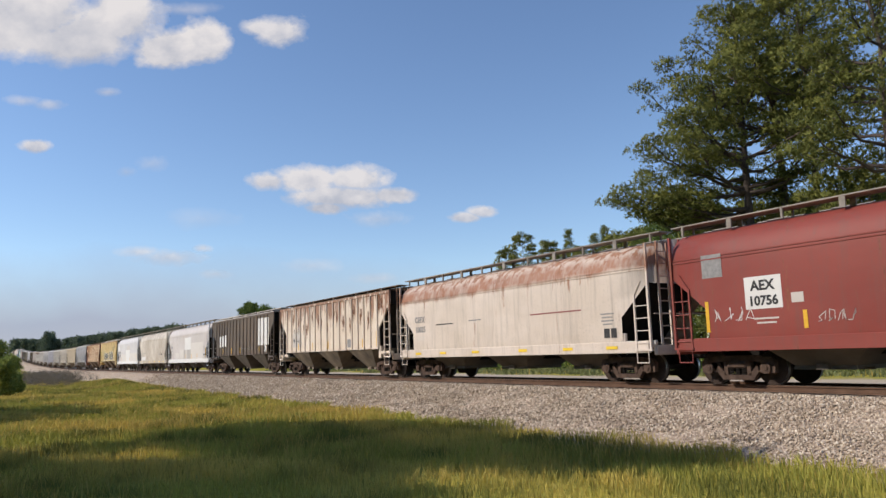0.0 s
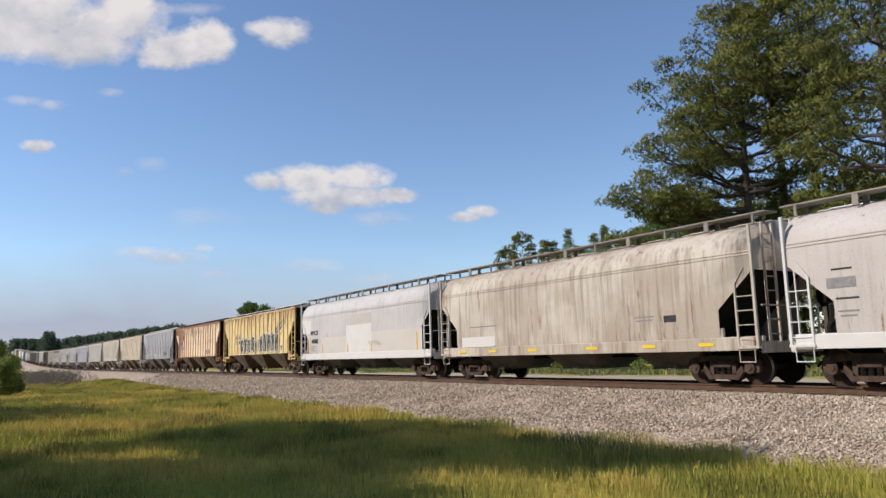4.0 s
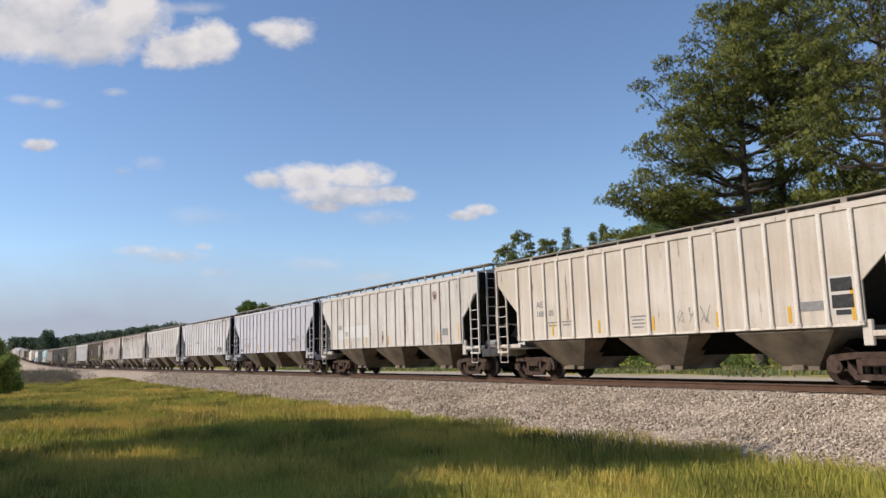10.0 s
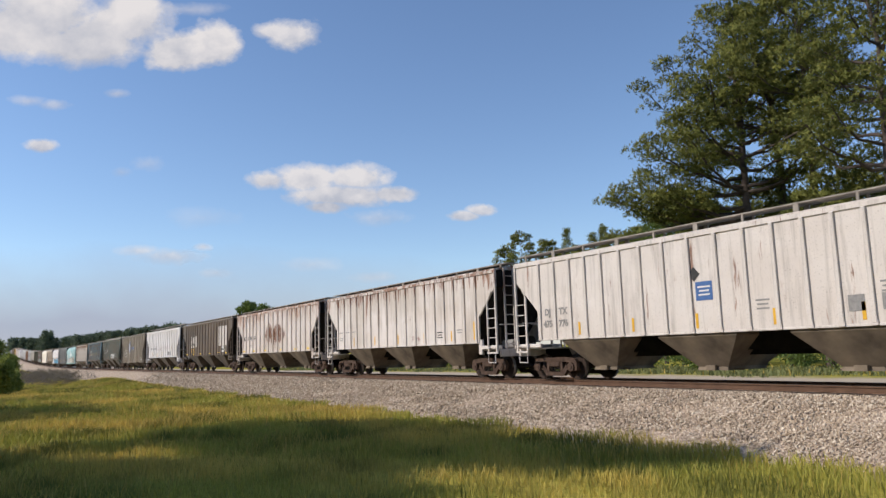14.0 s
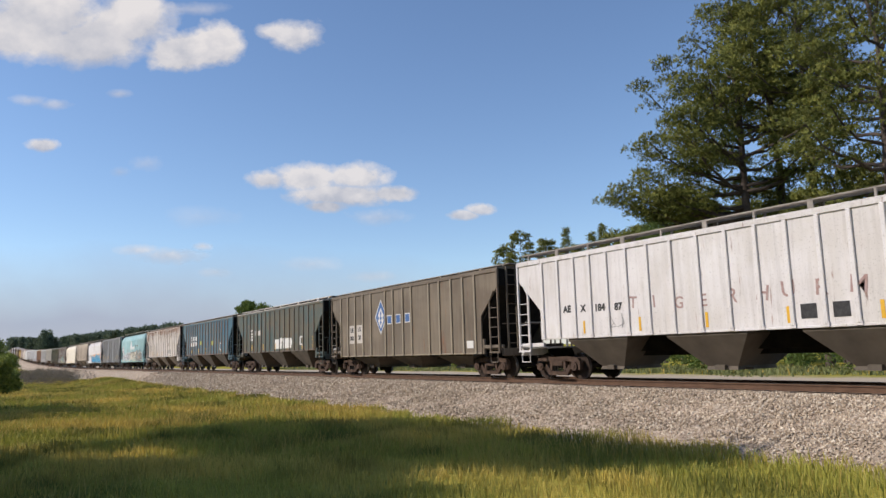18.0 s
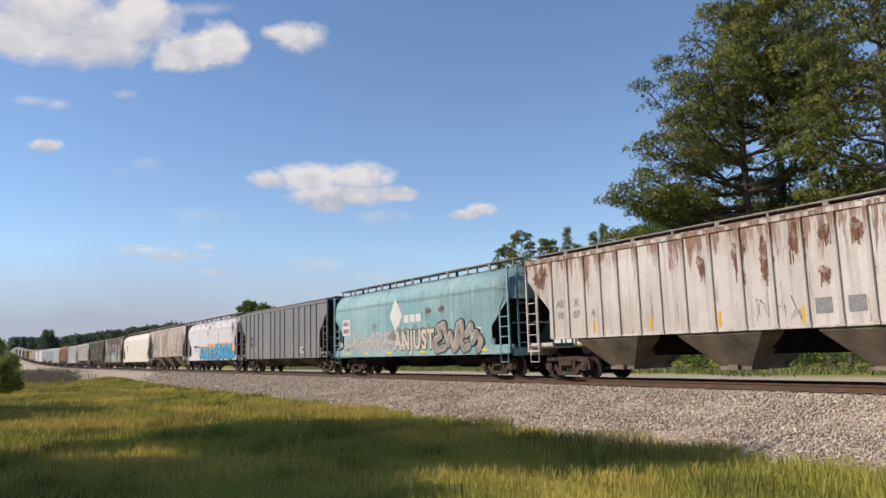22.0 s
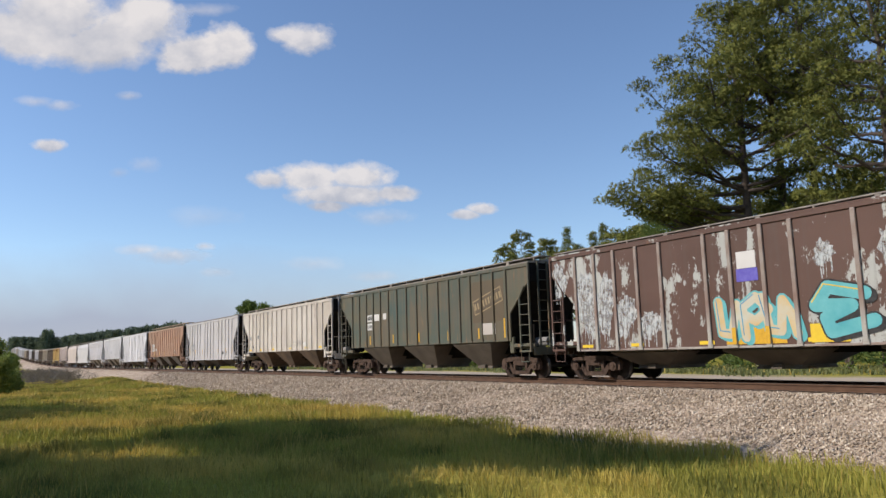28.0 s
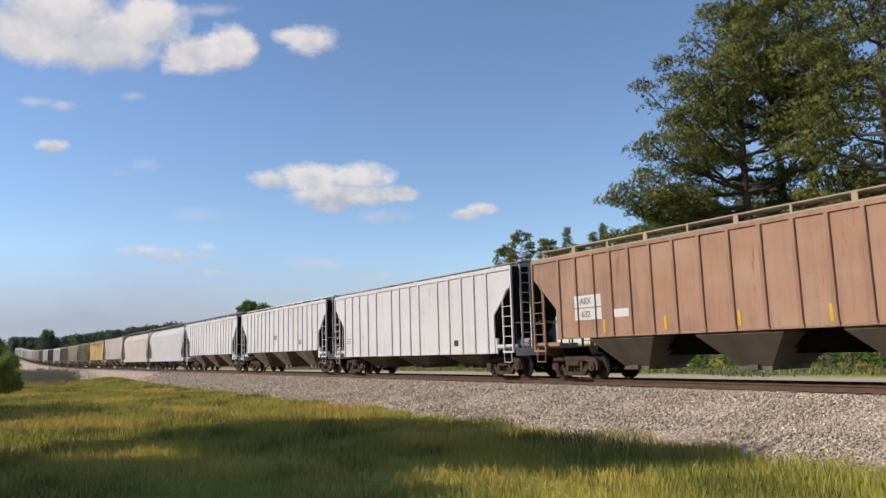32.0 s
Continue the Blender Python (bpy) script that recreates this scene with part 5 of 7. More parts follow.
def build_car(kind, length, paint, label, trim=None, bay=None, roof=None, marks=(), reflect="v", high=False, near=True, rib=None, group="grain cars"):
    """One covered hopper on two trucks; its origin is at rail height under the car's middle."""
    half = round((length - (0.95 if kind == "B" else 1.3)) / 2, 2)
    sill, ribs = SPOTS[kind]
    trim = trim or paint
    car = new("covered_hopper")
    tagged(car, label, "railcar", group)
    if kind == "B":
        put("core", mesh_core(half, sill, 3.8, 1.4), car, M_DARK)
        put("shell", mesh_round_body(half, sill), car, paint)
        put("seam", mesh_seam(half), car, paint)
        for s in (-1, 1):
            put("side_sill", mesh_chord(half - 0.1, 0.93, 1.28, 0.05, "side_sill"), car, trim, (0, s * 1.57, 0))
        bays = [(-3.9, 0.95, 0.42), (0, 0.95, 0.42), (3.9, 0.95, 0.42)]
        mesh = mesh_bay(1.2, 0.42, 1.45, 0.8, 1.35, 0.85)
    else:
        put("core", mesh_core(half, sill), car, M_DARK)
        for s in (-1, 1):
            put("side_sheet", mesh_side(half, sill, "flat", s), car, paint)
            put("side_sill", mesh_chord(half - 1.2, sill - 0.05, sill + 0.015, 0.03, "sill_angle"), car, rib or paint, (0, s * 1.585, 0))
            if near or s < 0:
                put("top_chord", mesh_chord(half, EAVE - 0.13, EAVE - 0.005, 0.04, "top_chord"), car, trim, (0, s * 1.6, 0))
        put("roof", mesh_roof(half), car, roof or trim)
        if near:
            me = mesh_rib(sill)
            xs = [-half + 2 * half * u for u in ribs]
            for x in xs:
                put("rib", me, car, rib or paint, (x, FACE, 0))
            far = put("far_side_ribs", cached(("farribs", half, sill), lambda: far_ribs(half, sill, ribs, 1)), car, rib or paint)
        else:
            put("side_ribs", cached(("nearribs", half, sill), lambda: far_ribs(half, sill, ribs, -1)), car, rib or paint)
        if kind in "AW":
            mesh = mesh_bay(1.45, 0.36, 1.35, 0.5, 1.54, 0.86)
        else:
            mesh = mesh_bay(1.0, 0.38, 1.35, 0.62, 1.3, 0.8)
        # dark block along the centre, painting the shaded gap between bays
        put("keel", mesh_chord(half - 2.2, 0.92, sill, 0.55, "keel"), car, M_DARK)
    for x in (-4.25, 0.0, 4.25):
        put("hopper_bay", mesh, car, bay or M_BAYD, (x, 0, 0))
    for s in (-1, 1):
        put("running_board", mesh_walk(half, "low" if kind == "C" else high or kind == "B"), car, roof or M_WALK, (0, s * 0.92, 0))
    put("hatch_cover", mesh_hatch(half), car, roof or trim)
    lad = mesh_ladder("round" if kind == "B" else "flat")
    put("ladder", lad, car, trim, (half, FACE, 0))
    put("ladder", lad, car, trim, (-half, 1.6, 0), rot=(0, 0, math.pi))
    mir = cached(("ladder_mirror", kind == "B"), lambda: mirrored(lad))
    put("ladder", mir, car, trim, (-half, FACE, 0))
    put("end_platform", mesh_platform(), car, trim, (half, 0, 0))
    put("end_platform", mesh_platform(), car, trim, (-half, 0, 0), rot=(0, 0, math.pi))
    put("coupler", mesh_coupler(), car, None, (half, 0, 0))
    put("coupler", mesh_coupler(), car, None, (-half, 0, 0), rot=(0, 0, math.pi))
    if near:
        put("end_ladder", mesh_end_ladder(), car, trim, (half, 0, 0))
        put("end_ladder", mesh_end_ladder(), car, trim, (-half, 0, 0), rot=(0, 0, math.pi))
        for piece in ("brake_cylinder", "air_reservoir", "brake_wheel", "brake_housing", "brake_rod", "release_pipe"):
            put(piece, mesh_brake(piece), car, M_GREYT if piece == "brake_cylinder" else None, (half if length > 17 else -half, 0, 0), rot=(0, 0, 0 if length > 17 else math.pi))
    wheels = []
    for s in (-1, 1):
        truck = new("truck")
        truck.parent = car
        truck.location = (s * (length / 2 - 2.03), 0, 0)
        for q in (-1, 1):
            put("side_frame", mesh_frame(q), truck)
            if near:
                put("spring_nest", mesh_springs(q), truck)
        put("bolster", mesh_bolster(), truck)
        for q in (-1, 1):
            wheels.append((put("wheelset", mesh_wheelset(), truck, None, (q * 0.89, 0, WHEEL_R)), q * 0.89))
    # reflectors
    if near:
        if reflect == "v":
            for k, u in enumerate((0.085, 0.21, 0.36, 0.51, 0.66, 0.80, 0.905)):
                tall = 0.42 if 0 < k < 6 else 0.75
                x = -half + 2 * half * u
                put("reflector", mesh_plate(0.09, tall), car, M_YEL, (x, FACE - 0.005, max(sill, 1.36) + 0.10 + tall / 2))
        elif reflect == "h":
            for u in (0.105, 0.24, 0.4, 0.6, 0.76, 0.895):
                x = -half + 2 * half * u
                put("reflector", mesh_plate(0.5, 0.10), car, M_YEL2, (x, FACE - 0.03 if kind == "B" else FACE - 0.005, 1.11 if kind == "B" else sill + 0.12))
    for order, mk in enumerate(snapped(marks, ribs)):
        if mk[0] == "p":
            _, u0, u1, z0, z1, mat = mk
            put("paint_patch", mesh_plate(2 * half * (u1 - u0), z1 - z0), car, mat, (-half + half * (u0 + u1), FACE - 0.0005 * (order + 1), (z0 + z1) / 2))
            if u1 - u0 > 0.06 and near:
                for u in ribs:
                    if u0 - 0.002 < u < u1 + 0.002:
                        put("paint_patch", mesh_plate(0.122, z1 - z0), car, mat, (-half + 2 * half * u, FACE - 0.0565 - 0.0005 * order, (z0 + z1) / 2))
        elif mk[0] == "t":
            _, u, z, size, body, mat = mk
            put("lettering", mesh_text(body, size), car, mat, (-half + 2 * half * u, FACE - 0.009, z), rot=(math.pi / 2, 0, 0))
        elif mk[0] == "f":
            _, u, z, size, body, mat, tilt = mk
            put("lettering", mesh_text(body, size, 0.006), car, mat, (-half + 2 * half * u, FACE - 0.006, z), rot=(math.pi / 2, -radians(tilt), 0))
        elif mk[0] == "b":
            _, u, z, w, lines, mat = mk
            for k in range(lines):
                put("stencil_bar", mesh_plate(w * (1.0, 0.8, 0.9, 0.7)[k % 4], 0.045), car, mat, (-half + 2 * half * u, FACE - 0.003, z - 0.11 * k))
        elif mk[0] == "g":
            _, u0, u1, z0, z1, count, seed, outl, fill, line, lab = mk
            lift = (0.024 if kind == "B" else 0.0) + 0.0005 * order
            if isinstance(count, str):
                letter_piece(car, -half + 2 * half * u0, -half + 2 * half * u1, z0, z1, count, seed, outl, fill, line, lab, lift)
            elif count < 0:
                bubble_piece(car, -half + 2 * half * u0, -half + 2 * half * u1, z0, z1, -count, seed, outl, fill, lab, lift + 0.034)
            elif count == 0:
                backdrop(car, -half + 2 * half * u0, -half + 2 * half * u1, z0, z1, seed, fill, lab, lift)
            else:
                spray(car, -half + 2 * half * u0, -half + 2 * half * u1, z0, z1, count, seed, outl, fill, line, lab, lift)
        elif mk[0] == "w":
            _, u, z, size, body, outl, fill, lab, sq = mk
            bubble_word(car, -half + 2 * half * u, z, size, body, outl, fill, lab, sq)
        elif mk[0] == "q":
            _, u, z, w, h, turn, mat = mk
            put("emblem_bar", mesh_plate(w, h), car, mat, (-half + 2 * half * u, FACE - 0.0005 * (order + 1), z), rot=(0, -radians(turn), 0))
        elif mk[0] == "y":
            _, u, z0, z1, mat = mk
            put("reflector", mesh_plate(0.11, z1 - z0), car, mat, (-half + 2 * half * u, FACE - 0.006, (z0 + z1) / 2))
        elif mk[0] == "o":
            # rust-eaten blotch
            _, u, z, w, h, seed, mat = mk
            h = min(h, (z - sill - 0.06) * 1.5)
            bm = bmesh.new()
            rb = random.Random(seed)
            blob(bm, 0, 0, w, h, rb, -0.002, 40, 1.7, 0.16)
            for vert in bm.verts:
                vert.co.x *= rb.uniform(0.72, 1.2)
                vert.co.z *= rb.uniform(0.78, 1.15)
            for q in range(5):
                dx = rb.uniform(-0.4, 0.4) * w
                stroke(bm, [(dx, 0), (dx + rb.uniform(-0.03, 0.03), -min(h * rb.uniform(0.5, 1.0), z - sill - 0.06))], rb.uniform(0.012, 0.05), -0.0022 - 0.0002 * q)
            put("rust_blotch", finish(bm, "rust_blotch", mat), car, None, (-half + 2 * half * u, FACE - 0.0005 * (order + 1), z))
        elif mk[0] == "r":
            # painted ring of a worn emblem
            _, u, z, rad, wide, mat = mk
            bm = bmesh.new()
            n = 28
            rings = [[bm.verts.new((r * math.cos(-2 * math.pi * i / n), -0.002, r * math.sin(-2 * math.pi * i / n))) for i in range(n)] for r in (rad, rad - wide)]
            for i in range(n):
                j = (i + 1) % n
                bm.faces.new((rings[0][i], rings[0][j], rings[1][j], rings[1][i]))
            put("emblem_ring", finish(bm, "emblem_ring", mat), car, None, (-half + 2 * half * u, FACE - 0.0005 * (order + 1), z))
        elif mk[0] == "s":
            _, u0, u1, z, h, seed, mat = mk
            scrawl(car, -half + 2 * half * u0, -half + 2 * half * u1, z, h, seed, mat)
        elif mk[0] == "d":
            _, u, z, w, h, mat = mk
            bm = bmesh.new()
            vs = [bm.verts.new(p) for p in ((-w / 2, -0.004, 0), (0, -0.004, -h / 2), (w / 2, -0.004, 0), (0, -0.004, h / 2))]
            bm.faces.new(vs)
            put("emblem", finish(bm, "emblem", mat), car, None, (-half + 2 * half * u, FACE - 0.003 - 0.0008 * order, z))
    return car, wheels


def snapped(marks, ribs):
    """Stencils and small plates sit in the middle of a panel between two ribs."""
    mids = [(a + b) / 2 for a, b in zip(ribs, ribs[1:])]
    out = []
    for mk in marks:
        if mids and mk[0] == "t":
            mk = (mk[0], min(mids, key=lambda v: abs(v - mk[1]))) + tuple(mk[2:])
        elif mids and mk[0] == "p" and mk[2] - mk[1] < 0.042:
            c = (mk[1] + mk[2]) / 2
            best = min(mids, key=lambda v: abs(v - c))
            if mk[2] - mk[1] > 0.02:
                mk = (mk[0], mk[1] + best - c, mk[2] + best - c) + tuple(mk[3:])
        elif mids and mk[0] == "b" and mk[3] < 0.75:
            mk = (mk[0], min(mids, key=lambda v: abs(v - mk[1]))) + tuple(mk[2:])
        out.append(mk)
    return out


def far_ribs(half, sill, ribs, sgn):
    bm = bmesh.new()
    for u in ribs:
        x = -half + 2 * half * u
        a, b = sorted((sgn * 1.6, sgn * 1.665))
        box(bm, x - 0.05, x + 0.05, a, b, sill + 0.02, EAVE - 0.12)
    return finish(bm, "far_side_ribs", M_WHITE)


def mirrored(me):
    m2 = me.copy()
    m2.transform(Matrix.Diagonal((-1, 1, 1, 1)))
    m2.flip_normals()
    return m2

# ---- the train, car by car; GAPS: the couplers' places along the line at the start, from the first car on ----
GAPS = [8.7, 26.0, 42.4, 59.1, 75.8, 92.4, 108.7, 125.1, 142.2, 159.3, 176.2, 193.2, 209.7, 226.9, 244.0, 261.2, 278.5, 296.0, 313.2, 330.7,
        348.3, 365.3, 383.0, 400.35, 417.9, 434.9, 452.45, 468.6, 486.1, 504.2, 521.45, 539.15, 556.85, 574.5, 592.5, 610.0, 627.2, 644.4]
ABEAM = 11.0
WHITE_D, TAN_D = (0.60, 0.58, 0.54), (0.50, 0.45, 0.37)
P = car_paint
TRAIN = []


def add(kind, paint, label, **kw):
    TRAIN.append((kind, paint, label, kw))




def ragged(name, a, b):
    """Rust or bare undercoat that eats through paint in ragged islands, with gaps between them."""
    m = plain(name, a, b, 7.0, 0.95)
    nt = m.node_tree
    n = noise_tex(nt, coords(nt, (8, 8, 3.2)), 1.0, 10, 0.8)
    nt.links.new(ramp(nt, n, [(0.40, 0.0), (0.56, 0.92)]), nt.nodes["Principled BSDF"].inputs["Alpha"])
    return m


M_RUSTB = ragged("rust_blotch_brown", (0.13, 0.055, 0.032), (0.24, 0.11, 0.06))
M_REDRUST = plain("red_rusted_panel", (0.17, 0.06, 0.035), (0.27, 0.115, 0.07), 2.5, 0.9)
M_FADE = plain("spray_faded", (0.52, 0.56, 0.50), (0.62, 0.40, 0.12), 1.2, 0.6)
M_TEAL = plain("spray_teal", (0.07, 0.36, 0.40), (0.16, 0.48, 0.50), 2.0, 0.6)
M_EMBLEM = plain("emblem_dark", (0.06, 0.05, 0.045), (0.11, 0.09, 0.07), 5.0, 0.8)
M_OVER = ragged("overspray_white", (0.60, 0.58, 0.56), (0.46, 0.44, 0.43))
M_SMUT = ragged("overspray_smut", (0.24, 0.21, 0.18), (0.36, 0.34, 0.31))
M_FLAKE = ragged("bare_undercoat", (0.62, 0.62, 0.60), (0.48, 0.54, 0.56))


def tags(u, z, rows, mat, size=0.27, step=0.36):
    """Stencilled letters in rows, each row a list of (u, text)."""
    out = []
    for k, row in enumerate(rows):
        for uu, body in row:
            out.append(("t", uu, z - step * k, size, body, mat))
    return out


def plate_h(u, z, w=0.034, h=0.34):
    """The small consolidated stencil panel, white with black blocks."""
    return [("p", u - w / 2, u + w / 2, z - h / 2, z + h / 2, M_WHITE), ("p", u - w * 0.4, u - w * 0.05, z - h * 0.15, z + h * 0.36, M_BLACK), ("p", u + w * 0.05, u + w * 0.4, z - h * 0.15, z + h * 0.36, M_BLACK),
            ("p", u - w * 0.38, u + w * 0.38, z - h * 0.36, z - h * 0.24, M_BLACK)]


def dark_plates(u1, u2, z=1.83, w=0.026, h=0.36, mat=None):
    return [("p", u - w / 2, u + w / 2, z - h / 2, z + h / 2, mat or M_GREYT) for u in (u1, u2)]


def list_cars():
    grey = M_GREYT
    add("B", P("red_paint", (0.21, 0.038, 0.028), (0.245, 0.05, 0.037), amount=0.12, streak=0.25), "dull red smooth-sided covered hopper with a white number patch", roof=M_WALK, reflect="n",
        marks=[("p", 0.145, 0.21, 2.0, 2.85, M_WHITE), ("t", 0.177, 2.6, 0.36, "AEX", M_BLACK), ("t", 0.177, 2.2, 0.34, "10756", M_BLACK), ("p", 0.065, 0.105, 2.95, 3.6, grey), ("y", 0.07, 1.45, 2.3, M_YEL), ("y", 0.245, 1.45, 1.9, M_YEL),
               ("s", 0.085, 0.15, 1.75, 0.4, 3, M_WHITE), ("s", 0.265, 0.31, 1.6, 0.3, 4, M_PINKW), ("p", 0.225, 0.245, 2.1, 2.35, M_PINKW), ("b", 0.18, 1.75, 0.7, 2, M_PINKW)])
    add("B", P("white_rusted_shell", (0.63, 0.55, 0.45), (0.55, 0.47, 0.37), (0.22, 0.085, 0.04), 0.22, 0.3, top_rust=0.25, band=(3.5, 3.95)), "off-white smooth covered hopper with a rust-streaked shoulder", roof=M_WALK, reflect="h",
        marks=[("t", 0.115, 2.62, 0.36, "CEFX", grey), ("t", 0.118, 2.18, 0.36, "10025", grey), ("b", 0.12, 1.85, 0.7, 2, M_PALE), ("b", 0.25, 2.35, 1.4, 1, M_BLACK), ("b", 0.40, 2.4, 0.9, 1, grey), ("b", 0.72, 2.4, 2.7, 1, M_REDT), ("b", 0.885, 2.2, 0.6, 4, grey)] + dark_plates(0.882, 0.902, 1.58, 0.016, 0.3, M_BLACK))
    add("A", P("white_rust_panels", (0.70, 0.61, 0.48), (0.62, 0.52, 0.39), (0.19, 0.075, 0.038), 0.55, 0.25, top_rust=0.55), "cream-white ribbed grain hopper with heavy brown rust streaks", bay=M_BAY,
        rib=P("cream_rib", (0.62, 0.53, 0.42), (0.52, 0.43, 0.33), amount=0.4), roof=M_BAYB,
        marks=[("p", 0.145, 0.242, 1.75, 2.62, M_PINKW), ("f", 0.163, 2.74, 0.36, "A", M_BLACK, 0), ("f", 0.213, 2.72, 0.36, "EX", M_BLACK, 0), ("f", 0.163, 2.14, 0.36, "184", M_BLACK, 0), ("f", 0.211, 2.12, 0.36, "41", M_BLACK, 0), ("p", 0.704, 0.732, 1.56, 2.0, grey)] + [("o", 0.155 + 0.0482 * k + 0.01 * (k % 3), 3.55 - 0.25 * (k % 4), 0.3, 0.7, 200 + k, M_RUSTB) for k in range(0, 15)] + [("o", 0.93, 3.75, 0.9, 0.7, 230, M_RUSTB)])
    dk = P("dark_umber_paint", (0.10, 0.072, 0.050), (0.14, 0.10, 0.07), amount=0.1, streak=0.4, mottle=0.6, tone=(0.06, 0.046, 0.035))
    add("A", dk, "dark umber ribbed grain hopper with a large white repaint patch", bay=M_BAYD, roof=M_PINKW,
        marks=[("p", 0.15, 0.184, 2.1, 3.0, M_WHITE), ("p", 0.197, 0.237, 2.15, 3.0, M_WHITE), ("p", 0.25, 0.285, 2.15, 3.05, M_WHITE), ("p", 0.783, 0.93, 2.05, 3.95, M_WHITE), ("s", 0.52, 0.72, 1.75, 0.3, 6, grey)] + plate_h(0.866, 1.8, 0.034, 0.42))
    add("B", P("pale_grey_shell", (0.52, 0.475, 0.42), (0.47, 0.43, 0.375), amount=0.12, streak=0.22), "pale grey smooth covered hopper patched with white paint", trim=M_WHITE, reflect="n",
        marks=[("p", 0.44, 0.59, 2.15, 3.3, M_WHITE), ("p", 0.59, 0.87, 1.27, 2.75, M_PALE), ("p", 0.415, 0.59, 1.3, 2.15, M_SMEAR), ("p", 0.31, 0.41, 1.3, 2.2, M_PALE), ("p", 0.20, 0.29, 1.3, 1.9, M_PALE), ("p", 0.46, 0.5, 1.3, 2.15, M_PINKW), ("b", 0.09, 2.8, 0.5, 1, M_BLACK), ("p", 0.065, 0.11, 2.35, 2.6, M_GREYT), ("b", 0.095, 2.1, 0.55, 1, M_BLACK), ("b", 0.095, 1.8, 0.5, 2, grey),
               ("y", 0.925, 1.35, 2.2, M_YEL), ("y", 0.74, 1.3, 1.72, M_YEL), ("y", 0.61, 1.3, 1.7, M_YEL), ("y", 0.46, 1.3, 1.7, M_YEL), ("b", 0.89, 2.3, 0.5, 3, grey)] + plate_h(0.9, 1.6))
    add("B", P("tan_weathered_shell", (0.52, 0.46, 0.38), (0.60, 0.55, 0.47), amount=0.2, streak=0.75, grime=(0.18, 0.13, 0.095), mottle=0.5, tone=(0.30, 0.23, 0.165)), "dusty tan-white smooth covered hopper with dark streaks", reflect="h",
        marks=[("b", 0.2, 2.1, 1.8, 1, grey), ("p", 0.8, 0.83, 1.8, 2.0, M_BLACK), ("p", 0.1, 0.25, 1.3, 1.7, M_WHITE), ("b", 0.75, 2.0, 0.8, 2, grey)])
    add("B", P("light_grey_shell", (0.54, 0.52, 0.48), (0.49, 0.47, 0.44), amount=0.08, streak=0.25), "light grey smooth covered hopper with white touch-up patches", trim=M_WHITE, reflect="n",
        marks=[("p", 0.01, 0.10, 2.5, 3.3, M_WHITE), ("p", 0.20, 0.42, 1.27, 2.2, M_PALE), ("p", 0.42, 0.62, 1.27, 2.75, M_WHITE), ("p", 0.62, 0.95, 1.27, 2.3, M_PALE), ("p", 0.47, 0.62, 2.76, 3.3, M_PINKW), ("t", 0.13, 2.5, 0.36, "MWCX", M_BLACK), ("t", 0.138, 2.0, 0.34, "480883", M_BLACK), ("b", 0.12, 1.7, 0.6, 3, grey),
               ("s", 0.24, 0.36, 1.0, 0.2, 8, grey), ("s", 0.6, 0.68, 1.6, 0.35, 9, grey), ("y", 0.092, 1.3, 2.2, M_YEL), ("y", 0.21, 1.3, 1.8, M_YEL), ("y", 0.435, 1.3, 1.75, M_YEL), ("y", 0.62, 1.3, 1.75, M_YEL), ("y", 0.92, 1.3, 2.1, M_YEL), ("p", 0.245, 0.262, 2.2, 2.45, M_PINKW)])
    yel = P("grain_yellow_paint", (0.80, 0.60, 0.27), (0.70, 0.50, 0.21), (0.22, 0.09, 0.03), 0.62, 0.32, top_rust=0.4, mottle=0.35, tone=(0.42, 0.26, 0.10))
    add("A", yel, "weathered yellow ribbed grain hopper with black and white graffiti", bay=M_BAYB, roof=M_PINKW, rib=P("pale_yellow_rib", (0.82, 0.70, 0.40), (0.76, 0.60, 0.3), amount=0.1),
        marks=[("p", 0.197, 0.325, 2.0, 3.0, P("cream_patch", (0.64, 0.54, 0.33), (0.62, 0.5, 0.3))), ("t", 0.22, 2.72, 0.34, "AE", M_BLACK), ("t", 0.258, 2.72, 0.34, "X", M_BLACK), ("t", 0.222, 2.32, 0.34, "15", M_BLACK), ("t", 0.262, 2.34, 0.34, "46", M_BLACK),
               ("g", 0.292, 0.508, 1.50, 2.72, -6, 71, M_WHITE, M_BLACK, M_WHITE, "black and white sprayed bubble letters"), ("g", 0.55, 0.808, 1.50, 2.85, -8, 72, M_WHITE, M_BLACK, M_WHITE, "black and white sprayed bubble letters"), ("r", 0.825, 3.2, 0.52, 0.035, M_BAYB), ("q", 0.825, 3.2, 1.75, 0.40, 23, M_EMBLEM)] + [("q", 0.782 + 0.0096 * k, 2.92 + 0.0615 * k, 0.09, 0.20 if k % 4 else 0.12, 23, M_PINKW) for k in range(10)] + [("r", 0.80, 2.42, 0.3, 0.03, M_PINKW)] + plate_h(0.843, 1.78, 0.026, 0.4))
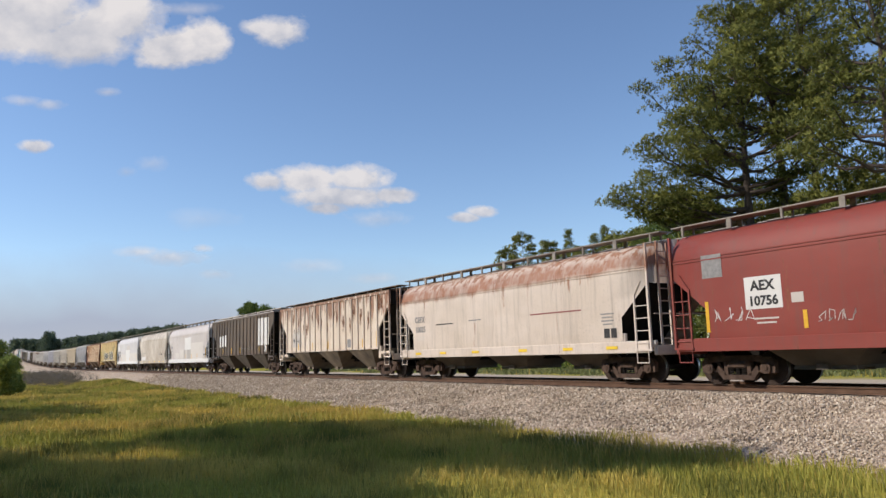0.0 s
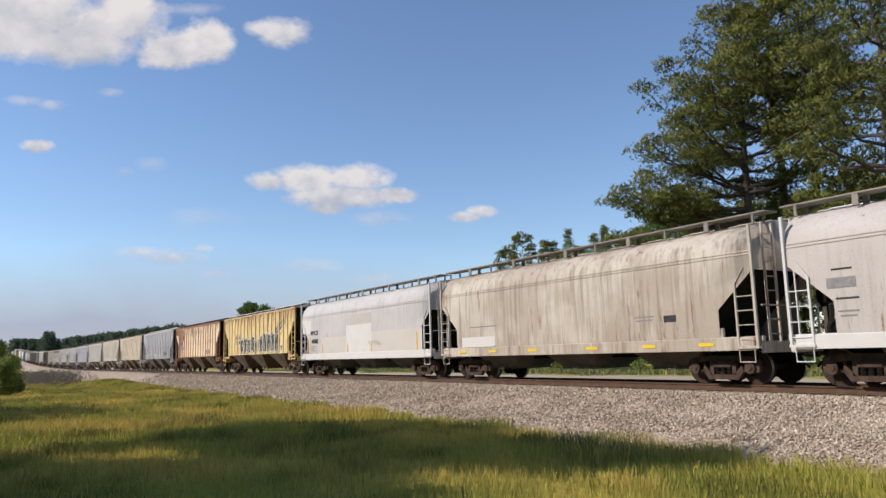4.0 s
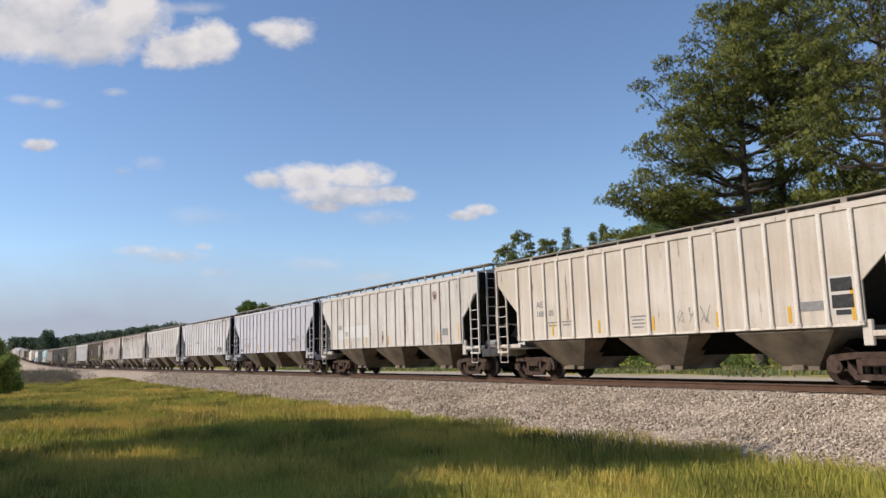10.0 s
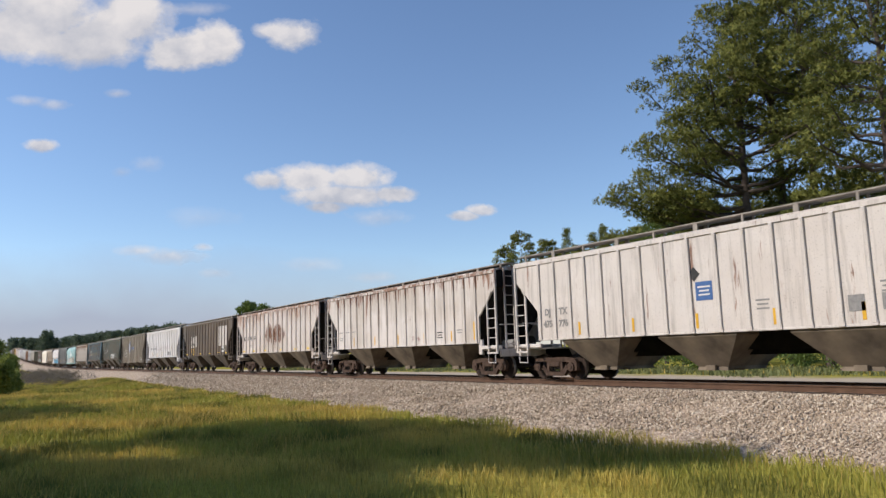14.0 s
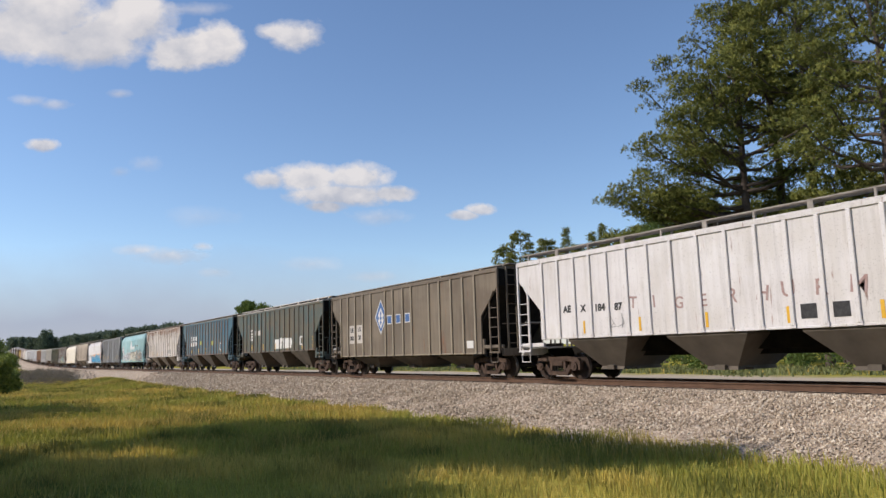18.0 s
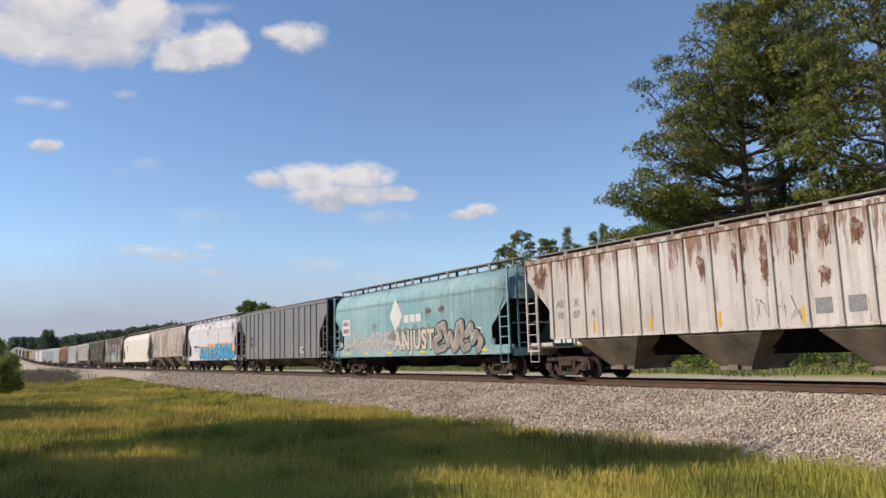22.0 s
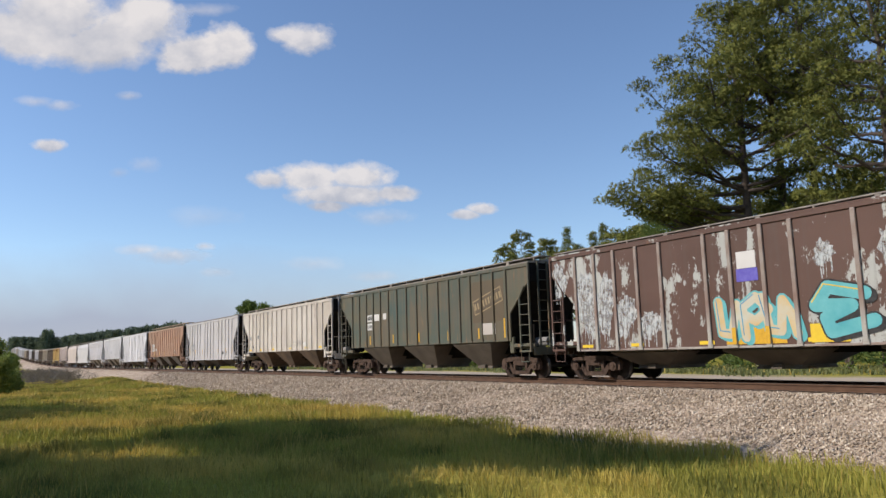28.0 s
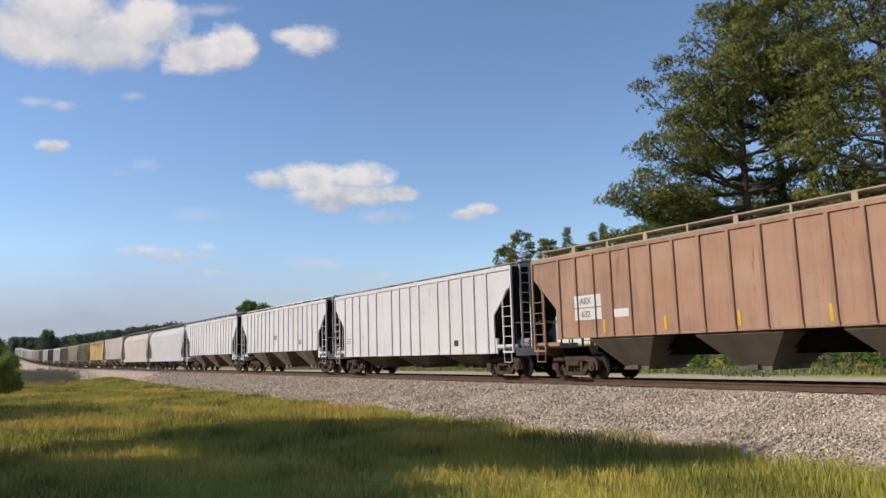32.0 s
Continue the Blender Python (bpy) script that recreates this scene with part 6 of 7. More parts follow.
    add("A", P("peach_rust_paint", (0.80, 0.64, 0.43), (0.74, 0.55, 0.35), (0.22, 0.08, 0.035), 0.35, 0.15, top_rust=0.3), "peach-cream ribbed grain hopper blotched with red-brown rust", bay=M_BAYB, roof=M_BAYB, rib=P("rusted_peach_rib", (0.34, 0.15, 0.075), (0.66, 0.46, 0.27), amount=0.2), trim=P("red_rust_trim", (0.24, 0.10, 0.055), (0.32, 0.15, 0.085), amount=0.5),
        marks=[("p", 0.155, 0.235, 2.1, 2.75, M_PINKW), ("t", 0.172, 2.6, 0.28, "AEX", M_BLACK), ("t", 0.222, 2.28, 0.28, "551", M_BLACK), ("t", 0.172, 2.28, 0.28, "10", grey), ("p", 0.004, 0.075, 3.55, 4.1, M_REDRUST), ("p", 0.0765, 0.134, 1.5, 4.1, M_REDRUST), ("o", 0.16, 3.2, 1.0, 2.2, 241, M_RUSTB), ("o", 0.20, 3.5, 0.8, 1.3, 242, M_RUSTB), ("o", 0.12, 2.3, 0.5, 1.2, 243, M_RUSTB)] + [("o", 0.23 + 0.0482 * k, 3.75, 0.22, 0.5 + 0.3 * (k % 3), 250 + k, M_RUSTB) for k in range(12)] + dark_plates(0.753, 0.799))
    add("A", P("slate_grey_paint", (0.45, 0.44, 0.43), (0.38, 0.37, 0.365), amount=0.1, streak=0.4, mottle=0.35, tone=(0.25, 0.24, 0.23)), "plain grey ribbed grain hopper with pale ribs", bay=M_BAYD, roof=M_WHITE, rib=P("pale_grey_rib", (0.52, 0.51, 0.50), (0.46, 0.45, 0.44)),
        marks=[("p", 0.116, 0.30, 1.6, 2.1, M_PINKW), ("p", 0.2, 0.30, 1.6, 2.5, M_PINKW), ("p", 0.31, 0.40, 1.95, 2.1, M_PINKW), ("p", 0.42, 0.47, 1.6, 1.9, M_WHITE)] + tags(0, 2.5, [[(0.131, "FU"), (0.181, "RX")], [(0.131, "82"), (0.181, "98"), (0.229, "07")]], grey, 0.34, 0.46) + dark_plates(0.753, 0.804, 1.92, 0.026, 0.38, M_BLACK) + [("p", 0.835, 0.85, 2.2, 2.8, M_GREYT)])
    add("W", P("beige_paint", (0.62, 0.52, 0.39), (0.58, 0.485, 0.36), amount=0.04, streak=0.12), "clean beige ribbed grain hopper with yellow reflector strips", bay=M_BAYB, marks=tags(0, 2.54, [[(0.142, "OL"), (0.195, "SX")], [(0.142, "11"), (0.194, "12"), (0.24, "3")]], M_GREYT, 0.34, 0.42) + [("b", 0.142, 1.8, 0.4, 2, grey), ("b", 0.195, 1.8, 0.4, 2, grey), ("p", 0.29, 0.31, 1.55, 1.72, M_BLACK)] + plate_h(0.818, 1.68))
    add("A", P("cream_white_paint", (0.63, 0.57, 0.47), (0.57, 0.49, 0.38), amount=0.12, streak=0.3, grime=(0.3, 0.25, 0.18), mottle=0.35, tone=(0.42, 0.345, 0.25)), "cream-white ribbed grain hopper with faint scribbles", bay=M_BAY, reflect="v",
        rib=P("cream_white_rib", (0.76, 0.70, 0.59), (0.66, 0.58, 0.46)),
        marks=[("f", 0.172, 2.66, 0.30, "AEX", grey, 0), ("f", 0.166, 2.33, 0.28, "168", grey, 0), ("f", 0.206, 2.33, 0.28, "05", grey, 0), ("b", 0.2, 2.0, 0.5, 2, grey), ("b", 0.27, 2.0, 0.5, 2, grey), ("s", 0.57, 0.63, 1.7, 0.5, 12, grey), ("b", 0.45, 2.0, 0.6, 4, grey), ("p", 0.820, 0.860, 1.82, 2.05, M_GREYT), ("p", 0.868, 0.910, 1.66, 2.62, M_PALE), ("p", 0.872, 0.906, 2.24, 2.56, M_BLACK), ("p", 0.872, 0.906, 1.84, 2.16, M_BLACK), ("p", 0.874, 0.898, 1.68, 1.80, M_BLACK)])
    add("A", P("chalk_white_paint", (0.63, 0.59, 0.52), (0.57, 0.53, 0.46), amount=0.25, streak=0.35, mottle=0.30, tone=(0.42, 0.37, 0.30)), "chalky white ribbed grain hopper with patched number panels", bay=M_BAY, high=True,
        marks=[("p", 0.145, 0.375, 1.95, 2.6, M_WHITE), ("t", 0.17, 2.55, 0.30, "AEX", grey), ("t", 0.205, 2.18, 0.30, "72", grey), ("p", 0.823, 0.851, 1.8, 2.1, grey), ("b", 0.72, 3.6, 0.35, 8, M_CREAM), ("o", 0.79, 3.6, 0.35, 0.4, 261, M_RUSTB), ("o", 0.62, 3.0, 0.12, 2.0, 262, M_RUSTB), ("o", 0.475, 1.95, 0.22, 0.5, 263, M_RUSTB)])
    add("A", P("lavender_white_paint", (0.51, 0.495, 0.50), (0.47, 0.455, 0.46), amount=0.04, streak=0.12), "clean pale grey-white ribbed grain hopper", bay=M_BAY, high=True,
        marks=[("b", 0.155, 2.45, 0.5, 1, M_GREYT), ("b", 0.20, 2.45, 0.5, 1, grey), ("b", 0.25, 2.45, 0.5, 1, grey), ("b", 0.30, 2.45, 0.5, 1, grey), ("b", 0.155, 2.1, 0.4, 3, grey), ("b", 0.205, 2.1, 0.4, 3, grey), ("p", 0.11, 0.13, 1.55, 1.7, M_BLACK), ("b", 0.732, 2.2, 0.6, 4, grey), ("b", 0.86, 2.3, 0.4, 4, grey), ("b", 0.9, 2.3, 0.3, 2, grey), ("s", 0.82, 0.87, 1.6, 0.3, 15, grey)] + plate_h(0.79, 2.12))
    add("A", P("dirty_white_paint", (0.66, 0.635, 0.60), (0.58, 0.555, 0.52), amount=0.15, streak=0.5, grime=(0.16, 0.15, 0.14), top_rust=0.12, mottle=0.40, tone=(0.36, 0.34, 0.32)), "grimy white ribbed grain hopper with dark vertical streaks", bay=M_BAY,
        marks=[("p", 0.142, 0.228, 2.1, 2.95, M_WHITE), ("f", 0.161, 2.76, 0.32, "AE", grey, 0), ("f", 0.203, 2.75, 0.32, "X", grey, 0), ("f", 0.160, 2.32, 0.32, "175", grey, 0), ("f", 0.206, 2.31, 0.32, "37", grey, 0), ("f", 0.36, 2.56, 0.2, "- -", M_BLACK, 0), ("f", 0.41, 2.57, 0.24, "-- -", M_BLACK, 6), ("s", 0.60, 0.74, 1.7, 0.35, 18, grey), ("b", 0.37, 2.6, 0.5, 2, M_BLACK), ("b", 0.62, 2.6, 0.8, 1, grey)] + dark_plates(0.773, 0.823, 1.82, 0.024, 0.38, M_BLACK) + [("y", 0.80, 1.55, 2.0, M_YEL)])
    add("A", P("ivory_paint", (0.64, 0.60, 0.53), (0.57, 0.52, 0.45), amount=0.12, streak=0.4), "ivory ribbed grain hopper with a small blue decal", bay=M_BAY, high=True,
        marks=tags(0, 2.38, [[(0.121, "DJ"), (0.166, "TX")], [(0.121, "475"), (0.166, "776")]], grey, 0.32, 0.42) + [("p", 0.489, 0.524, 2.32, 2.85, M_BLUE), ("d", 0.51, 3.08, 0.4, 0.42, M_BLACK), ("b", 0.507, 2.7, 0.42, 3, M_WHITE), ("b", 0.62, 2.2, 0.4, 3, grey), ("b", 0.82, 2.4, 0.4, 3, grey)] + dark_plates(0.77, 0.817, 1.95, 0.024, 0.38, M_GREYT))
    add("A", P("ivory_stained_paint", (0.66, 0.62, 0.56), (0.60, 0.55, 0.48), amount=0.2, streak=0.4, top_rust=0.25, mottle=0.40, tone=(0.36, 0.295, 0.22)), "stained ivory ribbed grain hopper", bay=M_BAY,
        marks=[("b", 0.12, 2.3, 0.5, 1, grey), ("b", 0.17, 2.3, 0.5, 1, grey), ("b", 0.22, 2.3, 0.5, 1, grey), ("b", 0.12, 2.0, 0.4, 2, grey), ("b", 0.755, 1.95, 0.45, 3, M_BLACK), ("s", 0.59, 0.63, 1.65, 0.25, 20, M_REDT), ("b", 0.82, 2.0, 0.4, 2, grey)])
    add("A", P("white_brown_patch_paint", (0.63, 0.58, 0.52), (0.56, 0.49, 0.42), (0.22, 0.10, 0.06), 0.35, 0.35, top_rust=0.3, mottle=0.35, tone=(0.38, 0.31, 0.24)), "white ribbed grain hopper with a brown stained patch", bay=M_BAY, reflect="h",
        marks=[("t", 0.118, 2.47, 0.38, "AE", M_BLACK), ("t", 0.157, 2.48, 0.38, "X", M_BLACK), ("t", 0.206, 2.48, 0.36, "191", M_BLACK), ("t", 0.255, 2.48, 0.36, "14", M_BLACK), ("b", 0.2, 2.0, 0.6, 2, grey)] + [("o", 0.44 + 0.05 * k, 2.75 - 0.15 * (k % 2), 1.3, 1.2, 270 + k, M_RUSTB) for k in range(4)])
    add("A", dk, "dark umber ribbed grain hopper with a large white repaint patch", bay=M_BAYD, roof=M_WALK, reflect="h",
        marks=[("p", 0.178, 0.21, 2.15, 3.15, M_PINKW), ("p", 0.225, 0.258, 2.15, 3.1, M_PINKW), ("p", 0.275, 0.308, 2.2, 3.2, M_PINKW), ("t", 0.194, 2.95, 0.30, "AEX", M_BLACK), ("t", 0.194, 2.45, 0.30, "154", M_BLACK), ("t", 0.241, 2.45, 0.30, "84", M_BLACK), ("b", 0.19, 2.0, 0.4, 3, M_YEL), ("b", 0.24, 2.0, 0.4, 3, M_YEL),
               ("p", 0.764, 0.905, 2.15, 3.75, M_PINKW), ("p", 0.816, 0.873, 1.65, 2.1, M_WHITE), ("t", 0.845, 1.87, 0.30, "HM H", M_BLACK)])
    add("A", P("bright_white_paint", (0.67, 0.65, 0.61), (0.61, 0.58, 0.54), amount=0.12, streak=0.2, mottle=0.35, tone=(0.46, 0.42, 0.36)), "bright white ribbed grain hopper with red hand-painted letters", bay=M_BAYD, high=True,
        marks=[("t", u, z, 0.32, b, M_BLACK) for u, z, b in ((0.163, 2.4, "AE"), (0.204, 2.38, "X"), (0.25, 2.36, "184"), (0.292, 2.34, "87"))] + [("f", u, z, h, b, M_FAINT, tilt) for u, z, h, b, tilt in ((0.346, 2.42, 0.50, "T", -4), (0.397, 2.39, 0.52, "I", 3), (0.4535, 2.29, 0.48, "G", -3), (0.506, 2.29, 0.50, "E", 2), (0.563, 2.35, 0.54, "R", -5),
                                                                  (0.619, 2.35, 0.56, "H", -8), (0.663, 2.39, 0.58, "U", 4), (0.7155, 2.36, 0.56, "R", -3), (0.771, 2.36, 0.60, "M", -6))] + dark_plates(0.705, 0.758, 1.82, 0.025, 0.36, M_BLACK) + [("s", 0.28, 0.32, 1.7, 0.45, 22, grey)])
    add("C", P("taupe_paint", (0.155, 0.125, 0.092), (0.205, 0.165, 0.12), amount=0.16, streak=0.55, mottle=0.6, tone=(0.10, 0.072, 0.05)), "grey-brown ribbed grain hopper with a blue diamond emblem", rib=P("taupe_rib", (0.30, 0.255, 0.19), (0.23, 0.19, 0.14)), bay=M_BAYD, reflect="n",
        marks=[("p", 0.155, 0.192, 1.65, 2.6, M_PINKW), ("p", 0.2, 0.25, 1.65, 2.6, M_PINKW), ("t", 0.173, 2.35, 0.32, "UE", M_BLACK), ("t", 0.226, 2.38, 0.32, "LX", M_BLACK), ("t", 0.173, 1.92, 0.30, "303", M_BLACK), ("t", 0.226, 1.95, 0.30, "28", M_BLACK),
               ("d", 0.376, 2.9, 1.25, 1.75, M_WHITE), ("d", 0.376, 2.9, 1.12, 1.58, M_BLUE), ("d", 0.376, 2.84, 0.8, 1.05, M_WHITE), ("d", 0.376, 2.84, 0.22, 0.28, M_BLUE), ("d", 0.358, 2.84, 0.2, 0.26, M_BLUE), ("d", 0.394, 2.84, 0.2, 0.26, M_BLUE), ("d", 0.376, 3.06, 0.2, 0.26, M_BLUE), ("d", 0.376, 2.62, 0.2, 0.26, M_BLUE)]
        + [("p", u - 0.0145, u + 0.0145, 2.50, 2.94, M_WHITE) for u in (0.452, 0.511, 0.57)] + [("p", u - 0.012, u + 0.012, 2.54, 2.90, M_BLUE) for u in (0.452, 0.511, 0.57)] + [("p", 0.84, 0.87, 1.2, 1.5, M_WHITE)])
    grn = P("dull_green_paint", (0.11, 0.095, 0.058), (0.04, 0.095, 0.105), (0.19, 0.095, 0.05), 0.4, 0.4, mottle=0.6, tone=(0.12, 0.095, 0.06))
    add("A", grn, "dull green-grey ribbed grain hopper with white sprayed lumps", bay=M_BAYD, roof=M_PINKW, rib=P("rusty_green_rib", (0.17, 0.125, 0.095), (0.11, 0.11, 0.088), amount=0.3),
        marks=[("p", 0.19, 0.225, 2.7, 3.05, M_WHITE), ("p", 0.19, 0.225, 2.28, 2.62, M_WHITE), ("t", 0.207, 2.87, 0.25, "AEX", M_BLACK), ("t", 0.207, 2.45, 0.22, "15542", grey), ("p", 0.235, 0.26, 2.6, 2.95, grey), ("p", 0.285, 0.318, 2.6, 2.95, M_PINKW),
               ("p", 0.503, 0.582, 1.6, 2.22, M_WHITE), ("p", 0.612, 0.688, 1.6, 2.25, M_WHITE), ("g", 0.50, 0.585, 1.6, 2.4, 0, 83, M_WHITE, M_WHITE, M_WHITE, "white sprayed lump"), ("g", 0.61, 0.69, 1.6, 2.4, 0, 84, M_WHITE, M_WHITE, M_WHITE, "white sprayed lump"), ("g", 0.50, 0.585, 1.5, 2.35, 0, 81, M_WHITE, M_WHITE, M_PINKW, "white sprayed lump"), ("g", 0.61, 0.69, 1.5, 2.35, 0, 82, M_WHITE, M_WHITE, M_PINKW, "white sprayed lump"), ("p", 0.782, 0.811, 1.76, 2.3, M_WHITE), ("p", 0.787, 0.806, 1.84, 2.22, grn)])
    blu = P("faded_blue_paint", (0.045, 0.12, 0.17), (0.075, 0.135, 0.155), (0.22, 0.11, 0.055), 0.3, 0.28, mottle=0.45, tone=(0.10, 0.115, 0.11))
    olive = P("olive_patch", (0.38, 0.39, 0.11), (0.33, 0.33, 0.1))
    add("A", blu, "faded blue ribbed grain hopper with rusty ribs and white patches", bay=M_BAYD, roof=M_WALK, rib=P("rust_blue_rib", (0.30, 0.14, 0.065), (0.10, 0.145, 0.17), amount=0.5),
        marks=[("p", u, u + 0.036, z, z + 0.38, M_WHITE) for u in (0.178, 0.226, 0.277) for z in (2.22, 2.72)] + [("t", 0.196, 2.9, 0.26, "AEX", grey), ("p", 0.376, 0.42, 2.3, 2.65, olive), ("p", 0.597, 0.636, 2.2, 2.55, olive), ("p", 0.78, 0.812, 1.75, 2.35, M_WHITE), ("p", 0.786, 0.806, 1.83, 2.27, blu)])
    add("A", P("white_blistered_paint", (0.64, 0.58, 0.50), (0.55, 0.49, 0.42), (0.17, 0.075, 0.04), 0.6, 0.4, top_rust=0.3, mottle=0.35, tone=(0.36, 0.30, 0.23)), "grimy white ribbed grain hopper with brown rust blisters", bay=M_BAY,
        marks=tags(0, 2.6, [[(0.105, "AE"), (0.15, "X")], [(0.105, "10"), (0.15, "07"), (0.2, "4")]], grey, 0.32, 0.4) + dark_plates(0.708, 0.756, 1.93, 0.026, 0.38) + [("s", 0.58, 0.66, 1.65, 0.6, 25, grey), ("o", 0.555, 3.45, 0.42, 0.9, 281, M_RUSTB), ("o", 0.605, 3.2, 0.45, 1.0, 282, M_RUSTB), ("o", 0.66, 3.65, 0.5, 0.75, 283, M_RUSTB), ("o", 0.705, 3.7, 0.4, 0.4, 284, M_RUSTB), ("o", 0.753, 3.65, 0.4, 0.5, 285, M_RUSTB), ("o", 0.7, 2.7, 0.3, 0.4, 286, M_RUSTB), ("o", 0.48, 3.3, 0.3, 0.6, 287, M_RUSTB), ("o", 0.05, 3.6, 0.8, 0.8, 288, M_RUSTB)])
    # bays take the near-black tone, shade under the shell included
    add("B", P("turquoise_shell", (0.21, 0.39, 0.41), (0.32, 0.47, 0.47), (0.11, 0.075, 0.06), 0.2, 0.35, mottle=0.40, tone=(0.10, 0.20, 0.21)), "turquoise smooth covered hopper with graffiti along its lower side", bay=M_DARK, roof=M_WALK, reflect="h",
        marks=[("p", 0.062, 0.12, 2.1, 2.95, M_WHITE), ("t", 0.09, 2.72, 0.3, "UELX", M_REDT), ("t", 0.09, 2.32, 0.3, "30324", M_REDT), ("d", 0.443, 2.87, 1.25, 1.75, M_WHITE)] + [("p", u - 0.014, u + 0.014, 2.5, 2.85, M_WHITE) for u in (0.505, 0.54, 0.575)]
        + [("g", 0.09, 0.42, 0.98, 2.35, 0, 91, M_OVER, M_OVER, M_OVER, "faded white overspray"), ("g", 0.30, 0.66, 1.0, 2.3, 0, 95, M_OVER, M_OVER, M_OVER, "faded white overspray"), ("g", 0.05, 0.5, 0.98, 1.9, 0, 96, M_OVER, M_OVER, M_OVER, "faded white overspray"), ("g", 0.12, 0.40, 1.0, 2.1, 0, 92, M_OVER, M_OVER, M_OVER, "faded white overspray"), ("g", 0.40, 0.64, 1.5, 2.45, 0, 94, M_SMUT, M_SMUT, M_SMUT, "grey-brown overspray"), ("w", 0.548, 1.62, 1.20, "ANJUST", M_BLACK, M_CREAM, "cream sprayed letters outlined in black", 0.80), ("g", 0.66, 0.88, 0.95, 2.35, 4, 93, M_BLACK, M_WALK, M_CREAM, "dark sprayed piece with pale lines"),
           ("o", 0.80, 1.5, 0.5, 0.7, 290, M_ORNG), ("o", 0.63, 2.95, 0.6, 0.25, 291, M_RUSTB), ("o", 0.70, 2.97, 0.6, 0.22, 292, M_RUSTB), ("o", 0.30, 2.5, 0.5, 0.3, 293, M_GREYT)] + plate_h(0.868, 1.8, 0.036, 0.46))
    add("C", P("mid_grey_paint", (0.22, 0.215, 0.22), (0.195, 0.192, 0.195), amount=0.03, streak=0.2), "plain mid-grey ribbed grain hopper with deep sides", bay=M_BAYD, rib=P("dark_grey_rib", (0.17, 0.163, 0.155), (0.2, 0.195, 0.185)),
        marks=[("t", 0.165, 2.4, 0.32, "UELX", M_BLACK), ("t", 0.165, 1.95, 0.32, "6012", M_BLACK), ("t", 0.215, 1.95, 0.32, "7", M_BLACK), ("b", 0.84, 1.6, 0.4, 3, grey), ("b", 0.19, 1.6, 0.5, 2, grey)] + plate_h(0.763, 1.45, 0.032, 0.38))
    add("B", P("white_graffiti_shell", (0.61, 0.58, 0.54), (0.56, 0.53, 0.49), (0.15, 0.075, 0.05), 0.06, 0.14, top_rust=0.2, mottle=0.15, tone=(0.46, 0.42, 0.38)), "off-white smooth covered hopper with a blue and salmon graffiti piece", reflect="n",
        marks=[("p", 0.14, 0.21, 2.05, 2.25, M_GREYT), ("p", 0.21, 0.285, 2.0, 2.2, grey), ("b", 0.2, 1.85, 1.2, 2, grey), ("t", 0.175, 2.15, 0.25, "AEX11588", M_BLACK), ("g", 0.275, 0.98, 0.97, 2.55, 0, 101, M_PINK, M_PINK, M_PINK, "salmon sprayed backdrop"), ("p", 0.27, 0.42, 1.3, 1.62, M_PINK), ("p", 0.545, 0.60, 1.3, 2.0, M_PINK), ("p", 0.60, 0.95, 1.3, 1.8, M_PINK), ("p", 0.562, 0.575, 1.3, 2.05, M_ORNG), ("p", 0.285, 0.295, 1.3, 1.95, M_ORNG), ("g", 0.31, 0.96, 1.2, 2.45, 0, 131, M_ORNG, M_ORNG, M_ORNG, "orange sprayed flares"), ("g", 0.305, 0.555, 0.98, 2.1, "MIRLE", 102, M_BLACK, M_SKYB, M_WHITE, "bright blue sprayed letters"), ("g", 0.59, 0.95, 0.95, 2.25, "PSMCUIL", 103, M_BLACK, M_SKYB, M_WHITE, "bright blue sprayed letters"), ("y", 0.93, 1.9, 2.7, M_YEL), ("y", 0.085, 1.4, 2.25, M_YEL), ("o", 0.45, 3.3, 0.35, 0.5, 310, M_RUSTB), ("o", 0.49, 3.75, 0.7, 0.3, 311, M_RUSTB), ("o", 0.67, 3.1, 0.14, 0.9, 312, M_RUSTB), ("o", 0.93, 3.5, 0.5, 0.8, 313, M_RUSTB)])
    add("A", P("dusty_tan_paint", (0.68, 0.57, 0.45), (0.54, 0.44, 0.34), (0.17, 0.095, 0.06), 0.2, 0.7, grime=(0.11, 0.08, 0.058), mottle=0.85, tone=(0.19, 0.14, 0.10)), "dusty tan ribbed grain hopper with brown streaks", bay=M_BAY, high=True, rib=P("tan_rib", (0.64, 0.54, 0.43), (0.50, 0.41, 0.31)),
        marks=[("p", 0.111, 0.146, 1.65, 2.2, M_PINKW), ("p", 0.158, 0.19, 1.65, 2.2, M_PINKW), ("p", 0.197, 0.236, 1.65, 2.2, M_PINKW), ("p", 0.718, 0.745, 1.69, 2.12, M_PINKW), ("p", 0.764, 0.791, 1.67, 2.1, M_PINKW), ("p", 0.723, 0.74, 1.75, 2.06, M_BLACK), ("p", 0.769, 0.786, 1.73, 2.04, M_BLACK)])
    add("B", P("clean_beige_shell", (0.64, 0.57, 0.45), (0.60, 0.53, 0.42), amount=0.03, streak=0.12), "clean beige smooth covered hopper with black lettering", reflect="h",
        marks=[("t", 0.16, 2.85, 0.42, "CITX", M_BLACK), ("t", 0.155, 2.4, 0.42, "702", M_BLACK), ("b", 0.15, 1.95, 0.6, 2, grey), ("b", 0.5, 2.5, 0.5, 2, grey), ("p", 0.745, 0.765, 1.72, 2.0, M_BLACK), ("b", 0.83, 2.4, 0.6, 2, grey)])
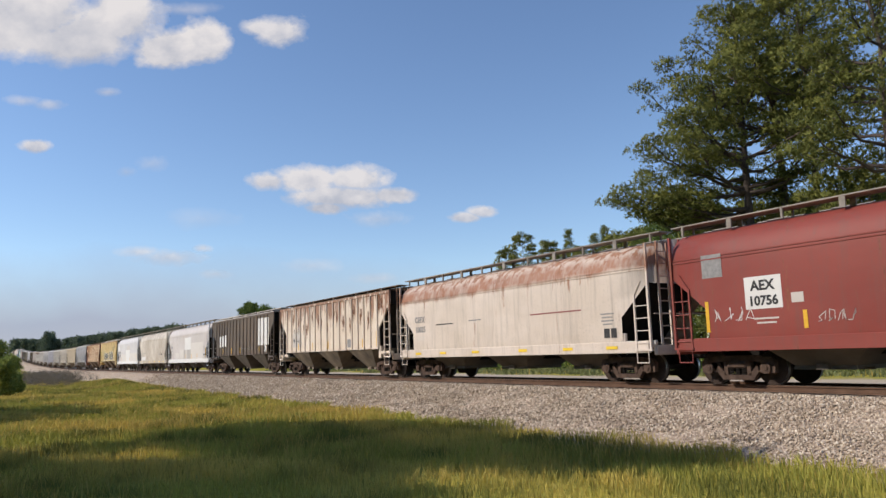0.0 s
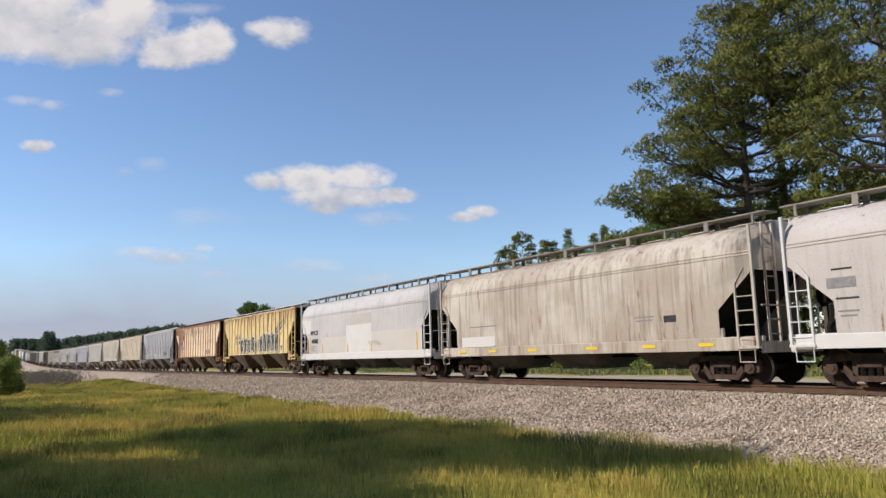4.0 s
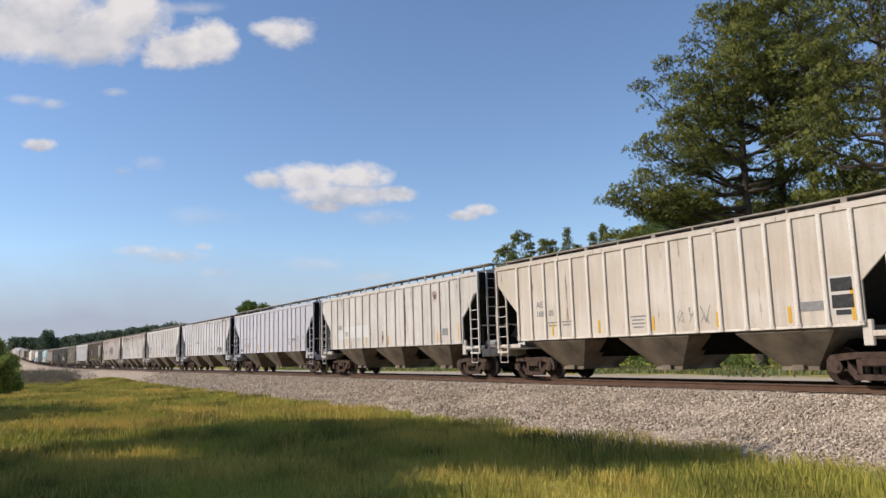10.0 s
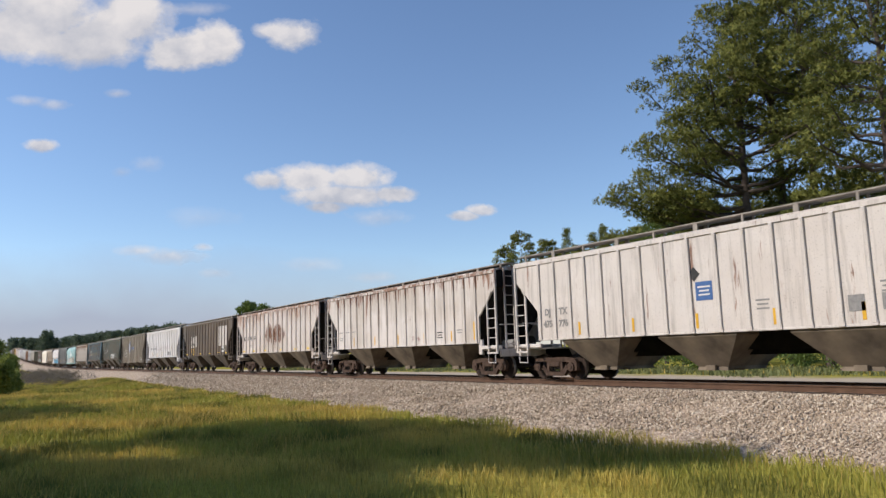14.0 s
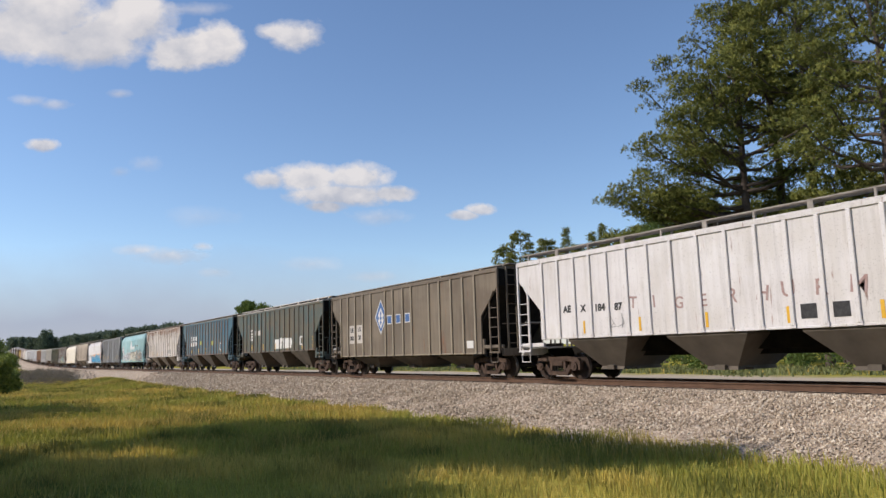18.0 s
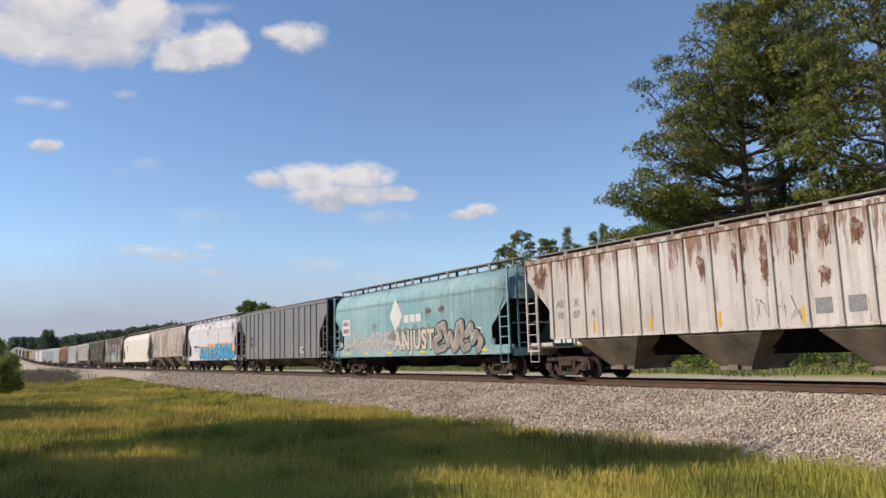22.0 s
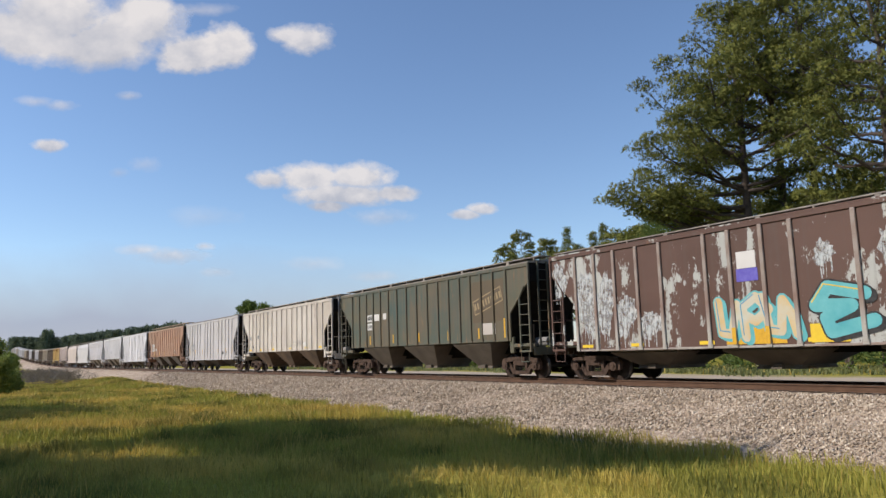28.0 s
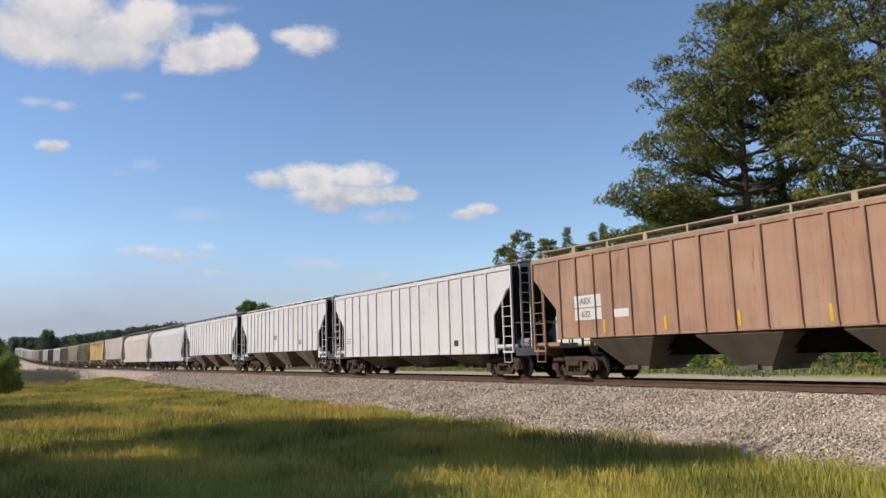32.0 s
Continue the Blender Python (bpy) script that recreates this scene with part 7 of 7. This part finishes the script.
    add("C", P("brown_peeled_paint", (0.095, 0.05, 0.037), (0.12, 0.064, 0.048), (0.12, 0.055, 0.036), 0.15, 0.25, flake=0.19, under=(0.44, 0.45, 0.42)), "brown ribbed grain hopper peeling to pale blue-grey paint", bay=M_BAYD, reflect="h", rib=P("pale_peeled_rib", (0.40, 0.38, 0.34), (0.22, 0.13, 0.1)),
        marks=[("o", u, z, w, h, 300 + k, M_FLAKE) for k, (u, z, w, h) in enumerate(((0.03, 3.4, 0.7, 1.2), (0.105, 2.6, 1.0, 2.6), (0.16, 2.4, 0.9, 2.9), (0.215, 2.0, 0.8, 2.2), (0.275, 1.7, 0.9, 1.4), (0.62, 3.2, 0.5, 0.7), (0.72, 3.0, 0.5, 1.4), (0.80, 2.4, 0.9, 3.0), (0.87, 2.2, 0.8, 2.6), (0.95, 3.4, 0.7, 1.0)))] + [("t", 0.113, 2.4, 0.32, "DJ", M_GREYT), ("t", 0.166, 2.38, 0.32, "TX", M_GREYT), ("t", 0.113, 2.0, 0.3, "475", M_GREYT), ("t", 0.166, 2.0, 0.3, "758", M_GREYT), ("p", 0.482, 0.518, 3.05, 3.5, M_WHITE), ("p", 0.48, 0.52, 2.7, 3.04, M_PURPLE),
               ("p", 0.44, 0.55, 1.05, 1.5, M_YEL), ("p", 0.59, 0.65, 1.05, 1.5, M_YEL2), ("g", 0.43, 0.56, 1.1, 2.35, "UPU", 111, M_TEAL, M_FADE, M_SKYB, "turquoise and yellow sprayed letters"), ("g", 0.598, 0.668, 1.1, 2.5, "E", 112, M_BLACK, M_TEAL, M_YEL2, "turquoise and yellow sprayed letters"), ("p", 0.825, 0.861, 1.25, 2.05, M_PINKW)])
    ghost, gdark = P("tan_ghost", (0.36, 0.27, 0.145), (0.27, 0.20, 0.11), streak=0.5), P("dark_ghost", (0.11, 0.082, 0.052), (0.13, 0.10, 0.06))
    olv = P("olive_grey_paint", (0.115, 0.105, 0.066), (0.062, 0.095, 0.08), (0.20, 0.11, 0.055), 0.25, 0.45, mottle=0.8, tone=(0.14, 0.11, 0.07))
    add("A", olv, "olive-grey ribbed grain hopper with a worn tan emblem", bay=M_BAYD, roof=M_WALK,
        marks=[("p", 0.174, 0.209, 2.7, 3.05, M_WHITE), ("p", 0.174, 0.209, 2.27, 2.62, M_WHITE), ("t", 0.191, 2.87, 0.25, "AEX", M_BLACK), ("t", 0.191, 2.44, 0.22, "15488", grey), ("p", 0.221, 0.256, 2.72, 3.05, M_WHITE), ("p", 0.276, 0.297, 2.75, 3.05, M_WHITE), ("p", 0.775, 0.905, 2.2, 3.85, P("brown_ghost", (0.13, 0.095, 0.055), (0.10, 0.08, 0.05), streak=0.3)), ("r", 0.84, 3.02, 0.66, 0.06, ghost), ("r", 0.84, 3.02, 0.5, 0.03, ghost), ("q", 0.84, 3.02, 1.95, 0.60, 15, ghost), ("q", 0.84, 3.02, 1.86, 0.51, 15, gdark)]
        + [("q", 0.79 + 0.0112 * k, 2.82 + 0.0455 * k, 0.10, 0.26, 15, ghost) for k in range(10)] + [("p", 0.812, 0.87, 1.7, 2.15, M_PINKW), ("t", 0.84, 1.92, 0.26, "H H", M_BLACK)])
    add("A", P("cream_grey_paint", (0.60, 0.55, 0.45), (0.53, 0.475, 0.39), amount=0.15, streak=0.3, mottle=0.45, tone=(0.36, 0.31, 0.24)), "cream-grey ribbed grain hopper with orange reflectors", bay=M_BAYB, reflect="h",
        marks=[("t", 0.125, 2.4, 0.32, "AE", grey), ("t", 0.224, 2.46, 0.32, "23", M_BLACK), ("t", 0.19, 2.46, 0.32, "8", grey), ("p", 0.135, 0.15, 1.7, 1.9, M_BLACK), ("s", 0.57, 0.72, 1.68, 0.38, 31, grey), ("p", 0.735, 0.76, 1.65, 1.9, M_WHITE)])
    add("C", P("soft_white_paint", (0.50, 0.475, 0.44), (0.45, 0.43, 0.40), amount=0.03, streak=0.2, mottle=0.4, tone=(0.36, 0.335, 0.30)), "clean soft-white ribbed grain hopper with deep sides", bay=M_BAYD, reflect="v", rib=P("white_rib", (0.58, 0.555, 0.51), (0.54, 0.51, 0.47)),
        marks=[("t", 0.158, 2.28, 0.30, "UELX", grey), ("t", 0.165, 1.85, 0.30, "65014", grey), ("b", 0.15, 1.5, 0.5, 2, grey), ("p", 0.735, 0.748, 1.38, 1.62, M_BLACK), ("p", 0.751, 0.764, 1.38, 1.62, M_BLACK), ("b", 0.80, 1.6, 0.4, 3, grey)])
    add("A", P("terracotta_paint", (0.38, 0.20, 0.12), (0.42, 0.265, 0.175), (0.26, 0.105, 0.05), 0.2, 0.25, mottle=0.65, tone=(0.24, 0.145, 0.10)), "faded terracotta ribbed grain hopper with white number patches", bay=M_BAYD, roof=P("tan_walk", (0.44, 0.35, 0.24), (0.38, 0.29, 0.2)), rib=P("terracotta_rib", (0.32, 0.175, 0.11), (0.38, 0.225, 0.15)), high=True,
        marks=[("p", 0.13, 0.204, 2.42, 2.82, M_WHITE), ("p", 0.13, 0.204, 2.0, 2.38, M_WHITE), ("p", 0.217, 0.256, 2.02, 2.28, M_WHITE), ("t", 0.15, 2.62, 0.28, "AEX", grey), ("t", 0.165, 2.18, 0.28, "632", grey), ("p", 0.775, 0.797, 1.68, 1.98, M_PINKW), ("p", 0.779, 0.793, 1.74, 1.92, M_BLACK)])
    clean = P("clean_white_paint", (0.62, 0.60, 0.57), (0.57, 0.55, 0.52), amount=0.03, streak=0.15)
    add("C", clean, "clean white ribbed grain hopper with deep sides", bay=M_BAYD, reflect="n", marks=[("p", 0.735, 0.755, 1.3, 1.55, M_BLACK), ("b", 0.12, 1.9, 0.6, 3, grey)])
    add("A", clean, "clean white ribbed grain hopper", bay=M_BAY, reflect="n", roof=M_WHITE, marks=[("p", 0.43, 0.48, 2.2, 2.5, grey), ("p", 0.75, 0.78, 1.8, 2.1, grey)])
    add("A", P("plain_white_paint", (0.65, 0.62, 0.59), (0.59, 0.56, 0.52), amount=0.1), "plain white ribbed grain hopper", bay=M_BAY, reflect="n", high=True)
    far = {"g": P("far_grey", (0.48, 0.455, 0.42), (0.42, 0.40, 0.37), amount=0.1), "k": P("far_pink", (0.50, 0.41, 0.36), (0.44, 0.37, 0.32), amount=0.2), "w": clean, "p": P("far_pale_pink", (0.60, 0.50, 0.44), (0.54, 0.45, 0.39), amount=0.25),
           "y": yel, "b": P("far_brown", (0.17, 0.13, 0.10), (0.22, 0.165, 0.125), amount=0.1), "t": P("far_tan", (0.50, 0.42, 0.32), (0.44, 0.37, 0.29), amount=0.15), "d": dk}
    names = {"g": "grey", "k": "dusty pink", "w": "white", "p": "pale pink", "y": "yellow", "b": "brown", "t": "tan", "d": "dark umber"}
    for k, c in enumerate("gkpybtbwdwbtgwwgtwgwtw"):
        add("B" if k < 2 else "A", far[c], names[c] + " covered hopper far down the train", bay=M_BAYD, reflect="n", near=k < 3)


CARS = []


def build_train():
    list_cars()
    while len(GAPS) < len(TRAIN) + 1:
        GAPS.append(GAPS[-1] + 17.3)
    for k, (kind, paint, label, kw) in enumerate(TRAIN):
        length = GAPS[k + 1] - GAPS[k]
        q = round(length * 10) / 10
        car, wheels = build_car(kind, q, paint, label, **kw)
        CARS.append((car, wheels, (GAPS[k] + GAPS[k + 1]) / 2 - ABEAM, kw.get("near", True)))


def car_pose(s):
    x = -s
    e = 4.0
    yaw = math.degrees(math.atan2(bend(x + e) - bend(x - e), 2 * e))
    tip = -math.degrees(math.atan2(rise(x + e) - rise(x - e), 2 * e))
    return pose(x, TRACK_Y + bend(x), rise(x), 0, tip, yaw)


def motions():
    for ob, a, b, face in CLOUDS:
        walk(ob, [(t, Matrix.Translation(a.lerp(b, t / 32.0)) @ face) for t in (0.0, 8.0, 16.0, 24.0, 32.0)])
    for car, wheels, s0, near in CARS:
        walk(car, [(float(t), car_pose(s0 - SPEED * t)) for t in range(33)])
        if not near:
            continue
        first, last = max(0.0, (s0 - 95.0) / SPEED), min(32.0, (s0 - 0.0) / SPEED)
        if last - first < 0.2:
            continue
        k0, k1 = int(first * FPS), int(last * FPS)
        for wheel, off in wheels:
            rows = [] if k0 == 0 else [(0.0, pose(off, 0, WHEEL_R))]
            for k in range(k0, k1 + 1):
                rows.append((k / FPS, pose(off, 0, WHEEL_R, 0, math.degrees((k - k0) / FPS * SPEED / WHEEL_R) % 360.0, 0)))
            if k1 < 32 * FPS:
                rows.append((32.0, rows[-1][1]))
            walk(wheel, rows)


build_ground()
build_track()
build_train()
build_trees()
build_clouds()
scatter_stones()
build_grass()
motions()
